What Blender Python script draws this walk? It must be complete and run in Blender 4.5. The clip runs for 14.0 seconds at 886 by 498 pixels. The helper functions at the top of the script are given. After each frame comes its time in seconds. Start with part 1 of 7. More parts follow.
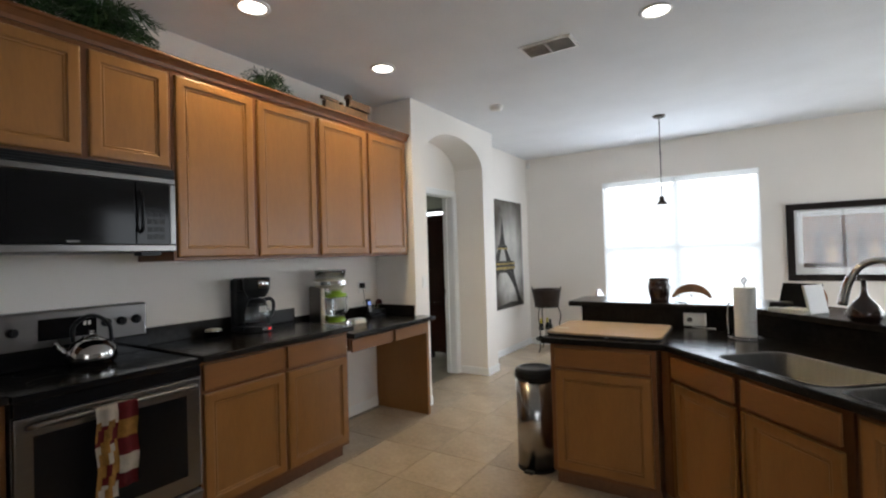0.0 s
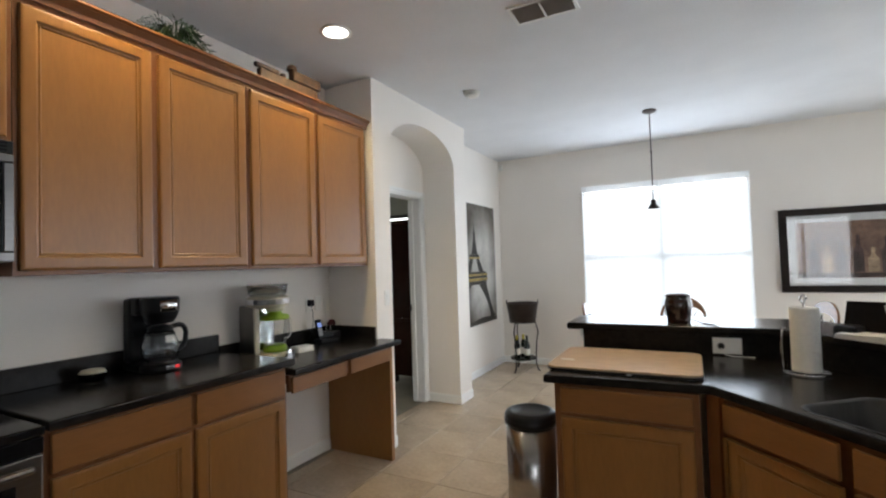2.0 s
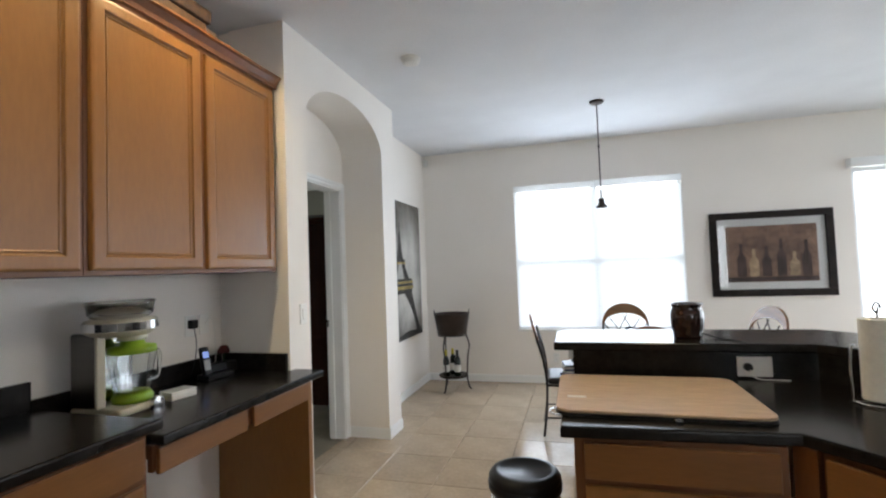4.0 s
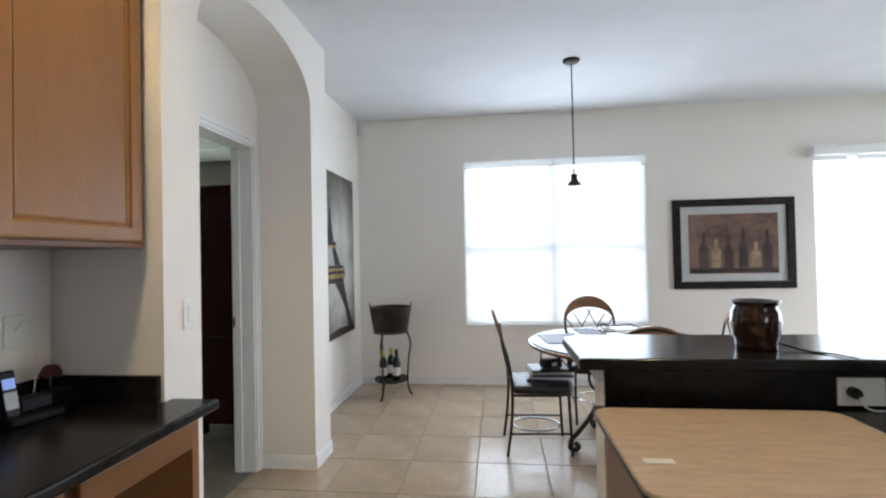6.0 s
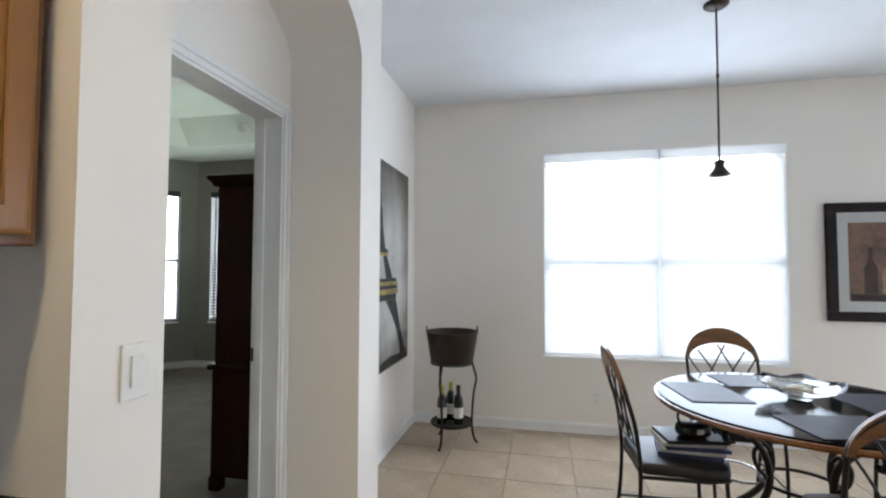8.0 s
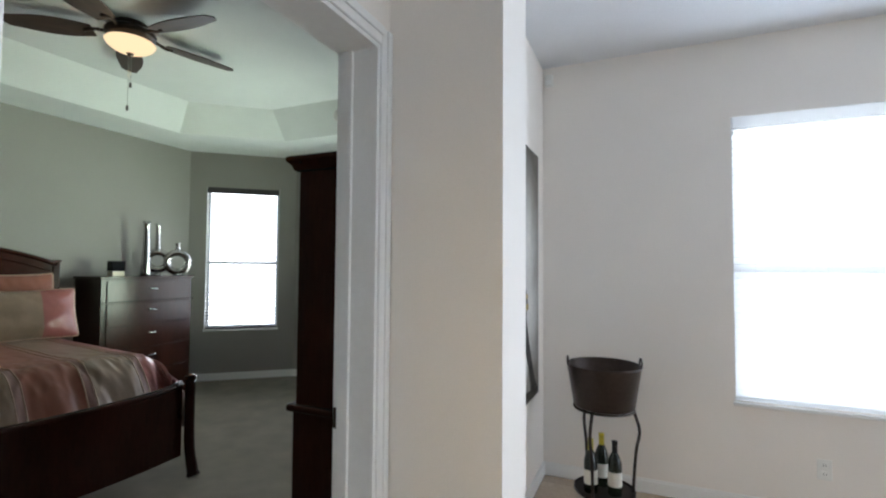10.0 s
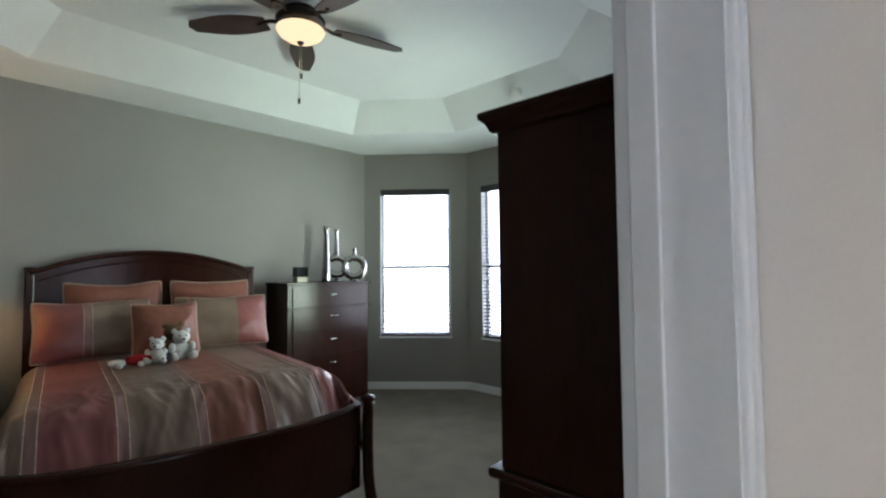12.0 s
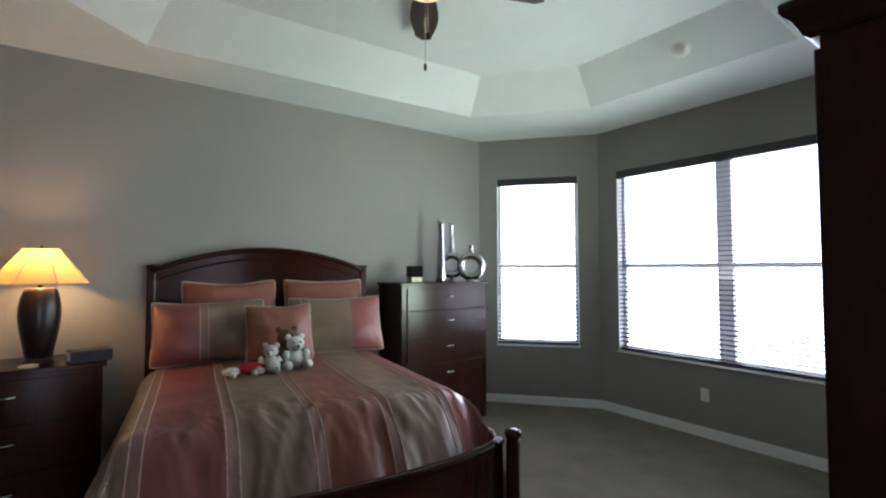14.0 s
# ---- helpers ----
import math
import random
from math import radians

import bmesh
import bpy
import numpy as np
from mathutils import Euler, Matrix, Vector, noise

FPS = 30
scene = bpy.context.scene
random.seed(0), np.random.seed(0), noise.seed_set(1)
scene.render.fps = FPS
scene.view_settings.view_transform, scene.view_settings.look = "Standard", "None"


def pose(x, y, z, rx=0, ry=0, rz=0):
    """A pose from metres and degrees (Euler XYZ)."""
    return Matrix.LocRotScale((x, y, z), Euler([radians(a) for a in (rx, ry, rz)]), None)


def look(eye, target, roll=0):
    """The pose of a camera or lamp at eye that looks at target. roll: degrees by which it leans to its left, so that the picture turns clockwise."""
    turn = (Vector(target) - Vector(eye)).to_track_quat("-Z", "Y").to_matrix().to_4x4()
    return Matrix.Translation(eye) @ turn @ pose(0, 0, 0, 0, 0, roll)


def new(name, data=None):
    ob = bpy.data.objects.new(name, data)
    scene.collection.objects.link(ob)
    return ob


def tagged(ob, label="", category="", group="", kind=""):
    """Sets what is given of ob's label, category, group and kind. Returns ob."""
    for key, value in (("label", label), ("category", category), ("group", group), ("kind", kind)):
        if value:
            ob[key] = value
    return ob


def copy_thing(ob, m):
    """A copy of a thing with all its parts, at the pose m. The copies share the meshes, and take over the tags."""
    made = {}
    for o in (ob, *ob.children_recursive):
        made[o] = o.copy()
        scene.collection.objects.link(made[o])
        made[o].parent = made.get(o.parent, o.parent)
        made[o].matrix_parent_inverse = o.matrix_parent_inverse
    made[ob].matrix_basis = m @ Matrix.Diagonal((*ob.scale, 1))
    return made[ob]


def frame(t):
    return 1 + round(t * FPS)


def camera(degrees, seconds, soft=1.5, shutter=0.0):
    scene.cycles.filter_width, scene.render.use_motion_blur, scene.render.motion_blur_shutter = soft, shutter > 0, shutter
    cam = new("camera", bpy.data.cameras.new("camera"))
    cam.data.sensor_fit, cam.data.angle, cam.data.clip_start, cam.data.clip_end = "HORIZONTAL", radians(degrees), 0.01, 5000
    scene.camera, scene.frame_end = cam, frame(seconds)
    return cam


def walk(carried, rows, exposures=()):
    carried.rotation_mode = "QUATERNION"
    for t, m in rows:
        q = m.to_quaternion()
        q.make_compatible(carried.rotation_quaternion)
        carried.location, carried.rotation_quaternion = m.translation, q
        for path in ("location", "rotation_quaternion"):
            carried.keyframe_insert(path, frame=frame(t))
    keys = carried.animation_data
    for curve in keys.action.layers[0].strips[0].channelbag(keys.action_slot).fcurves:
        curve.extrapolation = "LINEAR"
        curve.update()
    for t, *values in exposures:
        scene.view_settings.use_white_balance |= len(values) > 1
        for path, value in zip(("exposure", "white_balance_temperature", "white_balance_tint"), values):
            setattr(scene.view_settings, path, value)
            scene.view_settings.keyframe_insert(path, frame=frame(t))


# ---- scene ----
cam = camera(86.8, 14.0, soft=2.2)
METRES, EYE, TILT, LEAN, TURN = 5.8, 1.45, 0.0, 0.0, 35.4
PATH = [
    (0, (0.904, 1.227, 1.437), (-0.173, 2.912, 1.464), -1.7),
    (0.5, (0.797, 1.332, 1.438), (-0.236, 3.044, 1.463), -1.4),
    (1, (0.692, 1.45, 1.443), (-0.312, 3.179, 1.478), -1.1),
    (1.5, (0.579, 1.616, 1.439), (-0.402, 3.358, 1.487), -1.4),
    (2, (0.48, 1.819, 1.446), (-0.456, 3.586, 1.509), -1.8),
    (2.5, (0.33, 1.981, 1.447), (-0.537, 3.782, 1.524), -1.9),
    (3, (0.201, 2.11, 1.438), (-0.587, 3.946, 1.529), -2.2),
    (3.5, (0.038, 2.266, 1.442), (-0.638, 4.146, 1.535), -2.2),
    (4, (-0.08, 2.42, 1.431), (-0.625, 4.342, 1.514), -2.1),
    (6.5, (-0.554, 3.391, 1.397), (-0.772, 5.379, 1.424), -1.1),
    (7, (-0.662, 3.622, 1.409), (-0.917, 5.605, 1.455), -0.7),
    (7.5, (-0.714, 3.826, 1.412), (-1.046, 5.797, 1.479), -0.3),
    (9.8, (-1.278, 4.816, 1.445), (-2.025, 6.67, 1.532), 0.7),
    (10, (-1.294, 4.871, 1.46), (-2.09, 6.704, 1.538), 0.4),
    (10.5, (-1.469, 5.031, 1.471), (-2.398, 6.8, 1.552), 0.2),
    (11, (-1.612, 5.137, 1.468), (-2.684, 6.823, 1.56), -0.2),
    (11.5, (-1.76, 5.271, 1.48), (-2.985, 6.85, 1.562), -0.3),
    (12, (-1.916, 5.396, 1.455), (-3.273, 6.863, 1.546), -0.5),
    (12.5, (-2.1, 5.49, 1.455), (-3.56, 6.854, 1.546), -0.3),
    (13, (-2.253, 5.536, 1.473), (-3.792, 6.809, 1.566), -0.0),
    (13.5, (-2.419, 5.568, 1.461), (-4.005, 6.784, 1.557), 0.0),
    (14, (-2.57, 5.588, 1.478), (-4.188, 6.76, 1.56), -0.1),
]
walk(cam, [(t, look(eye, target, roll)) for t, eye, target, roll in PATH],
     exposures=((0.0, -0.45, 6250, 10), (4.0, -0.45, 6150, 10), (7.0, -0.45, 5950, 10), (9.0, -0.40, 5950, 10), (11.5, -0.26, 5650, 12), (14.0, -0.25, 5620, 17)))

# ---- daylight ----
world = bpy.data.worlds.new("world")
scene.world = world
world.use_nodes = True
_sky = world.node_tree.nodes.new("ShaderNodeTexSky")
_sky.sky_type = 'NISHITA'
_sky.sun_disc = False
_sky.sun_elevation = radians(50)
_sky.sun_rotation = radians(150)
_bg = world.node_tree.nodes["Background"]
_bg.inputs[1].default_value = 0.12
world.node_tree.links.new(_sky.outputs[0], _bg.inputs[0])

sun = new("sun", bpy.data.lights.new("sun", 'SUN'))
sun.data.energy = 2.5
sun.data.angle = radians(0.5)
sun.data.color = (1, 0.95, 0.88)
sun.matrix_world = look((2, -8, 12), (0, 0, 0))


def window_light(name, x, y, z, w, h, yaw, watts, color=(0.80, 0.895, 1.0), up=0, spread=180):
    """Area lamp set at an opening, real or added; yaw 0 shines towards -y, up tilts it to the ceiling."""
    li = bpy.data.lights.new(name, 'AREA')
    li.shape, li.size, li.size_y, li.energy, li.color = 'RECTANGLE', w, h, watts, color
    li.spread = radians(spread)
    ob = new(name, li)
    ob.matrix_world = pose(x, y, z, 0, 0, yaw) @ pose(0, 0, 0, -90 - up, 0, 0)
    return ob


LAWN = (0.93, 1.0, 0.84)   # light thrown up by the sunlit lawn
window_light("daylight_dining", 0.155, 8.21, 1.53, 1.85, 1.7, 0, 52)
window_light("daylight_slider", 3.6, 8.21, 1.2, 1.7, 2.2, 0, 30)
window_light("daylight_family", 3.4, -2.36, 1.5, 2.2, 2.0, 180, 3)
# added fill lamp at an invented east opening, brightens arch wall and cabinets
window_light("daylight_living", 5.15, 6.2, 1.25, 2.4, 2.2, -90, 42)
window_light("daylight_bay", -6.13, 9.42, 1.55, 0.75, 1.75, 40.6, 3.5, up=-12)
window_light("daylight_bedroom", -4.42, 9.82, 1.55, 1.8, 1.75, 0, 7, up=-12)
window_light("daylight_bay_east", -2.72, 9.08, 1.55, 0.75, 1.75, -52, 4)
window_light("lawn_bay", -6.15, 9.40, 1.2, 0.75, 1.0, 40.6, 8, LAWN, up=34, spread=130)
window_light("lawn_bedroom", -4.42, 9.80, 1.2, 1.8, 1.0, 0, 17, LAWN, up=36, spread=130)
window_light("lawn_bay_east", -2.74, 9.06, 1.2, 0.75, 1.0, -68, 24, (0.86, 1.0, 0.72), up=20, spread=80)

# ---- materials ----
M = {}


def mat(name, color, rough=0.6, metal=0.0, var=0.08, scale=8.0, bump=0.05, stretch=(1, 1, 1), fine=60.0, coat=0.0,
        dark=None, emit=0.0, spec=0.5, bump_dist=0.002, transmission=0.0):
    m = bpy.data.materials.new(name)
    m.use_nodes = True
    nt = m.node_tree
    b = nt.nodes["Principled BSDF"]
    b.inputs["Roughness"].default_value = rough
    b.inputs["Metallic"].default_value = metal
    b.inputs["Coat Weight"].default_value = coat
    b.inputs["Coat Roughness"].default_value = 0.15
    b.inputs["Specular IOR Level"].default_value = spec
    b.inputs["Transmission Weight"].default_value = transmission
    tc = nt.nodes.new("ShaderNodeTexCoord")
    mp = nt.nodes.new("ShaderNodeMapping")
    mp.inputs["Scale"].default_value = stretch
    nt.links.new(tc.outputs["Object"], mp.inputs[0])
    big = nt.nodes.new("ShaderNodeTexNoise")
    big.inputs["Scale"].default_value = scale
    big.inputs["Detail"].default_value = 5
    nt.links.new(mp.outputs[0], big.inputs["Vector"])
    sm = nt.nodes.new("ShaderNodeTexNoise")
    sm.inputs["Scale"].default_value = fine
    sm.inputs["Detail"].default_value = 4
    nt.links.new(mp.outputs[0], sm.inputs["Vector"])
    add = nt.nodes.new("ShaderNodeMath")
    add.operation = 'MULTIPLY_ADD'
    add.inputs[1].default_value = 0.4
    nt.links.new(sm.outputs[0], add.inputs[0])
    mul = nt.nodes.new("ShaderNodeMath")
    mul.operation = 'MULTIPLY'
    mul.inputs[1].default_value = 0.6
    nt.links.new(big.outputs[0], mul.inputs[0])
    nt.links.new(mul.outputs[0], add.inputs[2])
    ramp = nt.nodes.new("ShaderNodeValToRGB")
    lo = dark if dark else [c * (1 - 2.2 * var) for c in color]
    hi = [min(1, c * (1 + var)) for c in color]
    ramp.color_ramp.elements[0].position, ramp.color_ramp.elements[1].position = 0.32, 0.66
    ramp.color_ramp.elements[0].color = (*lo, 1)
    ramp.color_ramp.elements[1].color = (*hi, 1)
    nt.links.new(add.outputs[0], ramp.inputs[0])
    nt.links.new(ramp.outputs[0], b.inputs["Base Color"])
    if bump:
        bp = nt.nodes.new("ShaderNodeBump")
        bp.inputs["Strength"].default_value = bump
        bp.inputs["Distance"].default_value = bump_dist
        nt.links.new(sm.outputs[0], bp.inputs["Height"])
        nt.links.new(bp.outputs[0], b.inputs["Normal"])
    if emit:
        nt.links.new(ramp.outputs[0], b.inputs["Emission Color"])
        b.inputs["Emission Strength"].default_value = emit
    M[name] = m
    return m


def glass_mat(name, color=(0.95, 0.97, 0.97), rough=0.02, ior=1.45):
    m = bpy.data.materials.new(name)
    m.use_nodes = True
    b = m.node_tree.nodes["Principled BSDF"]
    b.inputs["Base Color"].default_value = (*color, 1)
    b.inputs["Roughness"].default_value = rough
    b.inputs["Transmission Weight"].default_value = 1
    b.inputs["IOR"].default_value = ior
    M[name] = m
    return m


def glow_mat(name, color, strength):
    m = bpy.data.materials.new(name)
    m.use_nodes = True
    nt = m.node_tree
    nt.nodes.remove(nt.nodes["Principled BSDF"])
    e = nt.nodes.new("ShaderNodeEmission")
    e.inputs[0].default_value = (*color, 1)
    e.inputs[1].default_value = strength
    nt.links.new(e.outputs[0], nt.nodes["Material Output"].inputs[0])
    M[name] = m
    return m


def random_tint(m, lo, hi):
    """Brightness varies from piece to piece."""
    nt = m.node_tree
    b = nt.nodes["Principled BSDF"]
    src = b.inputs["Base Color"].links[0].from_socket
    info = nt.nodes.new("ShaderNodeObjectInfo")
    rng = nt.nodes.new("ShaderNodeMapRange")
    rng.inputs["To Min"].default_value, rng.inputs["To Max"].default_value = lo, hi
    hsv = nt.nodes.new("ShaderNodeHueSaturation")
    nt.links.new(info.outputs["Random"], rng.inputs["Value"])
    nt.links.new(rng.outputs[0], hsv.inputs["Value"])
    nt.links.new(src, hsv.inputs["Color"])
    nt.links.new(hsv.outputs[0], b.inputs["Base Color"])


mat("wall_paint", (0.845, 0.80, 0.742), 0.85, var=0.02, scale=1.5, fine=220, bump=0.25, bump_dist=0.0015)
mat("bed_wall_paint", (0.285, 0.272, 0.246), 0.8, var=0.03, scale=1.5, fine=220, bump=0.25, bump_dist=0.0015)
mat("ceiling_paint", (0.76, 0.77, 0.79), 0.9, var=0.025, scale=3, fine=90, bump=0.5, bump_dist=0.003)
mat("tray_paint", (0.72, 0.74, 0.71), 0.9, var=0.02, scale=3, fine=90, bump=0.4, bump_dist=0.003)
mat("trim_paint", (0.83, 0.83, 0.81), 0.45, var=0.02, scale=4, bump=0.03)
mat("maple", (0.265, 0.119, 0.031), 0.34, var=0.07, scale=1.6, stretch=(3.5, 3.5, 0.7), fine=24, bump=0.03, coat=0.05, spec=0.4)
mat("maple_h", (0.232, 0.098, 0.028), 0.34, var=0.07, scale=2.5, stretch=(0.7, 5, 5), fine=24, bump=0.06, coat=0.05, spec=0.4)
mat("maple_frame", (0.175, 0.066, 0.020), 0.40, var=0.08, scale=2.5, stretch=(5, 5, 0.7), fine=24, bump=0.06, coat=0.05, spec=0.4)
mat("toe_kick", (0.16, 0.07, 0.03), 0.6, var=0.1, stretch=(6, 1, 6))
mat("laminate", (0.014, 0.012, 0.011), 0.20, var=0.25, scale=30, fine=260, bump=0.02, spec=0.18)
mat("sink_steel", (0.085, 0.083, 0.081), 0.36, metal=1, var=0.08, scale=3, stretch=(1, 30, 1), fine=40, bump=0.03)
mat("dusky_red", (0.075, 0.010, 0.010), 0.8, var=0.3, scale=40)
mat("mauve_silk", (0.245, 0.140, 0.118), 0.40, var=0.10, scale=9, fine=240, bump=0.12, spec=0.45, bump_dist=0.002)
mat("bright_steel", (0.40, 0.39, 0.38), 0.24, metal=1, var=0.05, scale=3, stretch=(1, 1, 40), fine=40, bump=0.03)
mat("steel", (0.165, 0.158, 0.152), 0.28, metal=1, var=0.05, scale=3, stretch=(1, 1, 40), fine=40, bump=0.03)
mat("polished_steel", (0.52, 0.50, 0.48), 0.07, metal=1, var=0.04, bump=0)
mat("navy_cloth", (0.012, 0.014, 0.024), 0.6, var=0.2, scale=30)
mat("chrome", (0.72, 0.72, 0.72), 0.08, metal=1, var=0.03, bump=0)
mat("black_gloss", (0.008, 0.008, 0.009), 0.09, spec=0.14, var=0.1, bump=0)
mat("black_plastic", (0.010, 0.010, 0.011), 0.32, spec=0.22, var=0.15, bump=0.05, fine=200)
mat("white_plastic", (0.80, 0.79, 0.75), 0.35, var=0.02, bump=0.02)
mat("tile", (0.46, 0.365, 0.265), 0.20, var=0.10, scale=3.5, fine=35, bump=0.05, spec=0.5)
random_tint(M["tile"], 0.93, 1.05)
mat("grout", (0.335, 0.262, 0.187), 0.9, var=0.1, scale=10)
mat("carpet", (0.245, 0.220, 0.172), 0.98, var=0.10, scale=4, fine=420, bump=0.9, bump_dist=0.006, spec=0.1)
mat("cherry", (0.030, 0.0085, 0.0050), 0.23, var=0.16, scale=1.6, stretch=(3, 3, 0.7), fine=20, bump=0.01, spec=0.28)
mat("dark_pine", (0.20, 0.10, 0.045), 0.7, var=0.2, scale=4, stretch=(6, 6, 0.8), fine=20)
mat("leaf", (0.035, 0.085, 0.022), 0.5, var=0.35, scale=9)
mat("wicker", (0.07, 0.035, 0.015), 0.7, var=0.4, scale=20, bump=0.4)
mat("towel_white", (0.62, 0.55, 0.46), 0.95, var=0.1, scale=30, fine=300, bump=0.6)
mat("towel_red", (0.16, 0.010, 0.014), 0.95, var=0.2, scale=30, fine=300, bump=0.6)
mat("towel_yellow", (0.44, 0.22, 0.05), 0.95, var=0.3, scale=18, fine=300, bump=0.6)
mat("lime", (0.30, 0.46, 0.03), 0.35, var=0.06, bump=0)
mat("cream_plastic", (0.62, 0.56, 0.42), 0.4, var=0.04, bump=0.02)
mat("board", (0.50, 0.36, 0.235), 0.55, var=0.10, scale=9, stretch=(1, 6, 1), fine=80, bump=0.08)
mat("paper", (0.80, 0.79, 0.74), 0.95, var=0.03, scale=30, bump=0.3)
mat("brown_glaze", (0.028, 0.012, 0.008), 0.10, var=0.5, scale=16, bump=0.03, coat=0.6)
mat("label_paper", (0.70, 0.68, 0.62), 0.7, var=0.03, scale=20)
mat("bottle_glass", (0.010, 0.016, 0.008), 0.06, var=0.2, bump=0)
mat("foil", (0.55, 0.46, 0.05), 0.35, metal=0.4, var=0.1)
mat("seat_vinyl", (0.020, 0.018, 0.020), 0.42, var=0.2, scale=20, fine=180, bump=0.15)
mat("chair_wood", (0.21, 0.085, 0.026), 0.36, var=0.22, scale=6, stretch=(1, 6, 6), bump=0.05, coat=0.25)
mat("table_wood", (0.24, 0.10, 0.035), 0.25, var=0.2, scale=5, stretch=(0.8, 6, 6), bump=0.03, coat=0.5)
mat("placemat", (0.035, 0.038, 0.055), 0.5, var=0.3, scale=20, fine=160, bump=0.2)
mat("blue_paper", (0.04, 0.055, 0.16), 0.4, var=0.3, scale=10)
mat("canvas_grey", (0.50, 0.48, 0.44), 0.8, var=0.25, scale=2.2, fine=160, bump=0.2)


def darkened_edges(m, h):
    """A print whose ground darkens unevenly from its pale middle to its borders."""
    nt = m.node_tree
    b = nt.nodes["Principled BSDF"]
    src = b.inputs["Base Color"].links[0].from_socket
    tc = nt.nodes.new("ShaderNodeTexCoord")
    mp = nt.nodes.new("ShaderNodeMapping")
    mp.inputs["Location"].default_value = (-0.25, 0, -0.70)
    mp.inputs["Scale"].default_value = (1.75, 0.0, 1.0 / (0.60 * h))
    gr = nt.nodes.new("ShaderNodeTexGradient")
    gr.gradient_type = 'SPHERICAL'
    nz = nt.nodes.new("ShaderNodeTexNoise")
    nz.inputs["Scale"].default_value = 4.0
    ad = nt.nodes.new("ShaderNodeMath")
    ad.operation = 'MULTIPLY_ADD'
    ad.inputs[1].default_value = 0.35
    ramp = nt.nodes.new("ShaderNodeValToRGB")
    ramp.color_ramp.elements[0].position, ramp.color_ramp.elements[1].position = 0.16, 0.75
    ramp.color_ramp.elements[0].color = (0.16, 0.135, 0.105, 1)
    ramp.color_ramp.elements[1].color = (1, 1, 1, 1)
    mx = nt.nodes.new("ShaderNodeMix")
    mx.data_type, mx.blend_type = 'RGBA', 'MULTIPLY'
    mx.inputs[0].default_value = 1.0
    nt.links.new(tc.outputs["Object"], mp.inputs[0])
    nt.links.new(mp.outputs[0], gr.inputs[0])
    nt.links.new(tc.outputs["Object"], nz.inputs["Vector"])
    nt.links.new(nz.outputs[0], ad.inputs[0])
    nt.links.new(gr.outputs["Fac"], ad.inputs[2])
    nt.links.new(ad.outputs[0], ramp.inputs[0])
    nt.links.new(src, mx.inputs[6])
    nt.links.new(ramp.outputs[0], mx.inputs[7])
    nt.links.new(mx.outputs[2], b.inputs["Base Color"])


darkened_edges(M["canvas_grey"], 1.54)
mat("canvas_tower", (0.035, 0.030, 0.024), 0.8, var=0.4, scale=14, fine=160, bump=0.2)
mat("canvas_gold", (0.34, 0.25, 0.07), 0.8, var=0.4, scale=14, fine=160, bump=0.2)
mat("canvas_edge", (0.07, 0.065, 0.055), 0.8, var=0.3, scale=14)
mat("frame_dark", (0.016, 0.010, 0.008), 0.5, spec=0.2, var=0.3, scale=10, bump=0.1)
mat("mat_board", (0.72, 0.72, 0.70), 0.9, var=0.02)
mat("art_ground", (0.25, 0.15, 0.10), 0.7, var=0.4, scale=3, fine=30, dark=(0.10, 0.055, 0.04))
mat("art_dark", (0.085, 0.050, 0.042), 0.7, var=0.4, scale=8)
mat("art_pale", (0.50, 0.36, 0.22), 0.7, var=0.3, scale=8)
mat("blind", (0.85, 0.86, 0.85), 0.5, var=0.02, bump=0.02)
mat("blind_dark", (0.035, 0.030, 0.032), 0.45, var=0.2, stretch=(1, 6, 6))
mat("bronze", (0.045, 0.032, 0.026), 0.4, metal=0.7, var=0.2)
mat("fan_blade", (0.050, 0.028, 0.018), 0.45, var=0.25, scale=4, stretch=(1, 7, 7), bump=0.04)
mat("silver", (0.50, 0.49, 0.475), 0.16, metal=1, var=0.08, scale=12, bump=0.03)
mat("terracotta_silk", (0.240, 0.088, 0.056), 0.38, var=0.12, scale=7, fine=240, bump=0.12, spec=0.5, bump_dist=0.002)
mat("rose_silk", (0.255, 0.084, 0.074), 0.36, var=0.12, scale=7, fine=240, bump=0.12, spec=0.5, bump_dist=0.002)
mat("taupe_silk", (0.225, 0.158, 0.110), 0.34, var=0.12, scale=7, fine=240, bump=0.12, spec=0.55, bump_dist=0.002)
mat("braid", (0.52, 0.38, 0.28), 0.6, var=0.15, scale=60, bump=0.4)
mat("sheet", (0.62, 0.52, 0.30), 0.8, var=0.06, scale=10)
mat("plush_white", (0.74, 0.74, 0.70), 0.98, var=0.08, scale=40, fine=400, bump=0.9, bump_dist=0.006)
mat("plush_brown", (0.17, 0.095, 0.04), 0.98, var=0.2, scale=40, fine=400, bump=0.9, bump_dist=0.006)
mat("plush_red", (0.36, 0.015, 0.025), 0.95, var=0.1, scale=40, fine=400, bump=0.6)
mat("lamp_body", (0.020, 0.011, 0.010), 0.28, var=0.4, scale=3, stretch=(14, 14, 0.6), fine=30, bump=0.15)
mat("red_lens", (0.55, 0.02, 0.02), 0.3, var=0.05, emit=1.2)
mat("green_screen", (0.25, 0.35, 0.75), 0.3, var=0.05, emit=0.8)
glass_mat("clear_glass")
glass_mat("pane_glass", (1, 1, 1), 0.0, 1.05)
glass_mat("pane_gloss", (1, 1, 1), 0.0, 1.5)
glow_mat("downlight_glow", (1.0, 0.93, 0.80), 14)
glow_mat("bowl_glow", (1.0, 0.74, 0.40), 1.5)
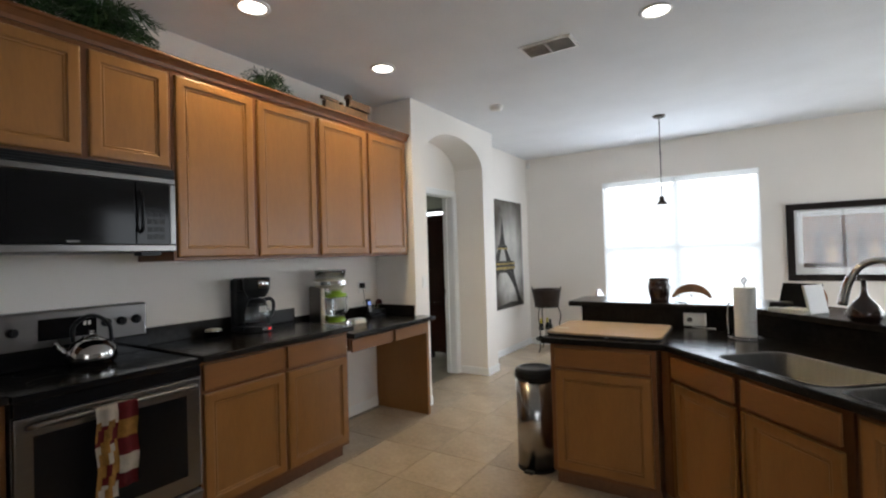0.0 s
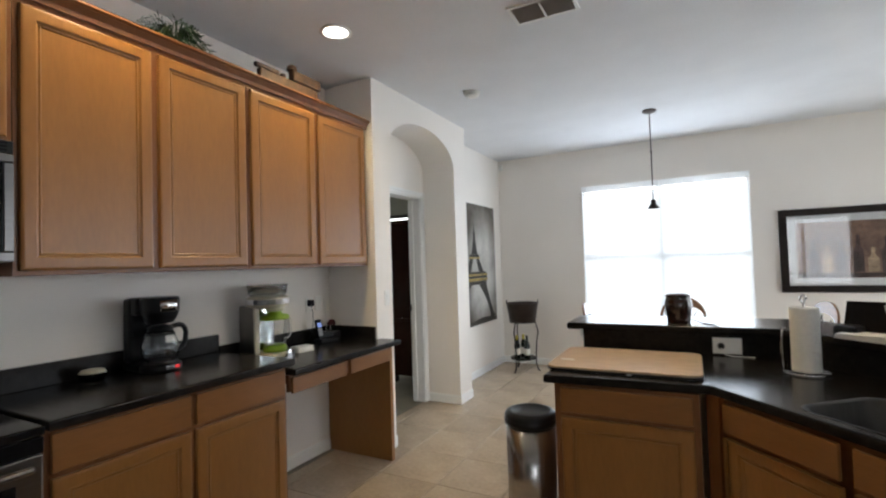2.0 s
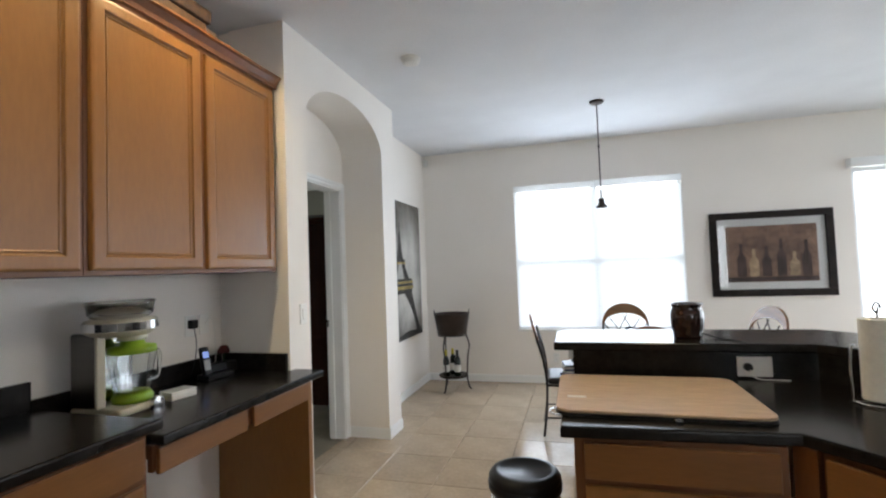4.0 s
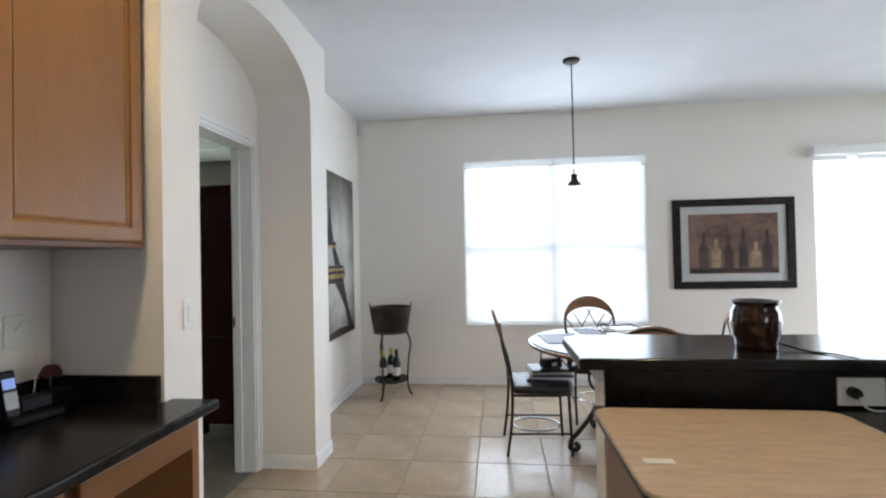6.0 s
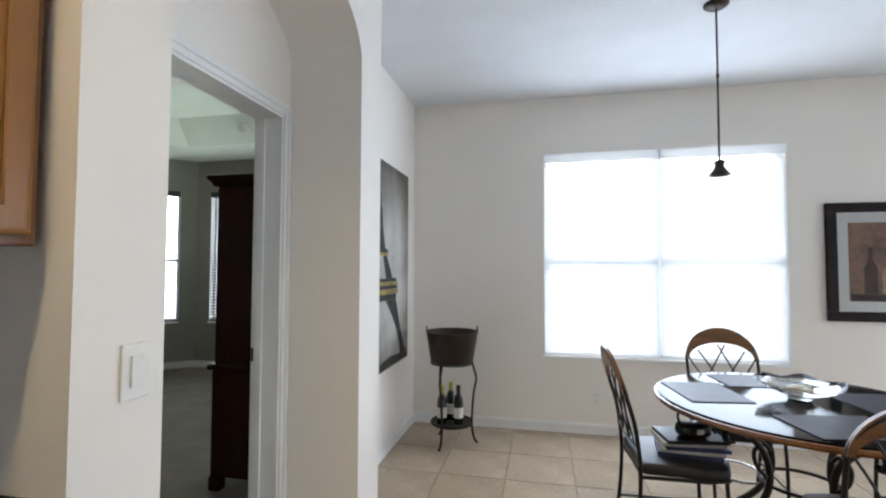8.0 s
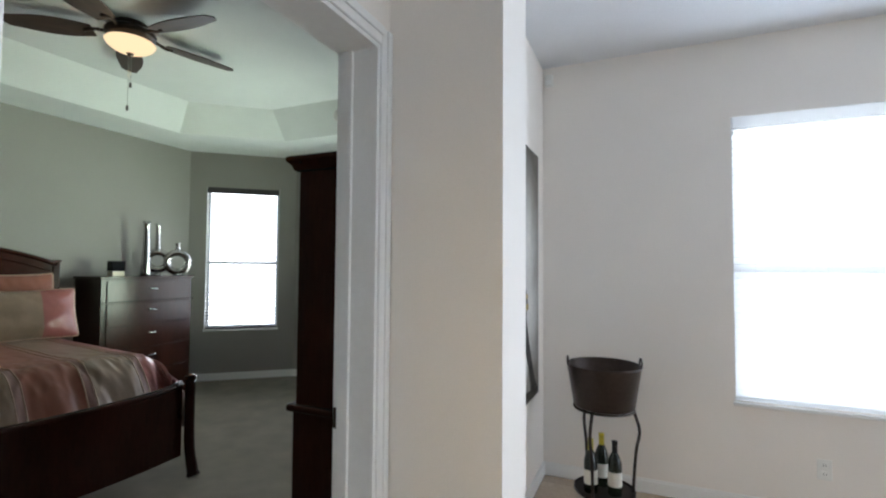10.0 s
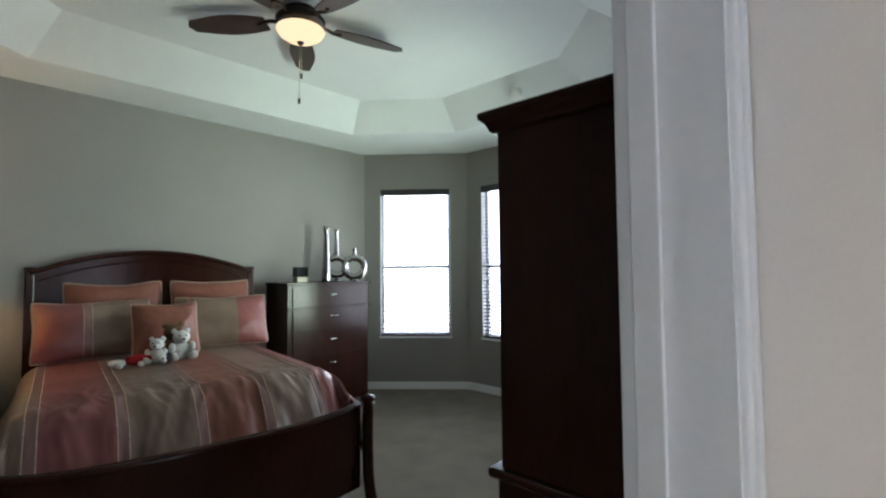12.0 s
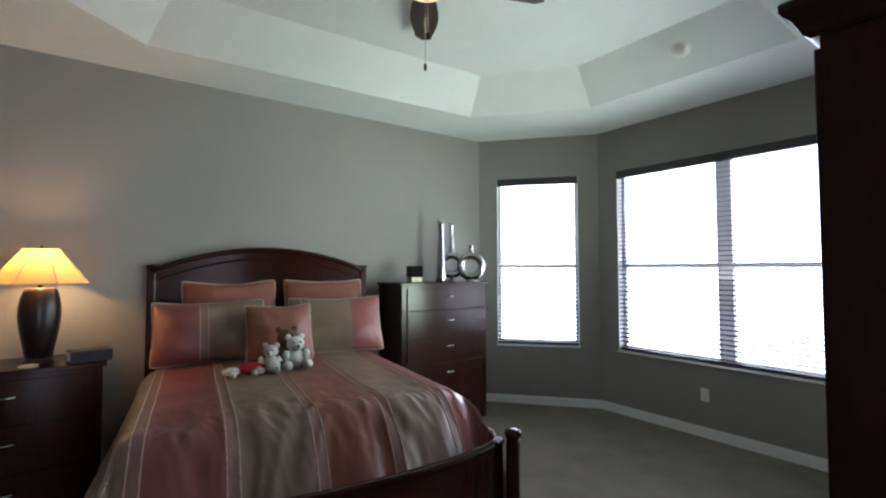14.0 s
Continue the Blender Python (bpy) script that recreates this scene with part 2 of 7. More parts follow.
def backlit_mat(name, color, share):
    """A surface that lets a share of the light behind it through."""
    m = bpy.data.materials.new(name)
    m.use_nodes = True
    nt = m.node_tree
    b = nt.nodes["Principled BSDF"]
    b.inputs["Base Color"].default_value = (*color, 1)
    b.inputs["Roughness"].default_value = 0.9
    tr = nt.nodes.new("ShaderNodeBsdfTranslucent")
    tr.inputs[0].default_value = (*color, 1)
    mx = nt.nodes.new("ShaderNodeMixShader")
    mx.inputs[0].default_value = share
    nt.links.new(b.outputs[0], mx.inputs[1])
    nt.links.new(tr.outputs[0], mx.inputs[2])
    nt.links.new(mx.outputs[0], nt.nodes["Material Output"].inputs[0])
    M[name] = m


backlit_mat("shade_glow", (0.72, 0.46, 0.16), 0.42)
# window frames made translucent so they glow, imitating glare spilling over them
backlit_mat("sash_frame", (0.80, 0.80, 0.82), 0.22)
backlit_mat("vinyl_frame", (0.88, 0.89, 0.90), 0.62)
backlit_mat("blind_white", (0.90, 0.91, 0.92), 0.65)
mat("iron", (0.030, 0.022, 0.018), 0.48, metal=0.6, var=0.25, scale=14, bump=0.15)
mat("lawn", (0.30, 0.33, 0.22), 0.95, var=0.2, scale=0.6, fine=6)
glow_mat("bright_outdoors", (0.97, 0.99, 1.0), 6.0)

# ---- mesh helpers ----


def link(name, bm, material, parent=None, label="", smooth=False):
    me = bpy.data.meshes.new(name)
    bmesh.ops.recalc_face_normals(bm, faces=bm.faces)
    bm.to_mesh(me)
    bm.free()
    mats = material if isinstance(material, (list, tuple)) else [material]
    for k in mats:
        me.materials.append(M[k] if isinstance(k, str) else k)
    if smooth:
        for p in me.polygons:
            p.use_smooth = True
    ob = new(name, me)
    if parent:
        ob.parent = parent
    if label:
        ob["label"] = label
    return ob


def part(name, bm, material, parent, label="", smooth=False):
    return link(name, bm, material, parent, label, smooth)


def thing(name, x, y, z, rz, label, category, group="", kind=""):
    e = new(name)
    e.empty_display_size = 0.1
    e.matrix_world = pose(x, y, z, 0, 0, rz)
    return tagged(e, label, category, group, kind)


def box(x0, x1, y0, y1, z0, z1, bevel=0.0, bm=None, seg=2):
    own = bm is None
    b = bmesh.new()
    vs = [b.verts.new((x, y, z)) for x in (x0, x1) for y in (y0, y1) for z in (z0, z1)]
    for f in ((0, 1, 3, 2), (4, 6, 7, 5), (0, 4, 5, 1), (2, 3, 7, 6), (0, 2, 6, 4), (1, 5, 7, 3)):
        b.faces.new([vs[i] for i in f])
    bmesh.ops.recalc_face_normals(b, faces=b.faces)
    if bevel:
        bmesh.ops.bevel(b, geom=list(b.edges), offset=bevel, segments=seg, profile=0.5, affect='EDGES')
    if own:
        return b
    return merge(bm, b)


def merge(bm, b, m=None):
    if m is not None:
        bmesh.ops.transform(b, matrix=m, verts=b.verts)
    me = bpy.data.meshes.new("tmp")
    b.to_mesh(me)
    b.free()
    bm.from_mesh(me)
    bpy.data.meshes.remove(me)
    return bm


def prism(poly, z0, z1, bevel=0.0, seg=2):
    """An upright block over a plan polygon."""
    b = bmesh.new()
    lo = [b.verts.new((x, y, z0)) for x, y in poly]
    hi = [b.verts.new((x, y, z1)) for x, y in poly]
    n = len(poly)
    b.faces.new(lo[::-1])
    b.faces.new(hi)
    for i in range(n):
        b.faces.new((lo[i], lo[(i + 1) % n], hi[(i + 1) % n], hi[i]))
    bmesh.ops.recalc_face_normals(b, faces=b.faces)
    if bevel:
        bmesh.ops.bevel(b, geom=list(b.edges), offset=bevel, segments=seg, profile=0.5, affect='EDGES')
    return b


def lathe(profile, n=28, cap=True):
    """Turns (radius, height) pairs about z."""
    b = bmesh.new()
    rings = []
    for r, z in profile:
        if r < 1e-5:
            rings.append([b.verts.new((0, 0, z))])
        else:
            rings.append([b.verts.new((r * math.cos(2 * math.pi * i / n), r * math.sin(2 * math.pi * i / n), z)) for i in range(n)])
    for a, c in zip(rings, rings[1:]):
        for i in range(n):
            j = (i + 1) % n
            if len(a) == 1 and len(c) == 1:
                continue
            if len(a) == 1:
                b.faces.new((a[0], c[i], c[j]))
            elif len(c) == 1:
                b.faces.new((a[i], c[0], a[j]))
            else:
                b.faces.new((a[i], a[j], c[j], c[i]))
    if cap:
        for ring in (rings[0], rings[-1]):
            if len(ring) > 2:
                b.faces.new(ring)
    return b


def tube(pts, r, n=8, closed=False, bm=None):
    """A round bar along a line of points; r may be one radius or one for each point."""
    b = bmesh.new()
    pts = [Vector(p) for p in pts]
    k = len(pts)
    rs = r if isinstance(r, (list, tuple)) else [r] * k
    rings = []
    up = None
    for i, p in enumerate(pts):
        if closed:
            d = pts[(i + 1) % k] - pts[i - 1]
        else:
            d = pts[min(i + 1, k - 1)] - pts[max(i - 1, 0)]
        d.normalize()
        if up is None:
            up = d.orthogonal().normalized()
        up = (up - d * up.dot(d)).normalized()
        side = d.cross(up)
        rings.append([b.verts.new(p + (up * math.cos(2 * math.pi * j / n) + side * math.sin(2 * math.pi * j / n)) * rs[i]) for j in range(n)])
    pairs = list(zip(rings, rings[1:]))
    if closed:
        pairs.append((rings[-1], rings[0]))
    for a, c in pairs:
        for j in range(n):
            b.faces.new((a[j], a[(j + 1) % n], c[(j + 1) % n], c[j]))
    if not closed:
        b.faces.new(rings[0][::-1])
        b.faces.new(rings[-1])
    return b if bm is None else merge(bm, b)


def spline(pts, n=8):
    """A smooth line of points through the given ones."""
    p = [Vector(q) for q in pts]
    p = [2 * p[0] - p[1]] + p + [2 * p[-1] - p[-2]]
    out = []
    for i in range(1, len(p) - 2):
        for s in range(n):
            t = s / n
            out.append(0.5 * (2 * p[i] + (p[i + 1] - p[i - 1]) * t + (2 * p[i - 1] - 5 * p[i] + 4 * p[i + 1] - p[i + 2]) * t * t
                              + (3 * p[i] - p[i - 1] - 3 * p[i + 1] + p[i + 2]) * t ** 3))
    out.append(p[-2])
    return out


def structure(name, bm, material, label, category, smooth=False):
    return tagged(link(name, bm, material, smooth=smooth), label, category, kind="structure")


# ---- the shell: kitchen and dining ----
CEIL = 2.92
XC, XA, XE, XD = -2.14, -1.673, -1.98, -2.055   # cabinet wall, arch wall, picture wall, door wall
XB = -2.185                                     # bedroom face of the door wall
YN, YS, XR = 8.27, -2.4, 5.2
T = 0.15

structure("wall_cabinets", box(XB + 0.003, XC, YS - T, 4.765, 0, CEIL), "wall_paint", "cream painted kitchen wall behind the cabinets", "wall")


def arch_wall():
    """The deep wall with a low elliptical arch over the bedroom vestibule."""
    y0, y1, yl, yr, spring, apex = 4.765, 6.455, 4.985, 6.175, 2.42, 2.72
    b = box(XD, XA, y0, yl, 0, spring)
    box(XD, XA, yr, y1, 0, spring, bm=b)
    n = 24
    cy, ry = (yl + yr) / 2, (yr - yl) / 2
    for i in range(n):
        a, c = math.pi * (1 - i / n), math.pi * (1 - (i + 1) / n)
        ya, za = cy + ry * math.cos(a), spring + (apex - spring) * math.sin(a)
        yb, zb = cy + ry * math.cos(c), spring + (apex - spring) * math.sin(c)
        vs = {}
        for x in (XD, XA):
            vs[x] = [b.verts.new((x, ya, za)), b.verts.new((x, yb, zb)), b.verts.new((x, yb, CEIL)), b.verts.new((x, ya, CEIL))]
            b.faces.new(vs[x])
        b.faces.new((vs[XD][0], vs[XD][1], vs[XA][1], vs[XA][0]))
    box(XD, XA, y0, yl, spring, CEIL, bm=b)
    box(XD, XA, yr, y1, spring, CEIL, bm=b)
    bmesh.ops.remove_doubles(b, verts=b.verts, dist=0.0005)
    return b


structure("wall_arch", arch_wall(), "wall_paint", "cream painted wall with a low arch before the bedroom door", "wall")
DY0, DY1, DH = 5.17, 6.118, 2.16
b = box(XB + 0.003, XD, 4.78, DY0, 0, CEIL)
box(XB + 0.003, XD, DY1, 6.455, 0, CEIL, bm=b)
box(XB + 0.003, XD, DY0, DY1, DH, CEIL, bm=b)
structure("wall_door", b, "wall_paint", "cream painted partition with the bedroom doorway", "wall")
structure("wall_picture", box(XE - 0.12, XE, 6.455, YN, 0, CEIL), "wall_paint", "cream painted dining wall beside the arch", "wall")
# north wall with the window and the sliding door
WX0, WX1, WZ0, WZ1 = -0.80, 1.112, 0.648, 2.417
SX0, SX1, SZ1 = 2.72, 4.6, 2.34
b = box(XE - 0.12, WX0, YN, YN + T, 0, CEIL)
box(WX0, WX1, YN, YN + T, 0, WZ0, bm=b)
box(WX0, WX1, YN, YN + T, WZ1, CEIL, bm=b)
box(WX1, SX0, YN, YN + T, 0, CEIL, bm=b)
box(SX0, SX1, YN, YN + T, SZ1, CEIL, bm=b)
box(SX1, XR + T, YN, YN + T, 0, CEIL, bm=b)
structure("wall_north", b, "wall_paint", "cream painted dining wall with window and sliding door", "wall")
# unseen closing wall: opening invented for the fill lamp, taupe to cut bounce
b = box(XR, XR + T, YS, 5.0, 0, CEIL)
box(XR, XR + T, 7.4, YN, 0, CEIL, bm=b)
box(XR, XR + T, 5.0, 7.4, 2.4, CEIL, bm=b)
structure("wall_east", b, "bed_wall_paint", "unseen taupe closing wall with an added opening, dark to cut bounced light", "wall")
# unseen closing wall, taupe so less light bounces onto island and range
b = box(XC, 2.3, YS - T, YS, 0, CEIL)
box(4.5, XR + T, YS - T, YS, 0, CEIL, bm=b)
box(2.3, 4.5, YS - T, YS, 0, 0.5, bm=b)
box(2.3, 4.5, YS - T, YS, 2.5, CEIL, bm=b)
structure("wall_south", b, "bed_wall_paint", "unseen closing wall with a wide window, taupe to cut bounced light", "wall")
structure("ceiling", box(XC - 0.02, XR + T, YS - T, YN + T, CEIL, CEIL + 0.15), "ceiling_paint", "white knockdown-textured kitchen ceiling", "ceiling")

# ---- the shell: bedroom ----
BX, BYN, BYS = -6.62, 9.87, 3.4
CA, CB = (BX, 9.03), (-5.64, BYN)                # chamfered corners
DA, DB = (-3.22, BYN), (XE - 0.135, 8.42)
BW = (-5.42, -3.42, 0.645, 2.475)
structure("wall_bed", box(BX - T, BX, BYS - T, CA[1], 0, CEIL), "bed_wall_paint", "taupe painted bedroom wall behind the headboard", "wall")
b = box(CB[0], BW[0], BYN, BYN + T, 0, CEIL)
box(BW[0], BW[1], BYN, BYN + T, 0, BW[2], bm=b)
box(BW[0], BW[1], BYN, BYN + T, BW[3], CEIL, bm=b)
box(BW[1], DA[0], BYN, BYN + T, 0, CEIL, bm=b)
structure("wall_bedroom_north", b, "bed_wall_paint", "taupe painted bedroom wall with a double window", "wall")
structure("wall_bedroom_south", box(BX, XB, BYS - T, BYS, 0, CEIL), "bed_wall_paint", "taupe painted bedroom wall", "wall")
b = box(XB - 0.01, XB + 0.003, DY1, 6.455, 0, CEIL)
box(XB - 0.01, XB + 0.003, BYS, DY0, 0, CEIL, bm=b)
box(XB - 0.01, XB + 0.003, DY0, DY1, DH, CEIL, bm=b)
box(XE - 0.135, XE - 0.12, 6.455, BYN, 0, CEIL, bm=b)
box(XB, XE - 0.12, 6.455, 6.46, 0, CEIL, bm=b)
structure("wall_bedroom_east", b, "bed_wall_paint", "taupe painted bedroom side of the partition", "wall")


def chamfer(name, a, c, w0, w1):
    """A slanting wall from a to c with a window opening."""
    length = math.hypot(c[0] - a[0], c[1] - a[1])
    yaw = math.degrees(math.atan2(c[1] - a[1], c[0] - a[0]))
    b = box(-0.06, w0, 0, T, 0, CEIL)
    box(w0, w1, 0, T, 0, BW[2], bm=b)
    box(w0, w1, 0, T, BW[3], CEIL, bm=b)
    box(w1, length + 0.06, 0, T, 0, CEIL, bm=b)
    ob = structure(name, b, "bed_wall_paint", "taupe painted slanting bedroom corner wall with a window", "wall")
    ob.matrix_world = pose(a[0], a[1], 0, 0, 0, yaw)
    return ob.matrix_world.copy(), length


CH1, LEN1 = chamfer("wall_chamfer_west", CA, CB, 0.20, 1.08)
CH2, LEN2 = chamfer("wall_chamfer_east", DA, DB, 0.48, 1.36)


def tray():
    """Soffit round a sloped octagonal tray."""
    lo = [(-6.09, 5.78), (-6.0, 8.40), (-5.16, 9.11), (-3.60, 9.11), (-2.90, 8.40), (-2.95, 5.85), (-3.55, 5.12), (-5.50, 5.12)]
    hi = []
    n = len(lo)
    for i in range(n):
        p, q, r = Vector(lo[i - 1]), Vector(lo[i]), Vector(lo[(i + 1) % n])
        d1, d2 = (q - p).normalized(), (r - q).normalized()
        n1, n2 = Vector((d1.y, -d1.x)), Vector((d2.y, -d2.x))
        m = (n1 + n2) / (1 + n1.dot(n2))
        hi.append(tuple(q + m * 0.34))
    b = bmesh.new()
    V = lambda x, y, z: b.verts.new((x, y, z))
    L = [V(x, y, CEIL) for x, y in lo]
    U = [V(x, y, 3.17) for x, y in hi]
    n = len(lo)
    for i in range(n):
        b.faces.new((L[i], L[(i + 1) % n], U[(i + 1) % n], U[i]))
    b.faces.new(U)
    o = [V(BX - T, BYS - T, CEIL), V(BX - T, BYN + T, CEIL), V(XC - 0.022, BYN + T, CEIL), V(XC - 0.022, BYS - T, CEIL)]
    b.faces.new((o[0], o[1], L[1], L[0]))
    b.faces.new((o[1], L[2], L[1]))
    b.faces.new((o[1], o[2], L[3], L[2]))
    b.faces.new((o[2], L[4], L[3]))
    b.faces.new((o[2], o[3], L[5], L[4]))
    b.faces.new((o[3], L[6], L[5]))
    b.faces.new((o[3], o[0], L[7], L[6]))
    b.faces.new((o[0], L[0], L[7]))
    return b


structure("ceiling_bedroom", tray(), "tray_paint", "pale bedroom tray ceiling with sloped sides", "ceiling")
structure("ceiling_cover", box(BX - T, XD, BYS - T, BYN + T, 3.3, 3.4), "ceiling_paint", "closed roof above the bedroom tray", "ceiling")
b = box(BX - T, BX - T + 0.02, BYS - T, BYN + T, CEIL, 3.3)
box(XE - 0.14, XE - 0.12, BYS - T, BYN + T, CEIL + 0.15, 3.3, bm=b)
box(BX, XD, BYS - T, BYS - T + 0.02, CEIL, 3.3, bm=b)
box(BX, XD, BYN + T - 0.02, BYN + T, CEIL, 3.3, bm=b)
structure("wall_attic", b, "ceiling_paint", "plain attic closure", "wall")
structure("floor_bedroom", box(BX - T, XD - 0.03, BYS - T, BYN + T, -0.12, 0.0), "carpet", "beige cut-pile carpet", "floor")
floor = structure("floor", box(XD - 0.03, XR + T, YS - T, YN + T, -0.12, -0.008), "grout", "tiled floor bed with sandy grout", "floor")
structure("ground", box(-120, 120, -120, 120, -0.4, -0.3), "lawn", "sunlit pale ground outside", "ground")

# outdoors glare beyond the windows
for nm, m4, w in (("backdrop_north", pose(-6, 12.6, 3), 50), ("backdrop_south", pose(0, -9, 3, 0, 0, 180), 40), ("backdrop_west", pose(-13, 5, 3, 0, 0, 90), 30), ("backdrop_east", pose(14, 3, 3, 0, 0, -90), 30)):
    b = bmesh.new()
    vs = [b.verts.new(p) for p in ((-w / 2, 0, -4), (w / 2, 0, -4), (w / 2, 0, 4), (-w / 2, 0, 4))]
    b.faces.new(vs)
    ob = structure(nm, b, "bright_outdoors", "glaring overexposed daylight outdoors", "backdrop")
    ob.matrix_world = m4

# ---- trim, windows and doorway ----


def baseboard(name, m4, length, h=0.09):
    b = box(0, length, -0.014, 0, 0, h - 0.012, bevel=0.002)
    box(0, length, -0.009, 0, h - 0.012, h, bevel=0.002, bm=b)
    ob = structure(name, b, "trim_paint", "white painted wooden baseboard", "baseboard")
    ob.matrix_world = m4
    return ob


def along(a, c):
    """Pose at a, x towards c, room on the -y side."""
    return pose(a[0], a[1], 0, 0, 0, math.degrees(math.atan2(c[1] - a[1], c[0] - a[0]))), math.hypot(c[0] - a[0], c[1] - a[1])


for k, (a, c) in enumerate((((XE, 6.455), (XE, YN)), ((XE, YN), (SX0 - 0.05, YN)), ((XA, 6.175), (XA, 6.455)), ((XD + 0.02, 6.175), (XA + 0.014, 6.175)),
                            ((XA, 4.78), (XA, 4.985)), ((BX, BYS), CA), (CA, CB), (CB, DA), (DA, DB), (DB, (XE - 0.135, 6.465)), ((XC, 3.75), (XC, 4.74)))):
    m4, n = along(a, c)
    if k == 3:
        m4 = pose(a[0], a[1], 0)
    baseboard("baseboard_%d" % (k + 1), m4, n)


def door_frame():
    """White jamb and casing of the bedroom doorway."""
    top = thing("door_1", XD, (DY0 + DY1) / 2, 0, 0, "white painted bedroom doorway, door swung out of sight", "doorway", kind="structure")
    w = (DY1 - DY0) / 2
    d = XB - XD
    for s in (-1, 1):
        b = box(d - 0.012, 0.002, *sorted((s * w, s * (w - 0.018))), 0, DH)
        box(-0.125, -0.085, *sorted((s * (w - 0.018), s * (w - 0.030))), 0, DH - 0.018, bevel=0.002, bm=b)
        part("jamb", b, "trim_paint", top)
        b = box(0, 0.012, *sorted((s * (w - 0.006), s * (w + 0.052))), 0, DH + 0.052, bevel=0.004)
        box(0.010, 0.018, *sorted((s * (w + 0.022), s * (w + 0.050))), 0, DH + 0.05, bevel=0.003, bm=b)
        part("casing", b, "trim_paint", top)
        part("casing", box(d - 0.026, d - 0.011, *sorted((s * (w - 0.006), s * (w + 0.055))), 0, DH + 0.055, bevel=0.004), "trim_paint", top)
    part("jamb", box(d - 0.012, 0.002, -w + 0.018, w - 0.018, DH - 0.018, DH), "trim_paint", top)
    b = box(0, 0.012, -w + 0.006, w - 0.006, DH - 0.006, DH + 0.052, bevel=0.004)
    box(0.010, 0.018, -w, w, DH + 0.022, DH + 0.050, bevel=0.003, bm=b)
    part("casing", b, "trim_paint", top)
    part("casing", box(d - 0.026, d - 0.011, -w, w, DH - 0.006, DH + 0.055, bevel=0.004), "trim_paint", top)
    part("strike_plate", box(d - 0.013, d + 0.028, w - 0.022, w - 0.016, 0.955, 1.02, bevel=0.002), "bronze", top, "dark bronze strike plate")


door_frame()


def window(name, m4, w, z0, z1, label, blind, valance, lights=1, slats=38, frame_mat="vinyl_frame", tilt=12, mid=None, post=0.035):
    """Single-hung sashes with horizontal blinds; local x across, room on the -y side, opening from x=0 to w."""
    top = new(name)
    top.matrix_world = m4
    tagged(top, label, "window", kind="structure")
    y0, y1 = 0.085, 0.125
    mid = mid or (z0 + z1) / 2
    b = box(0, 0.035, y0, y1, z0, z1)
    box(w - 0.035, w, y0, y1, z0, z1, bm=b)
    box(0.035, w - 0.035, y0, y1, z0, z0 + 0.04, bm=b)
    box(0.035, w - 0.035, y0, y1, z1 - 0.04, z1, bm=b)
    part("window_frame", b, frame_mat, top)
    cells = [(0.035 + i * (w - 0.07) / lights, 0.035 + (i + 1) * (w - 0.07) / lights) for i in range(lights)]
    for i in range(1, lights):
        part("mullion", box(cells[i][0] - post, cells[i][0] + post, y0 - 0.02, y1, z0 + 0.04, z1 - 0.04, bevel=0.003), frame_mat, top)
    for i, (a, c) in enumerate(cells):
        a += post if i else 0
        c -= post if i < lights - 1 else 0
        part("meeting_rail", box(a, c, y0 - 0.008, y1 - 0.004, mid - 0.022, mid + 0.022, bevel=0.003), frame_mat, top)
        for lo, hi in ((z0 + 0.04, mid - 0.022), (mid + 0.022, z1 - 0.04)):
            pn = part("pane", box(a + 0.001, c - 0.001, y0 + 0.018, y0 + 0.022, lo + 0.001, hi - 0.001), "pane_glass", top)
            pn.visible_shadow = False
    for a, c in ((0.0005, 0.005), (w - 0.005, w - 0.0005)):
        part("jamb", box(a, c, 0.001, y0 - 0.001, z0, z1), "trim_paint", top)
    part("window_sill", box(-0.01, w + 0.01, -0.018, y0 - 0.001, z0 - 0.022, z0 - 0.001, bevel=0.004), "trim_paint", top)
    # blinds, one set for each light
    for i, (a, c) in enumerate(cells):
        a, c = (a - 0.028 if i == 0 else a + 0.006), (c + 0.028 if i == lights - 1 else c - 0.006)
        if valance:
            part("valance", box(a - 0.003, c + 0.003, -0.012, 0.05, z1 - 0.075, z1 - 0.002, bevel=0.004), valance, top)
        step = (z1 - z0 - 0.13) / slats
        b = box(a, c, -0.024, 0.024, -0.0013, 0.0013)
        bmesh.ops.rotate(b, verts=b.verts, cent=(0, 0, 0), matrix=Matrix.Rotation(radians(tilt), 3, 'X'))
        first = part("slat", b, blind, top)
        first.location = (0, 0.03, z0 + 0.045)
        for n in range(1, slats):
            o = new("slat", first.data)
            o.parent = top
            o.location = (0, 0.03, z0 + 0.045 + n * step)
        part("bottom_rail", box(a, c, 0.008, 0.052, z0 + 0.006, z0 + 0.026, bevel=0.003), blind, top)
        for q in (0.12, 0.5, 0.88):
            part("cord", box(a + (c - a) * q - 0.001, a + (c - a) * q + 0.001, 0.005, 0.007, z0 + 0.02, z1 - 0.04), blind, top)
    return top


window("window_1", pose(WX0, YN, 0), WX1 - WX0, WZ0, WZ1, "bright dining window with lowered white slatted blinds", "blind_white", "blind_white", lights=2, slats=38, tilt=66, mid=1.47)
window("window_2", pose(BW[0], BYN, 0), BW[1] - BW[0], BW[2], BW[3], "double bedroom window with open dark blinds under a dark valance", "blind_dark", "blind_dark", lights=2, slats=40, frame_mat="sash_frame", tilt=9, mid=1.50, post=0.062)
window("window_3", CH1 @ pose(0.20, 0, 0), 0.88, BW[2], BW[3], "single bedroom window with open dark blinds under a dark valance", "blind_dark", "blind_dark", slats=40, frame_mat="sash_frame", tilt=9, mid=1.50, post=0.062)
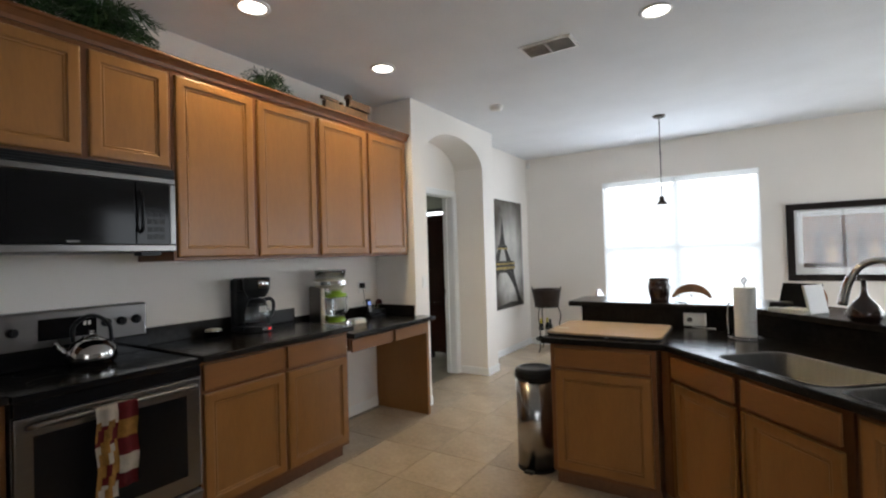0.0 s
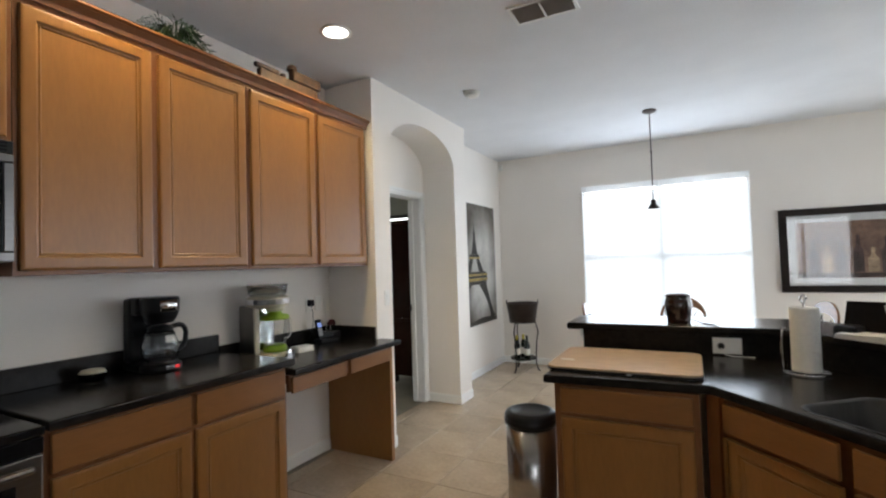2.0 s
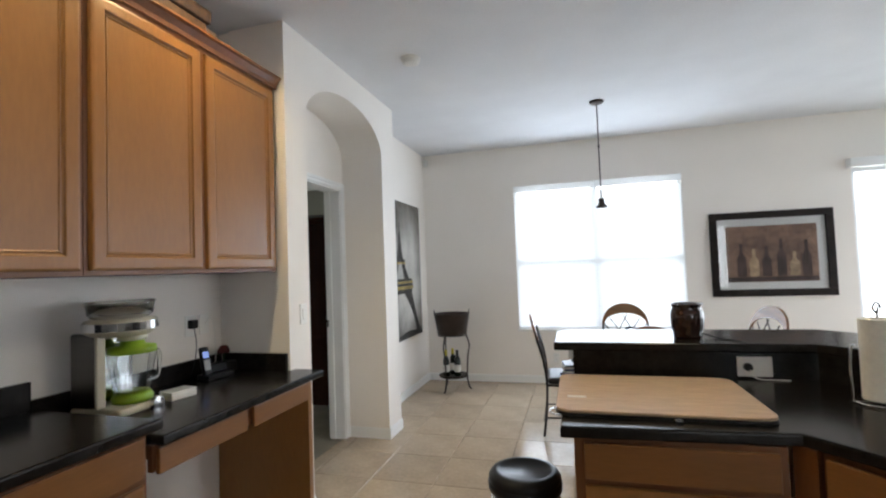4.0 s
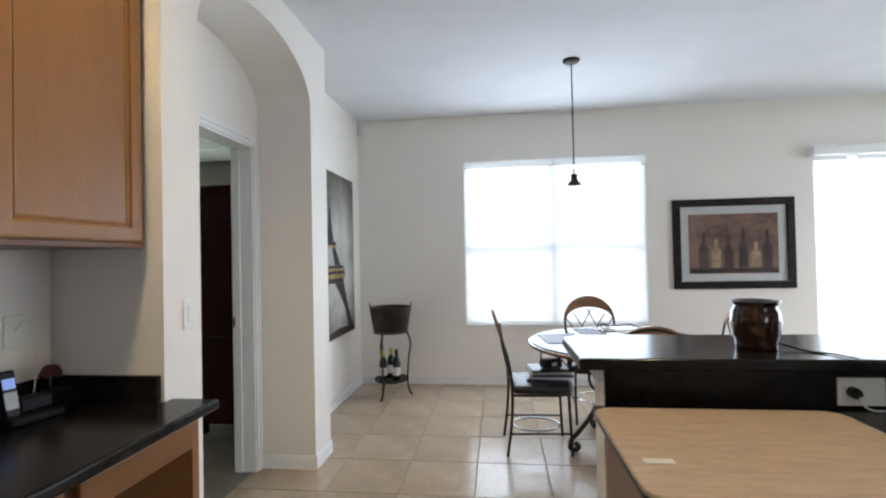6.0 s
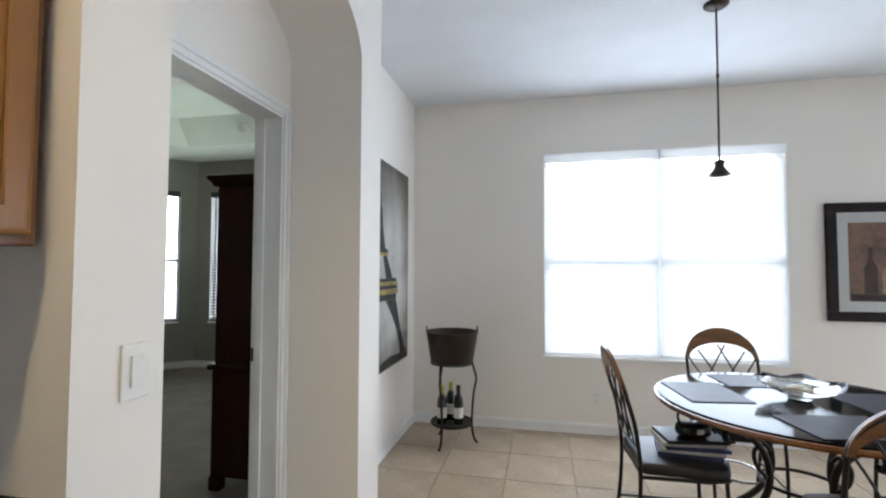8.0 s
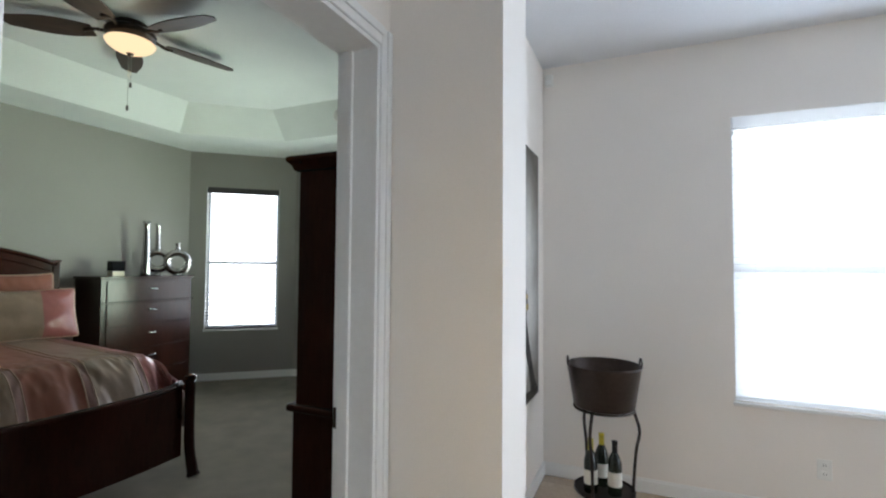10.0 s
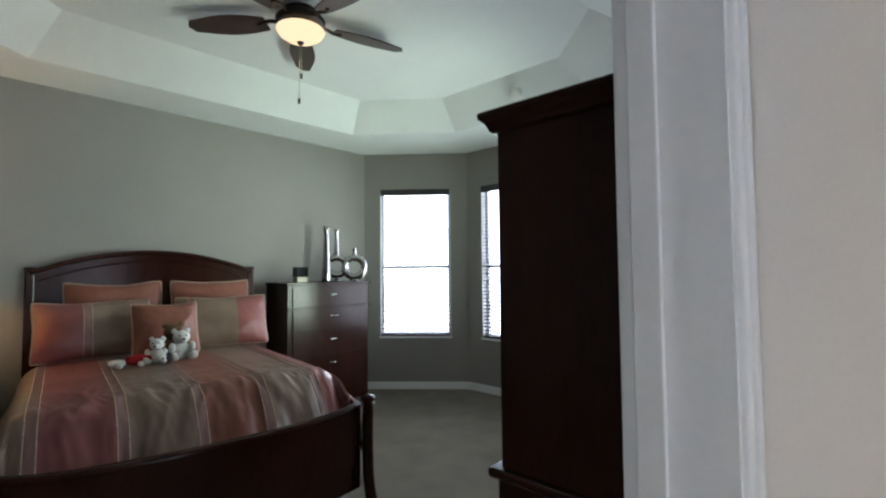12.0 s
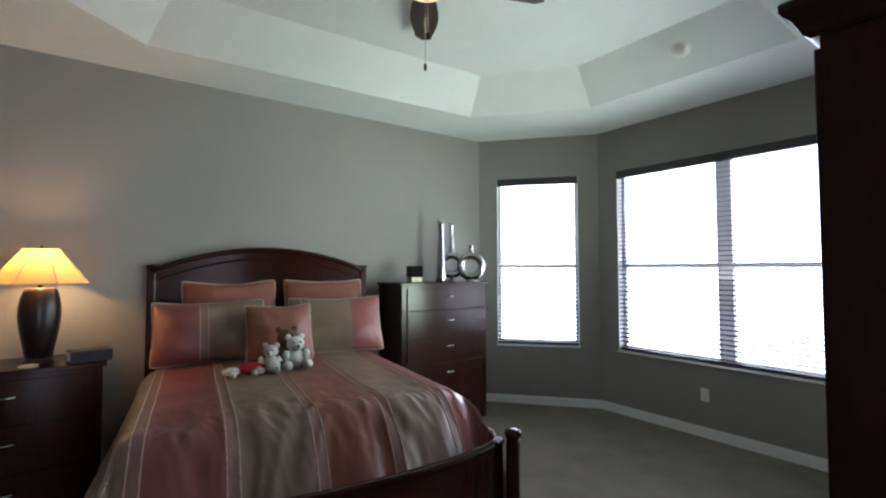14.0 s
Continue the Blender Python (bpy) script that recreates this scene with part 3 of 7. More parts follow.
window("window_4", CH2 @ pose(0.48, 0, 0), 0.88, BW[2], BW[3], "bedroom window behind the armoire with open dark blinds", "blind_dark", "blind_dark", slats=40, frame_mat="sash_frame", tilt=9, mid=1.50, post=0.062)


def slider():
    top = thing("door_2", SX0, YN, 0, 0, "glass sliding patio door with white vertical blinds", "sliding door", kind="structure")
    w = SX1 - SX0
    b = box(0, 0.05, 0.05, 0.12, 0, SZ1)
    box(w - 0.05, w, 0.05, 0.12, 0, SZ1, bm=b)
    box(0.05, w - 0.05, 0.05, 0.12, SZ1 - 0.05, SZ1, bm=b)
    box(0.05, w - 0.05, 0.05, 0.12, 0, 0.05, bm=b)
    part("door_frame", b, "vinyl_frame", top)
    part("stile", box(w / 2 - 0.035, w / 2 + 0.035, 0.055, 0.115, 0.05, SZ1 - 0.05, bevel=0.003), "vinyl_frame", top)
    for a, c in ((0.05, w / 2 - 0.035), (w / 2 + 0.035, w - 0.05)):
        p = part("pane", box(a + 0.001, c - 0.001, 0.08, 0.086, 0.051, SZ1 - 0.051), "pane_glass", top)
        p.visible_shadow = False
    part("valance", box(-0.045, w + 0.045, -0.1, -0.001, SZ1 - 0.02, SZ1 + 0.075, bevel=0.006), "trim_paint", top)
    for i in range(9):
        b = box(-0.043, 0.043, -0.001, 0.001, 0.03, SZ1 - 0.02)
        o = part("slat", b, "blind", top)
        o.matrix_local = pose(0.30 + i * 0.035 if i < 3 else 1.2 + i * 0.06, -0.05, 0, 0, 0, 74)
    return top


slider()
south = window("window_5", pose(4.5, YS, 0, 0, 0, 180), 2.2, 0.5, 2.5, "wide living-side window", "blind", "blind", lights=2, slats=30, tilt=0)

# ---- cabinets ----
FT = 0.019


def rect_rings(b, x0, x1, z0, z1, steps):
    """Rectangles nested one in another, each inset and set at its own depth."""
    rings = []
    for g, y in steps:
        rings.append([b.verts.new((x, y, z)) for x, z in ((x0 + g, z0 + g), (x1 - g, z0 + g), (x1 - g, z1 - g), (x0 + g, z1 - g))])
    for a, c in zip(rings, rings[1:]):
        for k in range(4):
            b.faces.new((a[k], a[(k + 1) % 4], c[(k + 1) % 4], c[k]))
    return rings


def panel_door(name, x0, x1, z0, z1, parent, rail=0.052, y=-FT):
    """A frame-and-panel door proud of the face frame, with a rounded rim and a bead round the panel."""
    b = bmesh.new()
    r = rect_rings(b, x0, x1, z0, z1, ((0.006, 0.0), (0.0, 0.0), (0.0, y + 0.007), (0.0025, y + 0.0028), (0.008, y + 0.0006), (0.013, y), (rail - 0.004, y), (rail, y + 0.0018), (rail, y + 0.006)))
    d = part(name, b, "maple", parent)
    b = bmesh.new()
    r = rect_rings(b, x0, x1, z0, z1, ((rail, y + 0.0062), (rail + 0.004, y + 0.0096), (rail + 0.008, y + 0.0104), (rail + 0.0105, y + 0.0080), (rail + 0.013, y + 0.0082), (rail + 0.017, y + 0.0116)))
    b.faces.new(r[-1])
    part("panel", b, "maple", d)
    return d


def slab_front(name, x0, x1, z0, z1, parent, y=-FT):
    return part(name, box(x0, x1, y, 0.0, z0, z1, bevel=0.005), "maple_h", parent)


def cabinet_body(w, h, depth, z0, parent, toe=0.0, stile=0.035):
    b = box(0, w, 0.0, depth, z0 + toe, h, bevel=0.0015)
    part("body", b, "maple_frame", parent)
    if toe:
        part("toe_kick", box(0.0, w, 0.07, depth, 0, toe + 0.002), "toe_kick", parent, "dark recessed toe kick")


XU = -1.735
UZ0, UZ1 = 1.45, 2.515


def upper(name, y0, y1, z0, label):
    t = thing(name, XU, y0, 0, 90, label, "cabinet", "upper kitchen cabinets")
    w = y1 - y0
    cabinet_body(w, UZ1, XU - XC - 0.002, z0, t)
    m = w / 2
    panel_door("door", 0.018, m - 0.016, z0 + 0.018, UZ1 - 0.03, t)
    panel_door("door", m + 0.016, w - 0.018, z0 + 0.018, UZ1 - 0.03, t)
    return t


upper("upper_cabinet", 2.602, 3.648, UZ0, "honey maple upper cabinet with two recessed-panel doors")
upper("upper_cabinet", 3.650, 4.742, UZ0, "honey maple upper cabinet with two recessed-panel doors")
upper("upper_cabinet", 1.79, 2.600, 1.945, "short honey maple cabinet above the microwave")
upper("upper_cabinet", 0.74, 1.788, UZ0, "honey maple upper cabinet beyond the microwave")

b = bmesh.new()
prof = ((0.0, 0.0), (0.012, 0.0), (0.016, 0.02), (0.034, 0.045), (0.046, 0.052), (0.046, 0.064), (0.0, 0.064))
ends = []
for y in (0.74, 4.76):
    ends.append([b.verts.new((XU + 0.001 + dx, y, UZ1 - 0.004 + dz)) for dx, dz in prof])
for i in range(len(prof)):
    j = (i + 1) % len(prof)
    b.faces.new((ends[0][i], ends[0][j], ends[1][j], ends[1][i]))
b.faces.new(ends[0][::-1])
b.faces.new(ends[1])
tagged(link("crown_moulding", b, "maple_frame"), "maple crown moulding along the upper cabinets", "moulding", kind="structure")
structure("trim_cabinet_top", box(XC + 0.002, XU, 0.74, 4.76, UZ1, UZ1 + 0.02), "maple_frame", "maple cabinet top board", "trim")

CZ, DZ = 0.948, 0.886
XF = -1.535


def base(name, y0, y1, label):
    t = thing(name, XF, y0, 0, 90, label, "cabinet", "base kitchen cabinets")
    w = y1 - y0
    cabinet_body(w, CZ - 0.04, XF - XC - 0.002, 0, t, toe=0.10)
    m = w / 2
    for a, c in ((0.02, m - 0.012), (m + 0.012, w - 0.02)):
        slab_front("drawer_front", a, c, 0.755, CZ - 0.055, t)
        panel_door("door", a, c, 0.125, 0.735, t)
    return t


base("base_cabinet", 2.612, 3.712, "honey maple base cabinet with two drawers and doors")
base("base_cabinet", 0.75, 1.842, "honey maple base cabinet beside the range")


def counter(name, poly, z, label, holes=(), edge=0.018):
    b = bmesh.new()
    loops = [poly, *holes]
    edges = []
    for lp in loops:
        vs = [b.verts.new((x, y, z)) for x, y in lp]
        edges += [b.edges.new((vs[i], vs[(i + 1) % len(vs)])) for i in range(len(vs))]
    bmesh.ops.triangle_fill(b, use_beauty=True, edges=edges)
    r = bmesh.ops.extrude_face_region(b, geom=list(b.faces))
    bmesh.ops.translate(b, vec=(0, 0, -0.038), verts=[v for v in r["geom"] if isinstance(v, bmesh.types.BMVert)])
    bmesh.ops.recalc_face_normals(b, faces=b.faces)
    sharp = [e for e in b.edges if len(e.link_faces) == 2 and e.calc_face_angle() > 0.5 and abs(e.verts[0].co.z - e.verts[1].co.z) < 1e-5]
    bmesh.ops.bevel(b, geom=sharp, offset=0.009, segments=3, profile=0.5, affect='EDGES')
    return tagged(link(name, b, "laminate"), label, "countertop")


counter("countertop", [(XC + 0.002, 2.612), (-1.485, 2.612), (-1.485, 3.735), (XC + 0.002, 3.735)], CZ, "dark speckled laminate countertop beside the range")
counter("countertop", [(XC + 0.002, 0.75), (-1.485, 0.75), (-1.485, 1.842), (XC + 0.002, 1.842)], CZ, "dark speckled laminate countertop beyond the range")
counter("desk_counter", [(XC + 0.002, 3.738), (-1.485, 3.738), (-1.485, 4.805), (XA + 0.003, 4.805), (XA + 0.003, 4.762), (XC + 0.002, 4.762)], DZ,
        "lower dark laminate desk top beside the arch")
for nm, a in (("backsplash", (XC + 0.001, XC + 0.021, 2.612, 3.735, CZ, CZ + 0.105)), ("backsplash", (XC + 0.001, XC + 0.021, 3.738, 4.742, DZ, DZ + 0.095)),
              ("backsplash", (XC + 0.022, XA - 0.01, 4.743, 4.762, DZ, DZ + 0.095)), ("backsplash", (XC + 0.001, XC + 0.021, 0.75, 1.842, CZ, CZ + 0.105))):
    tagged(link(nm, box(*a, bevel=0.003), "laminate"), "dark laminate backsplash strip against the wall", "backsplash")

t = thing("desk", XF, 3.736, 0, 90, "maple kneehole desk base with two apron drawers", "desk")
part("end_panel", box(0.985, 1.022, 0.0, XF - XC - 0.004, 0, DZ - 0.039, bevel=0.002), "maple", t)
part("apron", box(0, 0.984, 0.002, 0.022, 0.755, DZ - 0.039), "maple_frame", t)
part("apron", box(0, 0.984, 0.022, 0.30, 0.80, DZ - 0.039), "toe_kick", t)
slab_front("drawer_front", 0.012, 0.475, 0.745, DZ - 0.050, t)
slab_front("drawer_front", 0.515, 0.970, 0.745, DZ - 0.050, t)

# ---- range ----


def kitchen_range():
    y0, w = 1.850, 0.754
    xf = -1.50
    t = thing("range", xf, y0, 0, 90, "stainless electric range with black glass cooktop", "range")
    d = xf - XC - 0.004
    part("body", box(0.004, w - 0.004, 0.03, d, 0.09, 0.905, bevel=0.003), "steel", t)
    part("plinth", box(0.02, w - 0.02, 0.08, d, 0, 0.09), "black_plastic", t)
    cook = part("cooktop", box(0, w, -0.012, d, 0.906, 0.938, bevel=0.008), "black_gloss", t, "black ceramic glass cooktop")
    for cx, cy, r in ((0.2, 0.17, 0.1), (0.55, 0.17, 0.085), (0.2, 0.44, 0.075), (0.55, 0.44, 0.1)):
        b = bmesh.new()
        b2 = tube([(cx + r * math.cos(a), cy + r * math.sin(a), 0.9382) for a in np.linspace(0, 2 * math.pi, 40)[:-1]], 0.0009, 4, closed=True)
        merge(b, b2)
        part("burner_ring", b, "black_plastic", cook)
    bg = part("backguard", box(0, w, d - 0.085, d, 0.939, 1.215, bevel=0.012), "steel", t)
    part("panel", box(0.0, w, d - 0.088, d - 0.086, 0.94, 1.035), "black_gloss", bg)
    part("display", box(0.25, 0.50, d - 0.089, d - 0.084, 1.07, 1.175, bevel=0.003), "black_gloss", bg)
    for k in range(2):
        part("digit", box(0.44 + 0.02 * k, 0.452 + 0.02 * k, d - 0.0905, d - 0.0888, 1.125, 1.145), "label_paper", bg)
    for cx in (0.06, 0.15, 0.545, 0.62, 0.695):
        b = lathe(((0.0, 0.026), (0.017, 0.026), (0.022, 0.020), (0.024, 0.0)), 20)
        box(-0.004, 0.004, -0.02, 0.02, 0.02, 0.033, bevel=0.002, bm=b)
        o = part("knob", b, "black_plastic", bg, smooth=False)
        o.matrix_local = pose(cx, d - 0.087, 1.125, 90, 0, 0)
    door = part("oven_door", box(0.004, w - 0.004, -0.006, 0.028, 0.285, 0.845, bevel=0.008), "steel", t)
    part("window", box(0.065, w - 0.080, -0.0095, -0.004, 0.36, 0.765, bevel=0.002), "black_gloss", door, "dark oven window")
    part("top_band", box(0.004, w - 0.004, -0.008, 0.029, 0.848, 0.903, bevel=0.004), "black_gloss", t)
    b = tube(spline([(0.05, -0.004, 0.80), (0.055, -0.045, 0.812), (0.10, -0.052, 0.815), (w / 2, -0.056, 0.817), (w - 0.10, -0.052, 0.815), (w - 0.055, -0.045, 0.812), (w - 0.05, -0.004, 0.80)]), 0.012, 10)
    part("handle", b, "steel", door, smooth=True)
    dr = part("drawer", box(0.004, w - 0.004, -0.004, 0.028, 0.095, 0.27, bevel=0.006), "steel", t)
    part("grip", box(0.004, w - 0.004, -0.012, -0.003, 0.245, 0.262, bevel=0.003), "steel", dr)


kitchen_range()


def kettle():
    t = thing("kettle", -1.90, 2.27, 0.940, 245, "polished steel stovetop kettle with black handle", "kettle")
    part("body", lathe(((0.0, 0.0), (0.092, 0.0), (0.104, 0.010), (0.110, 0.040), (0.104, 0.078), (0.080, 0.112), (0.045, 0.130), (0.0, 0.134)), 32), "polished_steel", t, smooth=True)
    part("lid", lathe(((0.044, 0.132), (0.04, 0.14), (0.012, 0.146), (0.010, 0.158), (0.016, 0.166), (0.0, 0.17)), 20), "polished_steel", t, smooth=True)
    part("spout", tube(spline([(0.085, 0, 0.06), (0.12, 0, 0.085), (0.145, 0, 0.125)], 5), [0.024] * 4 + [0.018] * 3 + [0.013] * 4, 12), "polished_steel", t, smooth=True)
    part("handle", tube(spline([(0.075, 0, 0.118), (0.07, 0, 0.20), (0.0, 0, 0.245), (-0.07, 0, 0.20), (-0.085, 0, 0.11)], 6), 0.010, 8), "black_plastic", t, smooth=True)


kettle()


def towel():
    """Checked kitchen towel hung over the oven handle."""
    t = thing("kitchen_towel", -1.50, 2.10, 0, 90, "checked red, white and gold kitchen towel over oven handle", "towel")
    names = ("towel_white", "towel_red", "towel_yellow")
    for side, (x0, x1, zb, y) in enumerate(((0.0, 0.085, 0.43, -0.078), (0.080, 0.165, 0.46, -0.073))):
        b = bmesh.new()
        nx, nz = 8, 24
        g = [[b.verts.new((x0 + (x1 - x0) * i / nx + 0.004 * math.sin(j * 0.5), y + 0.006 * math.sin(i * 1.1 + side) - 0.004 * math.sin(j / nz * 3), 0.833 + (zb - 0.833) * j / nz))
              for i in range(nx + 1)] for j in range(nz + 1)]
        top = [b.verts.new((x0 + (x1 - x0) * i / nx, -0.056, 0.8345)) for i in range(nx + 1)]
        bk = [b.verts.new((x0 + (x1 - x0) * i / nx, -0.036, 0.79)) for i in range(nx + 1)]
        for i in range(nx):
            b.faces.new((g[0][i], g[0][i + 1], top[i + 1], top[i]))
            b.faces.new((top[i], top[i + 1], bk[i + 1], bk[i]))
            for j in range(nz):
                f = b.faces.new((g[j][i], g[j][i + 1], g[j + 1][i + 1], g[j + 1][i]))
                q = (j // 5)
                f.material_index = (2 if (j > 3 and (i + j // 3) % 5 < 3) else q % 2) if side == 0 else (1 if q % 2 == 0 else (0 if q == 3 else 2))
        r = bmesh.ops.solidify(b, geom=list(b.faces), thickness=0.003)
        part("fold", b, names, t, smooth=True)


towel()


def microwave():
    xf, y0, w = -1.69, 1.835, 0.755
    t = thing("microwave", xf, y0, 0, 90, "stainless over-range microwave with black door", "microwave")
    d = xf - XC - 0.004
    z0, z1 = 1.50, 1.942
    part("body", box(0, w, 0.012, d, z0, z1, bevel=0.004), "black_plastic", t)
    v = part("vent", box(0, w, -0.002, 0.013, 1.895, z1, bevel=0.003), "black_plastic", t)
    for k in range(3):
        part("louvre", box(0.02, w - 0.02, -0.006, -0.001, 1.903 + k * 0.013, 1.909 + k * 0.013), "black_gloss", v)
    b = box(0, w, -0.006, 0.012, 1.862, 1.893, bevel=0.004)
    part("band", b, "steel", t)
    part("band", box(0, w, -0.006, 0.012, z0 + 0.002, 1.537, bevel=0.004), "steel", t)
    part("band", box(w - 0.03, w, -0.006, 0.012, 1.538, 1.861, bevel=0.004), "steel", t)
    door = part("door", box(0, 0.555, -0.008, 0.012, 1.538, 1.861, bevel=0.004), "black_gloss", t)
    part("window", box(0.06, 0.48, -0.0095, -0.007, 1.575, 1.825, bevel=0.001), "black_gloss", door)
    part("emblem", box(0.265, 0.315, -0.0098, -0.0085, 1.548, 1.556), "steel", door)
    part("handle", tube(spline([(0.575, -0.006, 1.60), (0.575, -0.035, 1.62), (0.575, -0.04, 1.70), (0.575, -0.035, 1.79), (0.575, -0.006, 1.81)], 5), 0.009, 8), "black_gloss", door, smooth=True)
    pn = part("control_panel", box(0.558, w - 0.031, -0.007, 0.012, 1.538, 1.861, bevel=0.003), "black_gloss", t)
    for i in range(3):
        for j in range(4):
            part("button", box(0.61 + i * 0.032, 0.634 + i * 0.032, -0.0085, -0.006, 1.565 + j * 0.04, 1.590 + j * 0.04, bevel=0.002), "black_plastic", pn)
    part("light_housing", box(0.60, 0.70, 0.04, 0.12, z0 - 0.018, z0 + 0.001, bevel=0.003), "black_plastic", t)


microwave()

# ---- things on the counter ----


def coffee_maker():
    t = thing("coffee_maker", -2.005, 3.275, CZ, 90, "black drip coffee maker with glass carafe", "coffee maker")
    t.scale = (1.0, 1.0, 1.13)
    cx, cy = 0.0, -0.050
    b = box(-0.095, 0.095, -0.02, 0.12, 0, 0.034, bevel=0.010)
    merge(b, lathe(((0.0, 0.0), (0.092, 0.0), (0.096, 0.008), (0.094, 0.026), (0.084, 0.034), (0.0, 0.034)), 36), pose(cx, cy, 0))
    part("base", b, "black_plastic", t)
    part("tower", box(-0.095, 0.095, 0.048, 0.12, 0.033, 0.325, bevel=0.016, seg=3), "black_plastic", t)
    b = lathe(((0.0, 0.212), (0.060, 0.212), (0.074, 0.232), (0.086, 0.262), (0.090, 0.318), (0.084, 0.330), (0.0, 0.334)), 36)
    merge(b, box(-0.088, 0.088, 0.0, 0.105, 0.250, 0.329, bevel=0.012), pose(0, 0.050, 0))
    h = part("brew_head", b, "black_plastic", t)
    h.location = (cx, cy, 0)
    b = bmesh.new()
    cols = []
    for i in range(11):
        a = radians(-120 + 6 * i)
        cols.append([b.verts.new((r * math.cos(a), r * math.sin(a), z)) for r, z in ((0.089, 0.266), (0.0925, 0.316), (0.0935, 0.316), (0.090, 0.266))])
    for p, q in zip(cols, cols[1:]):
        for k in range(4):
            b.faces.new((p[k], q[k], q[(k + 1) % 4], p[(k + 1) % 4]))
    b.faces.new(cols[0])
    b.faces.new(cols[-1][::-1])
    part("badge", b, "chrome", h, "curved chrome badge", smooth=True)
    c = part("carafe", lathe(((0.060, 0.040), (0.078, 0.052), (0.086, 0.085), (0.082, 0.125), (0.064, 0.165), (0.056, 0.180), (0.054, 0.180), (0.061, 0.165), (0.079, 0.125), (0.083, 0.085), (0.075, 0.055), (0.058, 0.043)), 32, cap=False), "clear_glass", t, smooth=True)
    c.location = (cx, cy, 0)
    part("lid", lathe(((0.0, 0.203), (0.035, 0.202), (0.058, 0.192), (0.059, 0.176), (0.0, 0.175)), 28), "black_plastic", c, smooth=True)
    part("handle", tube(spline([(0.052, 0, 0.188), (0.108, 0, 0.192), (0.136, 0, 0.160), (0.126, 0, 0.100), (0.084, 0, 0.075)], 6), 0.012, 8), "black_plastic", c, smooth=True)
    part("band", lathe(((0.0660, 0.158), (0.0690, 0.158), (0.0655, 0.168), (0.0625, 0.168)), 32, cap=False), "black_plastic", c)
    part("warmer_plate", lathe(((0.0, 0.0385), (0.074, 0.0385), (0.080, 0.0345), (0.0, 0.0345)), 28), "steel", t).location = (cx, cy, 0)
    part("switch", box(0.018, 0.042, -0.146, -0.134, 0.011, 0.024, bevel=0.003), "red_lens", t, "glowing red switch")
    part("panel", box(-0.030, 0.012, -0.1475, -0.136, 0.009, 0.026, bevel=0.002), "chrome", t)


coffee_maker()


def drink_maker():
    t = thing("blender", -1.955, 3.97, DZ, 90, "frozen drink maker with lime jar and steel body", "blender")
    t.scale = (1.1, 1.1, 1.1)
    part("base", box(-0.10, 0.10, -0.11, 0.13, 0, 0.028, bevel=0.010), "cream_plastic", t)
    part("tower", box(-0.10, -0.062, 0.0, 0.13, 0.026, 0.30, bevel=0.010), "steel", t)
    part("tower_trim", box(-0.104, -0.070, -0.012, 0.004, 0.028, 0.292, bevel=0.005), "cream_plastic", t)
    part("tower", box(-0.055, 0.10, 0.07, 0.13, 0.026, 0.30, bevel=0.008), "steel", t)
    h = part("shaver_head", lathe(((0.0, 0.285), (0.095, 0.285), (0.118, 0.30), (0.122, 0.325), (0.118, 0.345), (0.10, 0.352), (0.0, 0.352)), 32), "cream_plastic", t, smooth=True)
    part("band", lathe(((0.1225, 0.308), (0.1245, 0.308), (0.1245, 0.338), (0.1225, 0.338)), 32, cap=False), "chrome", h)
    part("chute", box(0.09, 0.13, -0.04, 0.04, 0.30, 0.345, bevel=0.006), "chrome", h)
    part("ice_hopper", lathe(((0.092, 0.353), (0.108, 0.365), (0.112, 0.405), (0.112, 0.412), (0.109, 0.412), (0.105, 0.368), (0.089, 0.356)), 32, cap=False), "clear_glass", t, smooth=True)
    part("hopper_lid", lathe(((0.0, 0.420), (0.106, 0.420), (0.117, 0.416), (0.117, 0.410), (0.0, 0.409)), 32), "clear_glass", t, smooth=True)
    j = part("jar", lathe(((0.060, 0.062), (0.084, 0.20), (0.086, 0.215), (0.0825, 0.215), (0.080, 0.20), (0.056, 0.065)), 12, cap=False), "clear_glass", t)
    j.location = (0.03, -0.02, 0)
    part("jar_base", lathe(((0.0, 0.028), (0.068, 0.028), (0.070, 0.045), (0.058, 0.066), (0.0, 0.066)), 28), "lime", j, "lime green jar collar", smooth=True)
    part("lid", lathe(((0.0, 0.262), (0.04, 0.262), (0.044, 0.245), (0.082, 0.238), (0.084, 0.214), (0.0, 0.213)), 28), "lime", j, "lime green lid", smooth=True)
    part("collar", lathe(((0.0, 0.284), (0.052, 0.284), (0.05, 0.262), (0.0, 0.262)), 24), "cream_plastic", j, smooth=True)
    part("handle", tube(spline([(0.075, 0, 0.205), (0.118, 0, 0.20), (0.122, 0, 0.15), (0.11, 0, 0.10), (0.062, 0, 0.095)], 6), 0.008, 8), "clear_glass", j, smooth=True)
    part("dial", lathe(((0.0, 0.02), (0.026, 0.018), (0.028, 0.0), (0.0, 0.0)), 24), "chrome", t).matrix_local = pose(0.05, -0.112, 0.016, 90, 0, 0)
    part("front_trim", box(-0.055, 0.10, 0.062, 0.07, 0.03, 0.28, bevel=0.002), "chrome", t)


drink_maker()


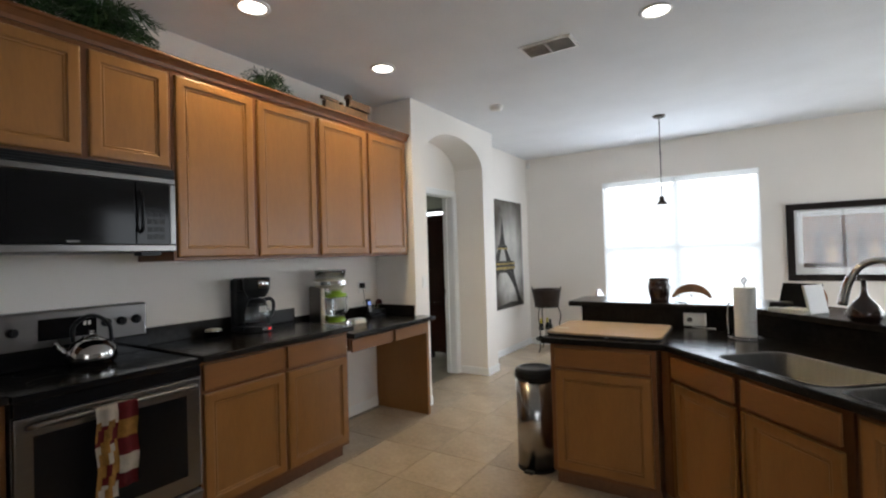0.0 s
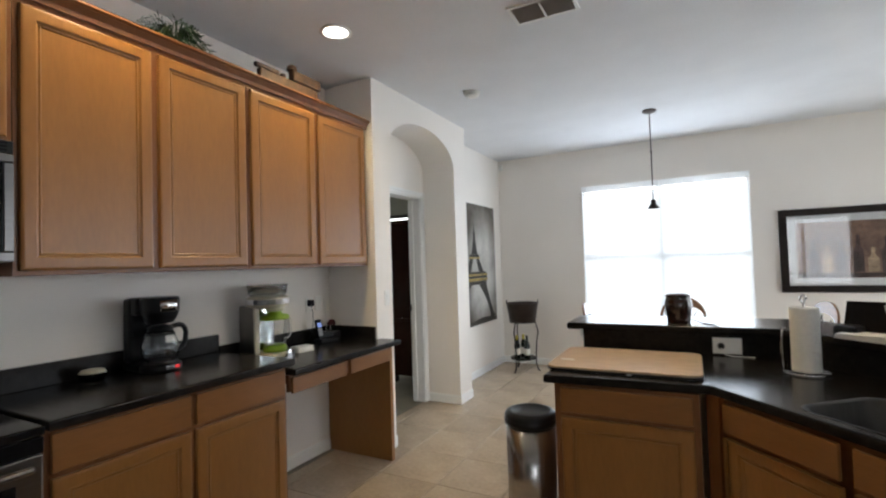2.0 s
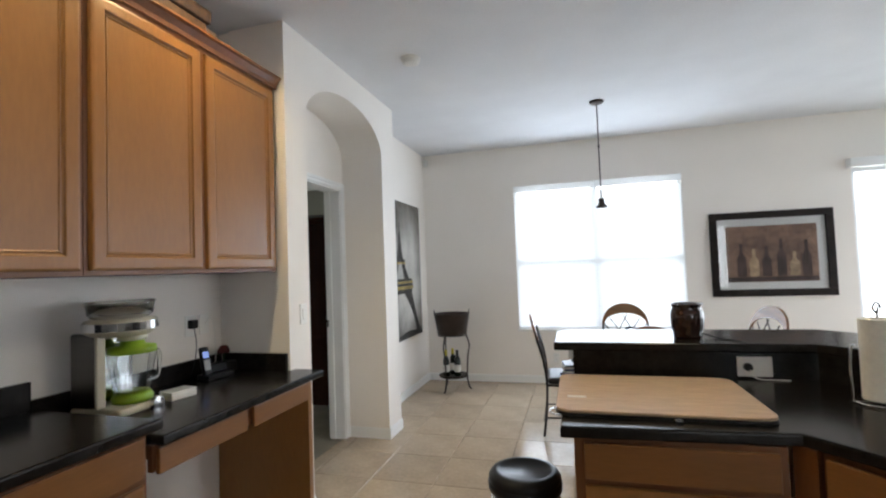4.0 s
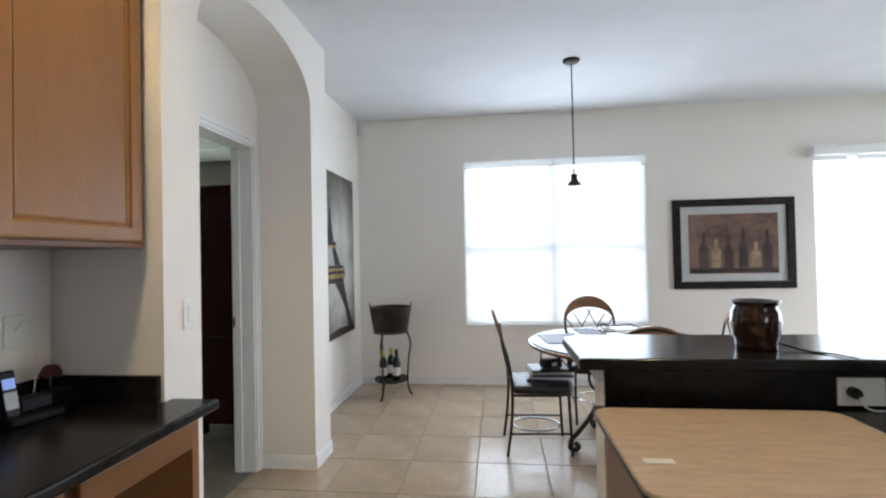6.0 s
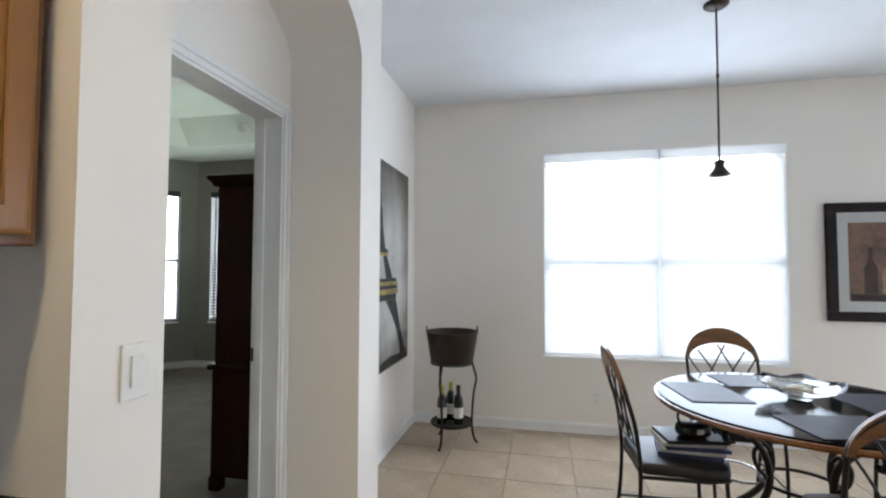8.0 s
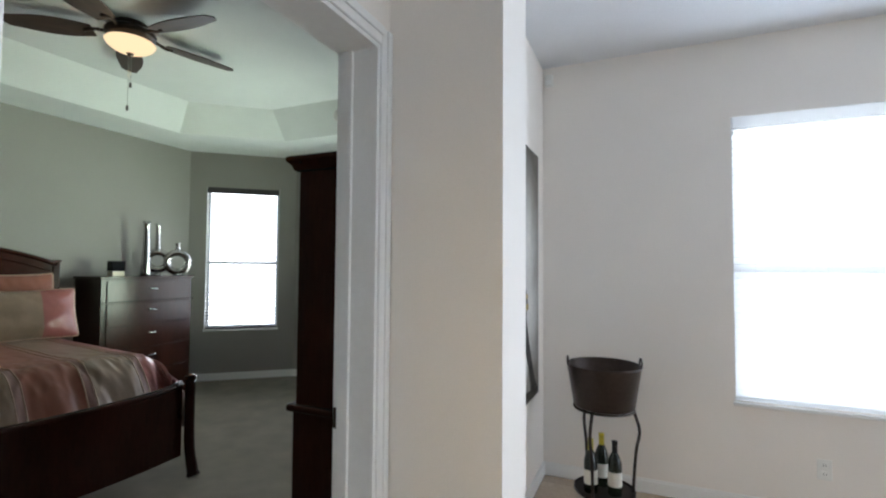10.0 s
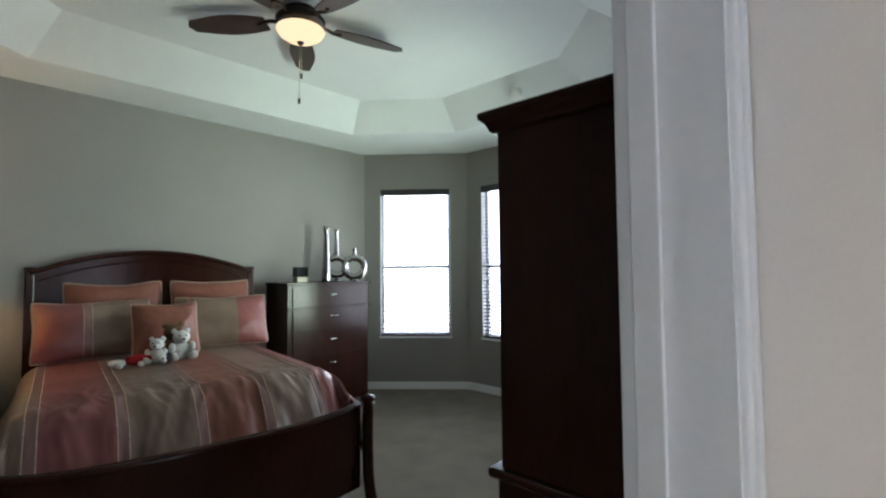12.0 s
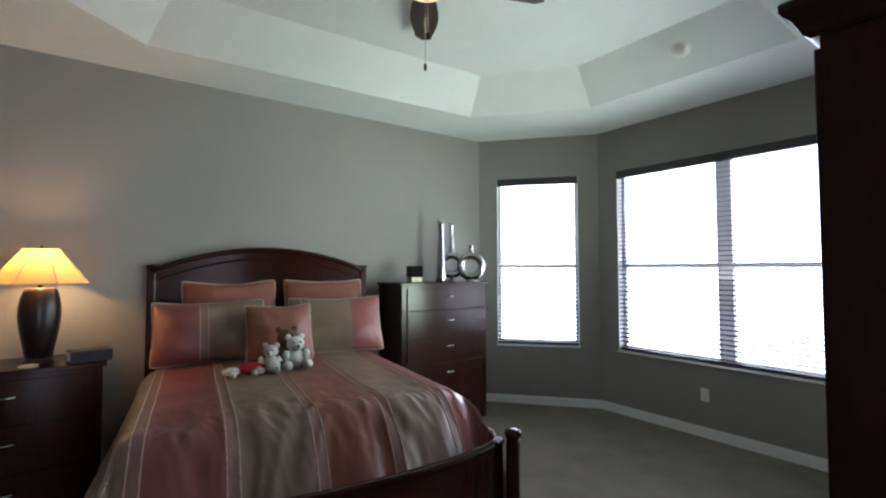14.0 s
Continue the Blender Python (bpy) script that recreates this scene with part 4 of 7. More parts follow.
def cordless_phone():
    t = thing("cordless_phone", -2.0, 4.50, DZ, 78, "black cordless phone in its charging cradle", "phone")
    part("cradle", box(-0.03, 0.13, -0.05, 0.05, 0, 0.026, bevel=0.008), "black_plastic", t)
    part("speaker_block", box(0.02, 0.125, 0.0, 0.048, 0.024, 0.075, bevel=0.010), "black_plastic", t)
    h = part("handset", box(-0.024, 0.024, -0.013, 0.013, 0, 0.155, bevel=0.009), "black_plastic", t)
    h.matrix_local = pose(0.0, 0.0, 0.018, -14, 0, 0)
    part("screen", box(-0.017, 0.017, -0.0145, -0.0125, 0.095, 0.128), "green_screen", h, "lit bluish phone screen")
    part("keypad", box(-0.018, 0.018, -0.0145, -0.0125, 0.03, 0.085), "steel", h)


cordless_phone()
t = thing("power_adapter", XC + 0.001, 4.525, 1.165, 90, "black plug-in adapter on a white wall outlet", "adapter")
part("outlet_plate", box(-0.035, 0.035, -0.006, 0, -0.057, 0.057, bevel=0.003), "white_plastic", t)
part("plug_body", box(-0.022, 0.022, -0.04, -0.006, -0.012, 0.035, bevel=0.005), "black_plastic", t)
part("cord", tube(spline([(0.0, -0.03, -0.01), (0.01, -0.035, -0.10), (0.0, -0.03, -0.20), (-0.03, -0.03, -0.265)], 6), 0.0025, 6), "black_plastic", t)
t = thing("phone_jack", XC + 0.001, 4.625, 1.165, 90, "white phone jack with looping grey cord", "wall jack")
part("jack_plate", box(-0.035, 0.035, -0.006, 0, -0.057, 0.057, bevel=0.003), "white_plastic", t)
part("cord", tube(spline([(0.0, -0.008, 0.0), (0.01, -0.03, 0.035), (0.035, -0.035, 0.01), (0.045, -0.04, -0.12), (0.02, -0.06, -0.21), (-0.02, -0.08, -0.262)], 6), 0.0022, 6), "white_plastic", t)
t = thing("small_box", -1.86, 4.17, DZ, 80, "small white plastic box on the desk", "box")
part("shell", box(-0.062, 0.062, -0.045, 0.045, 0, 0.028, bevel=0.005), "white_plastic", t)
part("lid", box(-0.062, 0.062, -0.045, 0.045, 0.0285, 0.038, bevel=0.004), "white_plastic", t)


def flower():
    t = thing("ornament", -2.06, 4.69, DZ, 0, "small dark box with a red rose ornament", "ornament")
    part("box", box(-0.045, 0.045, -0.06, 0.06, 0, 0.055, bevel=0.006), "black_plastic", t)
    b = bmesh.new()
    for k in range(3):
        for a in range(5):
            p = lathe(((0.0, 0.0), (0.012, 0.004), (0.016, 0.014), (0.010, 0.022), (0.0, 0.024)), 8)
            an = a * 1.256 + k
            merge(b, p, pose(math.cos(an) * (0.016 - k * 0.005), math.sin(an) * (0.016 - k * 0.005), 0.105 + k * 0.010, 0, 24, math.degrees(an)))
    part("bloom", b, "dusky_red", t, "dusky red rose bloom", smooth=True)
    part("stem", tube([(0, 0, 0.055), (0.003, 0, 0.105)], 0.003, 6), "leaf", t)


flower()
t = thing("butter_dish", -2.03, 3.00, CZ, 90, "small glass dish with cream lid", "dish")
part("dish", lathe(((0.0, 0.0), (0.042, 0.0), (0.064, 0.040), (0.061, 0.042), (0.039, 0.006), (0.0, 0.006)), 24, cap=False), "clear_glass", t, smooth=True)
part("contents", lathe(((0.0, 0.0065), (0.036, 0.0065), (0.056, 0.036), (0.045, 0.052), (0.0, 0.058)), 20), "cream_plastic", t, smooth=True)


def rocker_switch(name, m4, label):
    t = new(name)
    t.matrix_world = m4
    tagged(t, label, "switch")
    part("plate", box(-0.036, 0.036, -0.007, 0, -0.06, 0.06, bevel=0.003), "white_plastic", t)
    part("rocker", box(-0.017, 0.017, -0.012, -0.006, -0.034, 0.034, bevel=0.003), "white_plastic", t)


rocker_switch("light_switch", pose(XA + 0.0005, 4.905, 1.19, 0, 0, 90), "white rocker light switch on the arch wall")


def duplex(name, m4, label):
    t = new(name)
    t.matrix_world = m4
    tagged(t, label, "outlet")
    part("plate", box(-0.036, 0.036, -0.006, 0, -0.058, 0.058, bevel=0.003), "white_plastic", t)
    for z in (-0.025, 0.025):
        r = part("receptacle", box(-0.016, 0.016, -0.008, -0.005, z - 0.017, z + 0.017, bevel=0.002), "white_plastic", t)
        for x in (-0.006, 0.006):
            part("slot", box(x - 0.001, x + 0.001, -0.0088, -0.0078, z - 0.005, z + 0.006), "black_plastic", r)


duplex("wall_outlet", pose(-0.364, YN - 0.0005, 0.31), "white duplex outlet low on the dining wall")
duplex("wall_outlet", pose(-4.582, BYN - 0.0005, 0.37), "white duplex outlet on the taupe bedroom wall")

# ---- greenery above the cabinets ----


def greenery(x, y, n, spread, hmax, seed, label):
    rnd = random.Random(seed)
    t = thing("artificial_plant", x, y, UZ1 + 0.021, 0, label, "plant", "greenery on the cabinets")
    part("pot", lathe(((0.0, 0.0), (0.05, 0.0), (0.065, 0.06), (0.0, 0.06)), 16), "wicker", t)
    b = bmesh.new()
    for i in range(n):
        a = rnd.uniform(0, 2 * math.pi)
        r = rnd.uniform(0.4, 1.0)
        L = spread * r
        h = hmax * rnd.uniform(0.35, 1.0)
        dx, dy = math.cos(a) * L * 0.45, math.sin(a) * L
        pts = spline([(0, dy * 0.1, 0.055), (dx * 0.45, dy * 0.45, h), (dx, dy, h * rnd.uniform(0.35, 0.95))], 5)
        for s in range(len(pts) - 1):
            p, q = pts[s], pts[s + 1]
            if s < 3:
                continue
            for sd in (-1, 1):
                d = (q - p).normalized()
                sv = d.cross(Vector((0, 0, 1))).normalized() * sd
                tip = p + sv * rnd.uniform(0.025, 0.05) + d * 0.03 + Vector((0, 0, rnd.uniform(-0.01, 0.02)))
                m1 = p + d * 0.012
                b.faces.new((b.verts.new(p), b.verts.new((p + tip) / 2 + d * 0.008), b.verts.new(tip), b.verts.new((m1 + tip) / 2 - d * 0.006)))
        for s in range(len(pts) - 1):
            p, q = pts[s], pts[s + 1]
            w = Vector((0.004 * (1 - s / len(pts)) + 0.001, 0.004, 0))
            b.faces.new((b.verts.new(p - w), b.verts.new(p + w), b.verts.new(q + w * 0.8), b.verts.new(q - w * 0.8)))
    part("foliage", b, "leaf", t)


greenery(-1.82, 2.30, 170, 0.34, 0.28, 3, "bushy dark green artificial fern on the cabinets")
greenery(-1.82, 1.86, 160, 0.42, 0.28, 4, "long dark green artificial garland on the cabinets")
greenery(-1.82, 3.29, 46, 0.25, 0.19, 5, "small green artificial fern tuft on the cabinets")


def ornament():
    t = thing("wooden_ornament", -1.79, 4.06, UZ1 + 0.021, 90, "weathered brown wooden plaque with carved bumps", "ornament")
    part("plank", box(-0.27, 0.22, -0.02, 0.02, 0, 0.135, bevel=0.006), "wicker", t)
    part("plank", box(-0.02, 0.24, -0.035, 0.015, 0.136, 0.205, bevel=0.010), "wicker", t)
    part("arm", box(-0.30, -0.12, -0.018, 0.012, 0.136, 0.165, bevel=0.008), "wicker", t)
    part("knot", lathe(((0.0, 0.0), (0.035, 0.0), (0.03, 0.03), (0.0, 0.045)), 12), "wicker", t).location = (0.0, 0, 0.206)
    part("knot", lathe(((0.0, 0.0), (0.02, 0.0), (0.02, 0.02), (0.0, 0.03)), 12), "wicker", t).location = (-0.08, 0, 0.136)


ornament()

# ---- island with raised bar ----
IZ, BZ = 0.915, 1.07
UA = -49.0
U = Vector((math.cos(radians(UA)), math.sin(radians(UA))))
V2 = Vector((-U.y, U.x))
P1 = Vector((0.525, 4.02))


def off(p, u, v):
    q = Vector(p) + U * u + V2 * v
    return (q.x, q.y)


def rounded(cx, cy, hu, hv, r, n=6):
    """A round-cornered rectangle along the slanting counter."""
    out = []
    for k, (su, sv) in enumerate(((1, 1), (-1, 1), (-1, -1), (1, -1))):
        for i in range(n + 1):
            a = math.pi / 2 * (k + i / n)
            out.append(off((cx, cy), su * (hu - r) + r * math.cos(a), sv * (hv - r) + r * math.sin(a)))
    return out


SINK = ((1.088, 3.727), off((1.088, 3.727), 0.60, 0))
holes = [rounded(*c, 0.275, 0.18, 0.07) for c in SINK]
counter("island_countertop", [(-0.155, 3.975), (P1.x, P1.y), off(P1, 1.9, 0), off(P1, 1.9, 0.68), (0.855, 4.708), (-0.155, 4.708)], IZ,
        "dark speckled laminate island countertop with a sink", holes=holes)


def sink():
    t = thing("sink", SINK[0][0], SINK[0][1], 0, 0, "stainless double-bowl sink set in the island", "sink")
    for c, dp in ((SINK[0], 0.20), (SINK[1], 0.16)):
        b = bmesh.new()
        rings = []
        for hu, hv, r, z in ((0.285, 0.19, 0.075, IZ + 0.002), (0.279, 0.184, 0.072, IZ + 0.003), (0.268, 0.173, 0.066, IZ - 0.004), (0.258, 0.163, 0.06, IZ - dp + 0.02), (0.22, 0.13, 0.05, IZ - dp), (0.03, 0.03, 0.029, IZ - dp - 0.006)):
            rings.append([b.verts.new((x - SINK[0][0], y - SINK[0][1], z)) for x, y in rounded(*c, hu, hv, r)])
        for a, d in zip(rings, rings[1:]):
            n = len(a)
            for i in range(n):
                b.faces.new((a[i], a[(i + 1) % n], d[(i + 1) % n], d[i]))
        b.faces.new(rings[-1])
        bw = part("bowl", b, "sink_steel", t, smooth=True)
        q = Vector(c) - Vector(SINK[0])
        part("drain", lathe(((0.0, 0.002), (0.03, 0.004), (0.038, 0.0), (0.0, -0.002)), 20), "chrome", bw).location = (q.x, q.y, IZ - dp)


sink()


def island_unit(name, m4, w, fronts, label, depth=0.60):
    t = new(name)
    t.matrix_world = m4
    tagged(t, label, "cabinet", "island base cabinets")
    part("body", box(0, w, 0, depth, 0.10, IZ - 0.039, bevel=0.0015), "maple_frame", t)
    part("toe_kick", box(0.0, w, 0.07, depth, 0, 0.10), "toe_kick", t, "dark recessed toe kick")
    for a, c in fronts:
        slab_front("drawer_front", a, c, 0.745, IZ - 0.055, t)
        panel_door("door", a, c, 0.125, 0.725, t)
    return t


island_unit("island_cabinet", pose(-0.115, 4.015, 0), 0.60, ((0.03, 0.575),), "honey maple island cabinet with drawer and door", depth=0.685)
t = thing("island_cabinet", P1.x, P1.y, 0, UA, "slanting maple sink cabinet with false drawer fronts", "cabinet", "island base cabinets")
part("face_frame", box(0.03, 0.99, 0.035, 0.050, 0.10, IZ - 0.039), "maple_frame", t)
part("bottom", box(0.03, 0.99, 0.051, 0.50, 0.10, 0.118), "maple_frame", t)
part("filler", box(-0.035, 0.0295, 0.006, 0.10, 0.10, IZ - 0.039), "maple_frame", t)
part("toe_kick", box(0.03, 0.99, 0.10, 0.30, 0, 0.10), "toe_kick", t, "dark recessed toe kick")
for a, c in ((0.05, 0.49), (0.53, 0.97)):
    slab_front("drawer_front", a, c, 0.745, IZ - 0.055, t, y=0.035 - FT).location = (0, 0, 0)
    panel_door("door", a, c, 0.125, 0.725, t, y=0.035 - FT)
t = thing("island_cabinet", off(P1, 1.0, 0.035)[0], off(P1, 1.0, 0.035)[1], 0, UA, "slanting maple cabinet at the island end", "cabinet", "island base cabinets")
part("face_frame", box(0.0, 0.86, 0.0, 0.015, 0.10, IZ - 0.039), "maple_frame", t)
part("end_panel", box(0.842, 0.86, 0.016, 0.60, 0.10, IZ - 0.039), "maple_frame", t)
part("toe_kick", box(0.0, 0.86, 0.07, 0.60, 0, 0.10), "toe_kick", t)
panel_door("door", 0.02, 0.42, 0.125, 0.86, t)
panel_door("door", 0.44, 0.84, 0.125, 0.86, t)

# half wall, black riser and bar top
hw = [(-0.115, 4.732), (0.868, 4.732), off((0.868, 4.732), 1.75, 0), off((0.868, 4.732), 1.75, 0.14), (0.93, 4.872), (-0.115, 4.872)]
structure("wall_half", prism(hw, 0, BZ - 0.04), "wall_paint", "cream painted half wall carrying the bar", "wall")
rs = [(-0.115, 4.710), (0.858, 4.710), off((0.858, 4.710), 1.74, 0), off((0.868, 4.731), 1.74, 0), (0.868, 4.731), (-0.115, 4.731)]
tagged(link("bar_riser", prism(rs, IZ - 0.03, BZ - 0.041), "laminate"), "dark laminate riser between counter and bar", "backsplash")
counter("bar_counter", [(-0.20, 4.665), (0.838, 4.665), off((0.838, 4.665), 1.8, 0), off((0.838, 4.665), 1.8, 0.46), (1.03, 5.115), (-0.135, 5.115), (-0.20, 5.05)], BZ,
        "raised dark laminate bar top with clipped corner")
structure("trim_bar", box(-0.135, -0.116, 4.715, 4.885, BZ - 0.085, BZ - 0.040, bevel=0.005), "trim_paint", "white moulding under the bar end", "trim")


def plate_h(name, x, label):
    t = thing(name, x, 4.709, 0.967, 0, label, "outlet")
    part("plate", box(-0.066, 0.066, -0.007, 0, -0.042, 0.042, bevel=0.003), "white_plastic", t)
    for dx in (-0.028, 0.028):
        part("receptacle", box(dx - 0.02, dx + 0.02, -0.009, -0.006, -0.017, 0.017, bevel=0.002), "white_plastic", t)
    part("plug", lathe(((0.0, 0.03), (0.010, 0.03), (0.016, 0.02), (0.017, 0.0), (0.0, 0.0)), 16), "black_plastic", t).matrix_local = pose(-0.028, -0.009, 0, 90, 0, 0)
    part("cord", tube(spline([(-0.028, -0.035, 0), (-0.02, -0.045, -0.03), (0.01, -0.04, -0.045), (0.06, -0.03, -0.048), (0.12, -0.03, -0.049)], 5), 0.0025, 6), "white_plastic", t)


plate_h("wall_outlet", 0.625, "white outlet plate with a plug in the riser")


def cutting_board():
    t = thing("cutting_board", 0.165, 4.35, IZ, 0, "large tan rounded cutting board on the island", "cutting board")
    pts = []
    for k, (sx, sy) in enumerate(((1, 1), (-1, 1), (-1, -1), (1, -1))):
        for i in range(7):
            a = math.pi / 2 * (k + i / 6)
            pts.append((sx * 0.285 + 0.055 * math.cos(a), sy * 0.215 + 0.055 * math.sin(a)))
    b = bmesh.new()
    part("core", prism(pts, 0.0, 0.010, bevel=0.003), "black_plastic", t, "dark rubber underside")
    part("face", prism([(x * 0.995, y * 0.995) for x, y in pts], 0.0104, 0.022, bevel=0.004), "board", t)
    part("tag", box(-0.30, -0.235, -0.115, -0.09, 0.0224, 0.0234), "label_paper", t, "torn white paper tag")
    part("hook", tube([(0.045 + 0.012 * math.cos(a), -0.278 + 0.010 * math.sin(a), 0.006) for a in np.linspace(0, 5.6, 12)], 0.003, 6), "chrome", t)


cutting_board()


def glazed_pot():
    t = thing("wax_warmer", 0.40, 4.83, BZ, 0, "glossy brown ceramic warmer pot on the bar", "pot")
    part("pot", lathe(((0.0, 0.0), (0.058, 0.0), (0.062, 0.012), (0.060, 0.02), (0.068, 0.05), (0.073, 0.095), (0.070, 0.125), (0.061, 0.142), (0.068, 0.153), (0.071, 0.160), (0.064, 0.160), (0.056, 0.146), (0.0, 0.14)), 32), "brown_glaze", t, smooth=True)
    part("cord", tube(spline([(0.06, 0.0, 0.02), (0.12, -0.05, 0.004), (0.17, -0.10, 0.004), (0.19, -0.17, 0.004)], 6), 0.003, 6), "black_plastic", t)


glazed_pot()


def paper_towel():
    t = thing("paper_towel_holder", 0.905, 4.385, IZ, 0, "paper towel roll on a chrome wire stand", "paper towels")
    part("base", tube([(0.085 * math.cos(a), 0.085 * math.sin(a), 0.006) for a in np.linspace(0, 2 * math.pi, 33)[:-1]], 0.004, 8, closed=True), "chrome", t, smooth=True)
    part("cross_wire", tube([(-0.085, 0, 0.005), (0.085, 0, 0.005)], 0.003, 6), "chrome", t)
    part("post", tube(spline([(0, 0, 0.005), (0, 0, 0.30), (0.012, 0, 0.325), (0, 0, 0.345), (-0.012, 0, 0.325), (0, 0, 0.305)], 5), 0.004, 8), "chrome", t, smooth=True)
    part("tension_arm", tube(spline([(-0.085, 0, 0.006), (-0.088, 0, 0.12), (-0.082, 0, 0.19), (-0.07, 0.0, 0.20)], 5), 0.004, 8), "chrome", t, smooth=True)
    part("roll", lathe(((0.020, 0.012), (0.052, 0.012), (0.054, 0.016), (0.054, 0.286), (0.052, 0.29), (0.020, 0.29), (0.020, 0.012)), 32, cap=False), "paper", t, smooth=False)
    part("sheet_edge", box(0.012, 0.045, -0.0555, -0.0505, 0.10, 0.104), "label_paper", t)


paper_towel()


def faucet():
    fx, fy = off((1.075, 3.715), 0.29, 0.235)
    t = thing("faucet", fx, fy, IZ, 250, "tall chrome gooseneck kitchen faucet", "faucet")
    part("base", lathe(((0.0, 0.0), (0.028, 0.0), (0.026, 0.012), (0.016, 0.03), (0.0, 0.03)), 20), "chrome", t, smooth=True)
    part("spout", tube(spline([(0, 0, 0.02), (0, 0, 0.22), (0, -0.01, 0.36), (0, -0.07, 0.445), (0, -0.14, 0.44), (0, -0.19, 0.37), (0, -0.215, 0.27)], 7), [0.014] * 34 + [0.017] * 9, 14), "chrome", t, smooth=True)
    part("lever", tube(spline([(0.03, 0, 0.02), (0.05, 0.0, 0.07), (0.10, 0.0, 0.11)], 5), 0.007, 8), "chrome", t, smooth=True)


faucet()
t = thing("decanter", 1.375, 4.13, BZ, 0, "dark brown glazed bottle with slender neck", "bottle")
part("bottle", lathe(((0.0, 0.0), (0.052, 0.0), (0.066, 0.02), (0.066, 0.05), (0.045, 0.085), (0.018, 0.115), (0.011, 0.15), (0.011, 0.19), (0.015, 0.195), (0.0, 0.197)), 28), "brown_glaze", t, smooth=True)


def letter_stand():
    t = thing("tablet_stand", 1.14, 4.44, BZ, -40, "black tablet stand with papers and white panel", "tablet")
    s = part("screen", box(-0.10, 0.10, -0.006, 0.006, 0.0, 0.14, bevel=0.004), "black_gloss", t)
    s.matrix_local = pose(-0.01, 0.03, 0.02, -22, 0, 8)
    f = part("foot", box(-0.12, -0.03, -0.05, 0.06, 0.0, 0.05, bevel=0.015), "black_plastic", t)
    w = part("back_panel", box(-0.006, 0.006, -0.07, 0.07, 0.0, 0.155, bevel=0.003), "white_plastic", t)
    w.matrix_local = pose(0.12, 0.0, 0.0, 0, -12, 0)
    for k in range(4):
        p = part("sheet", box(-0.09, 0.11, -0.075, 0.05, 0.0006 + k * 0.006, 0.0055 + k * 0.006), "paper", t)
        p.matrix_local = pose(0.01, -0.03, 0, 0, 0, -6 + 4 * k)


letter_stand()


def trash_can():
    t = thing("trash_can", -0.305, 4.225, 0, 0, "brushed steel trash can with black lid", "trash can")
    part("body", lathe(((0.0, 0.012), (0.128, 0.012), (0.128, 0.60), (0.0, 0.60)), 40), "bright_steel", t, smooth=False)
    for p in t.children[0].data.polygons:
        p.use_smooth = len(p.vertices) == 4
    part("base_ring", lathe(((0.0, 0.0), (0.131, 0.0), (0.132, 0.012), (0.129, 0.020), (0.0, 0.020)), 40), "black_plastic", t, smooth=True)
    part("rim", lathe(((0.1285, 0.598), (0.136, 0.60), (0.138, 0.625), (0.130, 0.635), (0.0, 0.636)), 40, cap=False), "black_plastic", t, smooth=True)
    part("lid", lathe(((0.134, 0.63), (0.134, 0.648), (0.120, 0.664), (0.098, 0.668), (0.092, 0.661), (0.0, 0.664)), 40, cap=False), "black_plastic", t, smooth=True)
    part("pedal", box(-0.03, 0.03, -0.165, -0.12, 0.008, 0.022, bevel=0.005), "black_plastic", t)


trash_can()

# ---- ceiling fittings ----


def downlight(x, y):
    t = thing("recessed_light", x, y, CEIL, 0, "lit recessed ceiling light with white trim", "ceiling light", "recessed lights")
    part("trim_ring", lathe(((0.098, 0.0), (0.100, -0.006), (0.080, -0.010), (0.074, -0.002), (0.074, 0.0)), 32, cap=False), "trim_paint", t, smooth=True)
    part("lens", lathe(((0.0, -0.003), (0.075, -0.003)), 32, cap=False), "downlight_glow", t, "glowing frosted lens")
    li = bpy.data.lights.new("downlight", 'SPOT')
    li.energy, li.spot_size, li.spot_blend, li.shadow_soft_size, li.color = 60, radians(150), 0.6, 0.07, (1.0, 0.76, 0.40)
    ob = new("downlight", li)
    ob.matrix_world = pose(x, y, CEIL - 0.02)


for p in ((-1.46, 2.94), (-1.43, 4.08), (0.50, 4.40)):
    downlight(*p)

t = thing("ceiling_vent", -0.225, 4.49, CEIL, 0, "white louvred ceiling air vent", "vent")
b = box(-0.19, 0.19, -0.11, -0.09, -0.010, -0.0005)
box(-0.19, 0.19, 0.09, 0.11, -0.010, -0.0005, bm=b)
box(-0.19, -0.17, -0.09, 0.09, -0.010, -0.0005, bm=b)
box(0.17, 0.19, -0.09, 0.09, -0.010, -0.0005, bm=b)
part("frame", b, "trim_paint", t)
part("backing", box(-0.17, 0.17, -0.09, 0.09, -0.002, -0.0008), "toe_kick", t)
for k in range(9):
    part("slat", box(-0.169, 0.169, -0.009, 0.009, -0.001, 0.001), "trim_paint", t).matrix_local = pose(0, -0.08 + k * 0.02, -0.010, 35, 0, 0)
part("divider", box(-0.006, 0.006, -0.09, 0.09, -0.016, -0.012), "trim_paint", t)

t = thing("smoke_detector", -1.14, 5.50, CEIL, 0, "white round smoke detector on the kitchen ceiling", "smoke detector")
part("base", lathe(((0.0, 0.0), (0.07, 0.0), (0.07, -0.012), (0.0, -0.012)), 28), "white_plastic", t)
part("cover", lathe(((0.062, -0.0125), (0.058, -0.034), (0.03, -0.040), (0.0, -0.040)), 28, cap=False), "white_plastic", t, smooth=True)

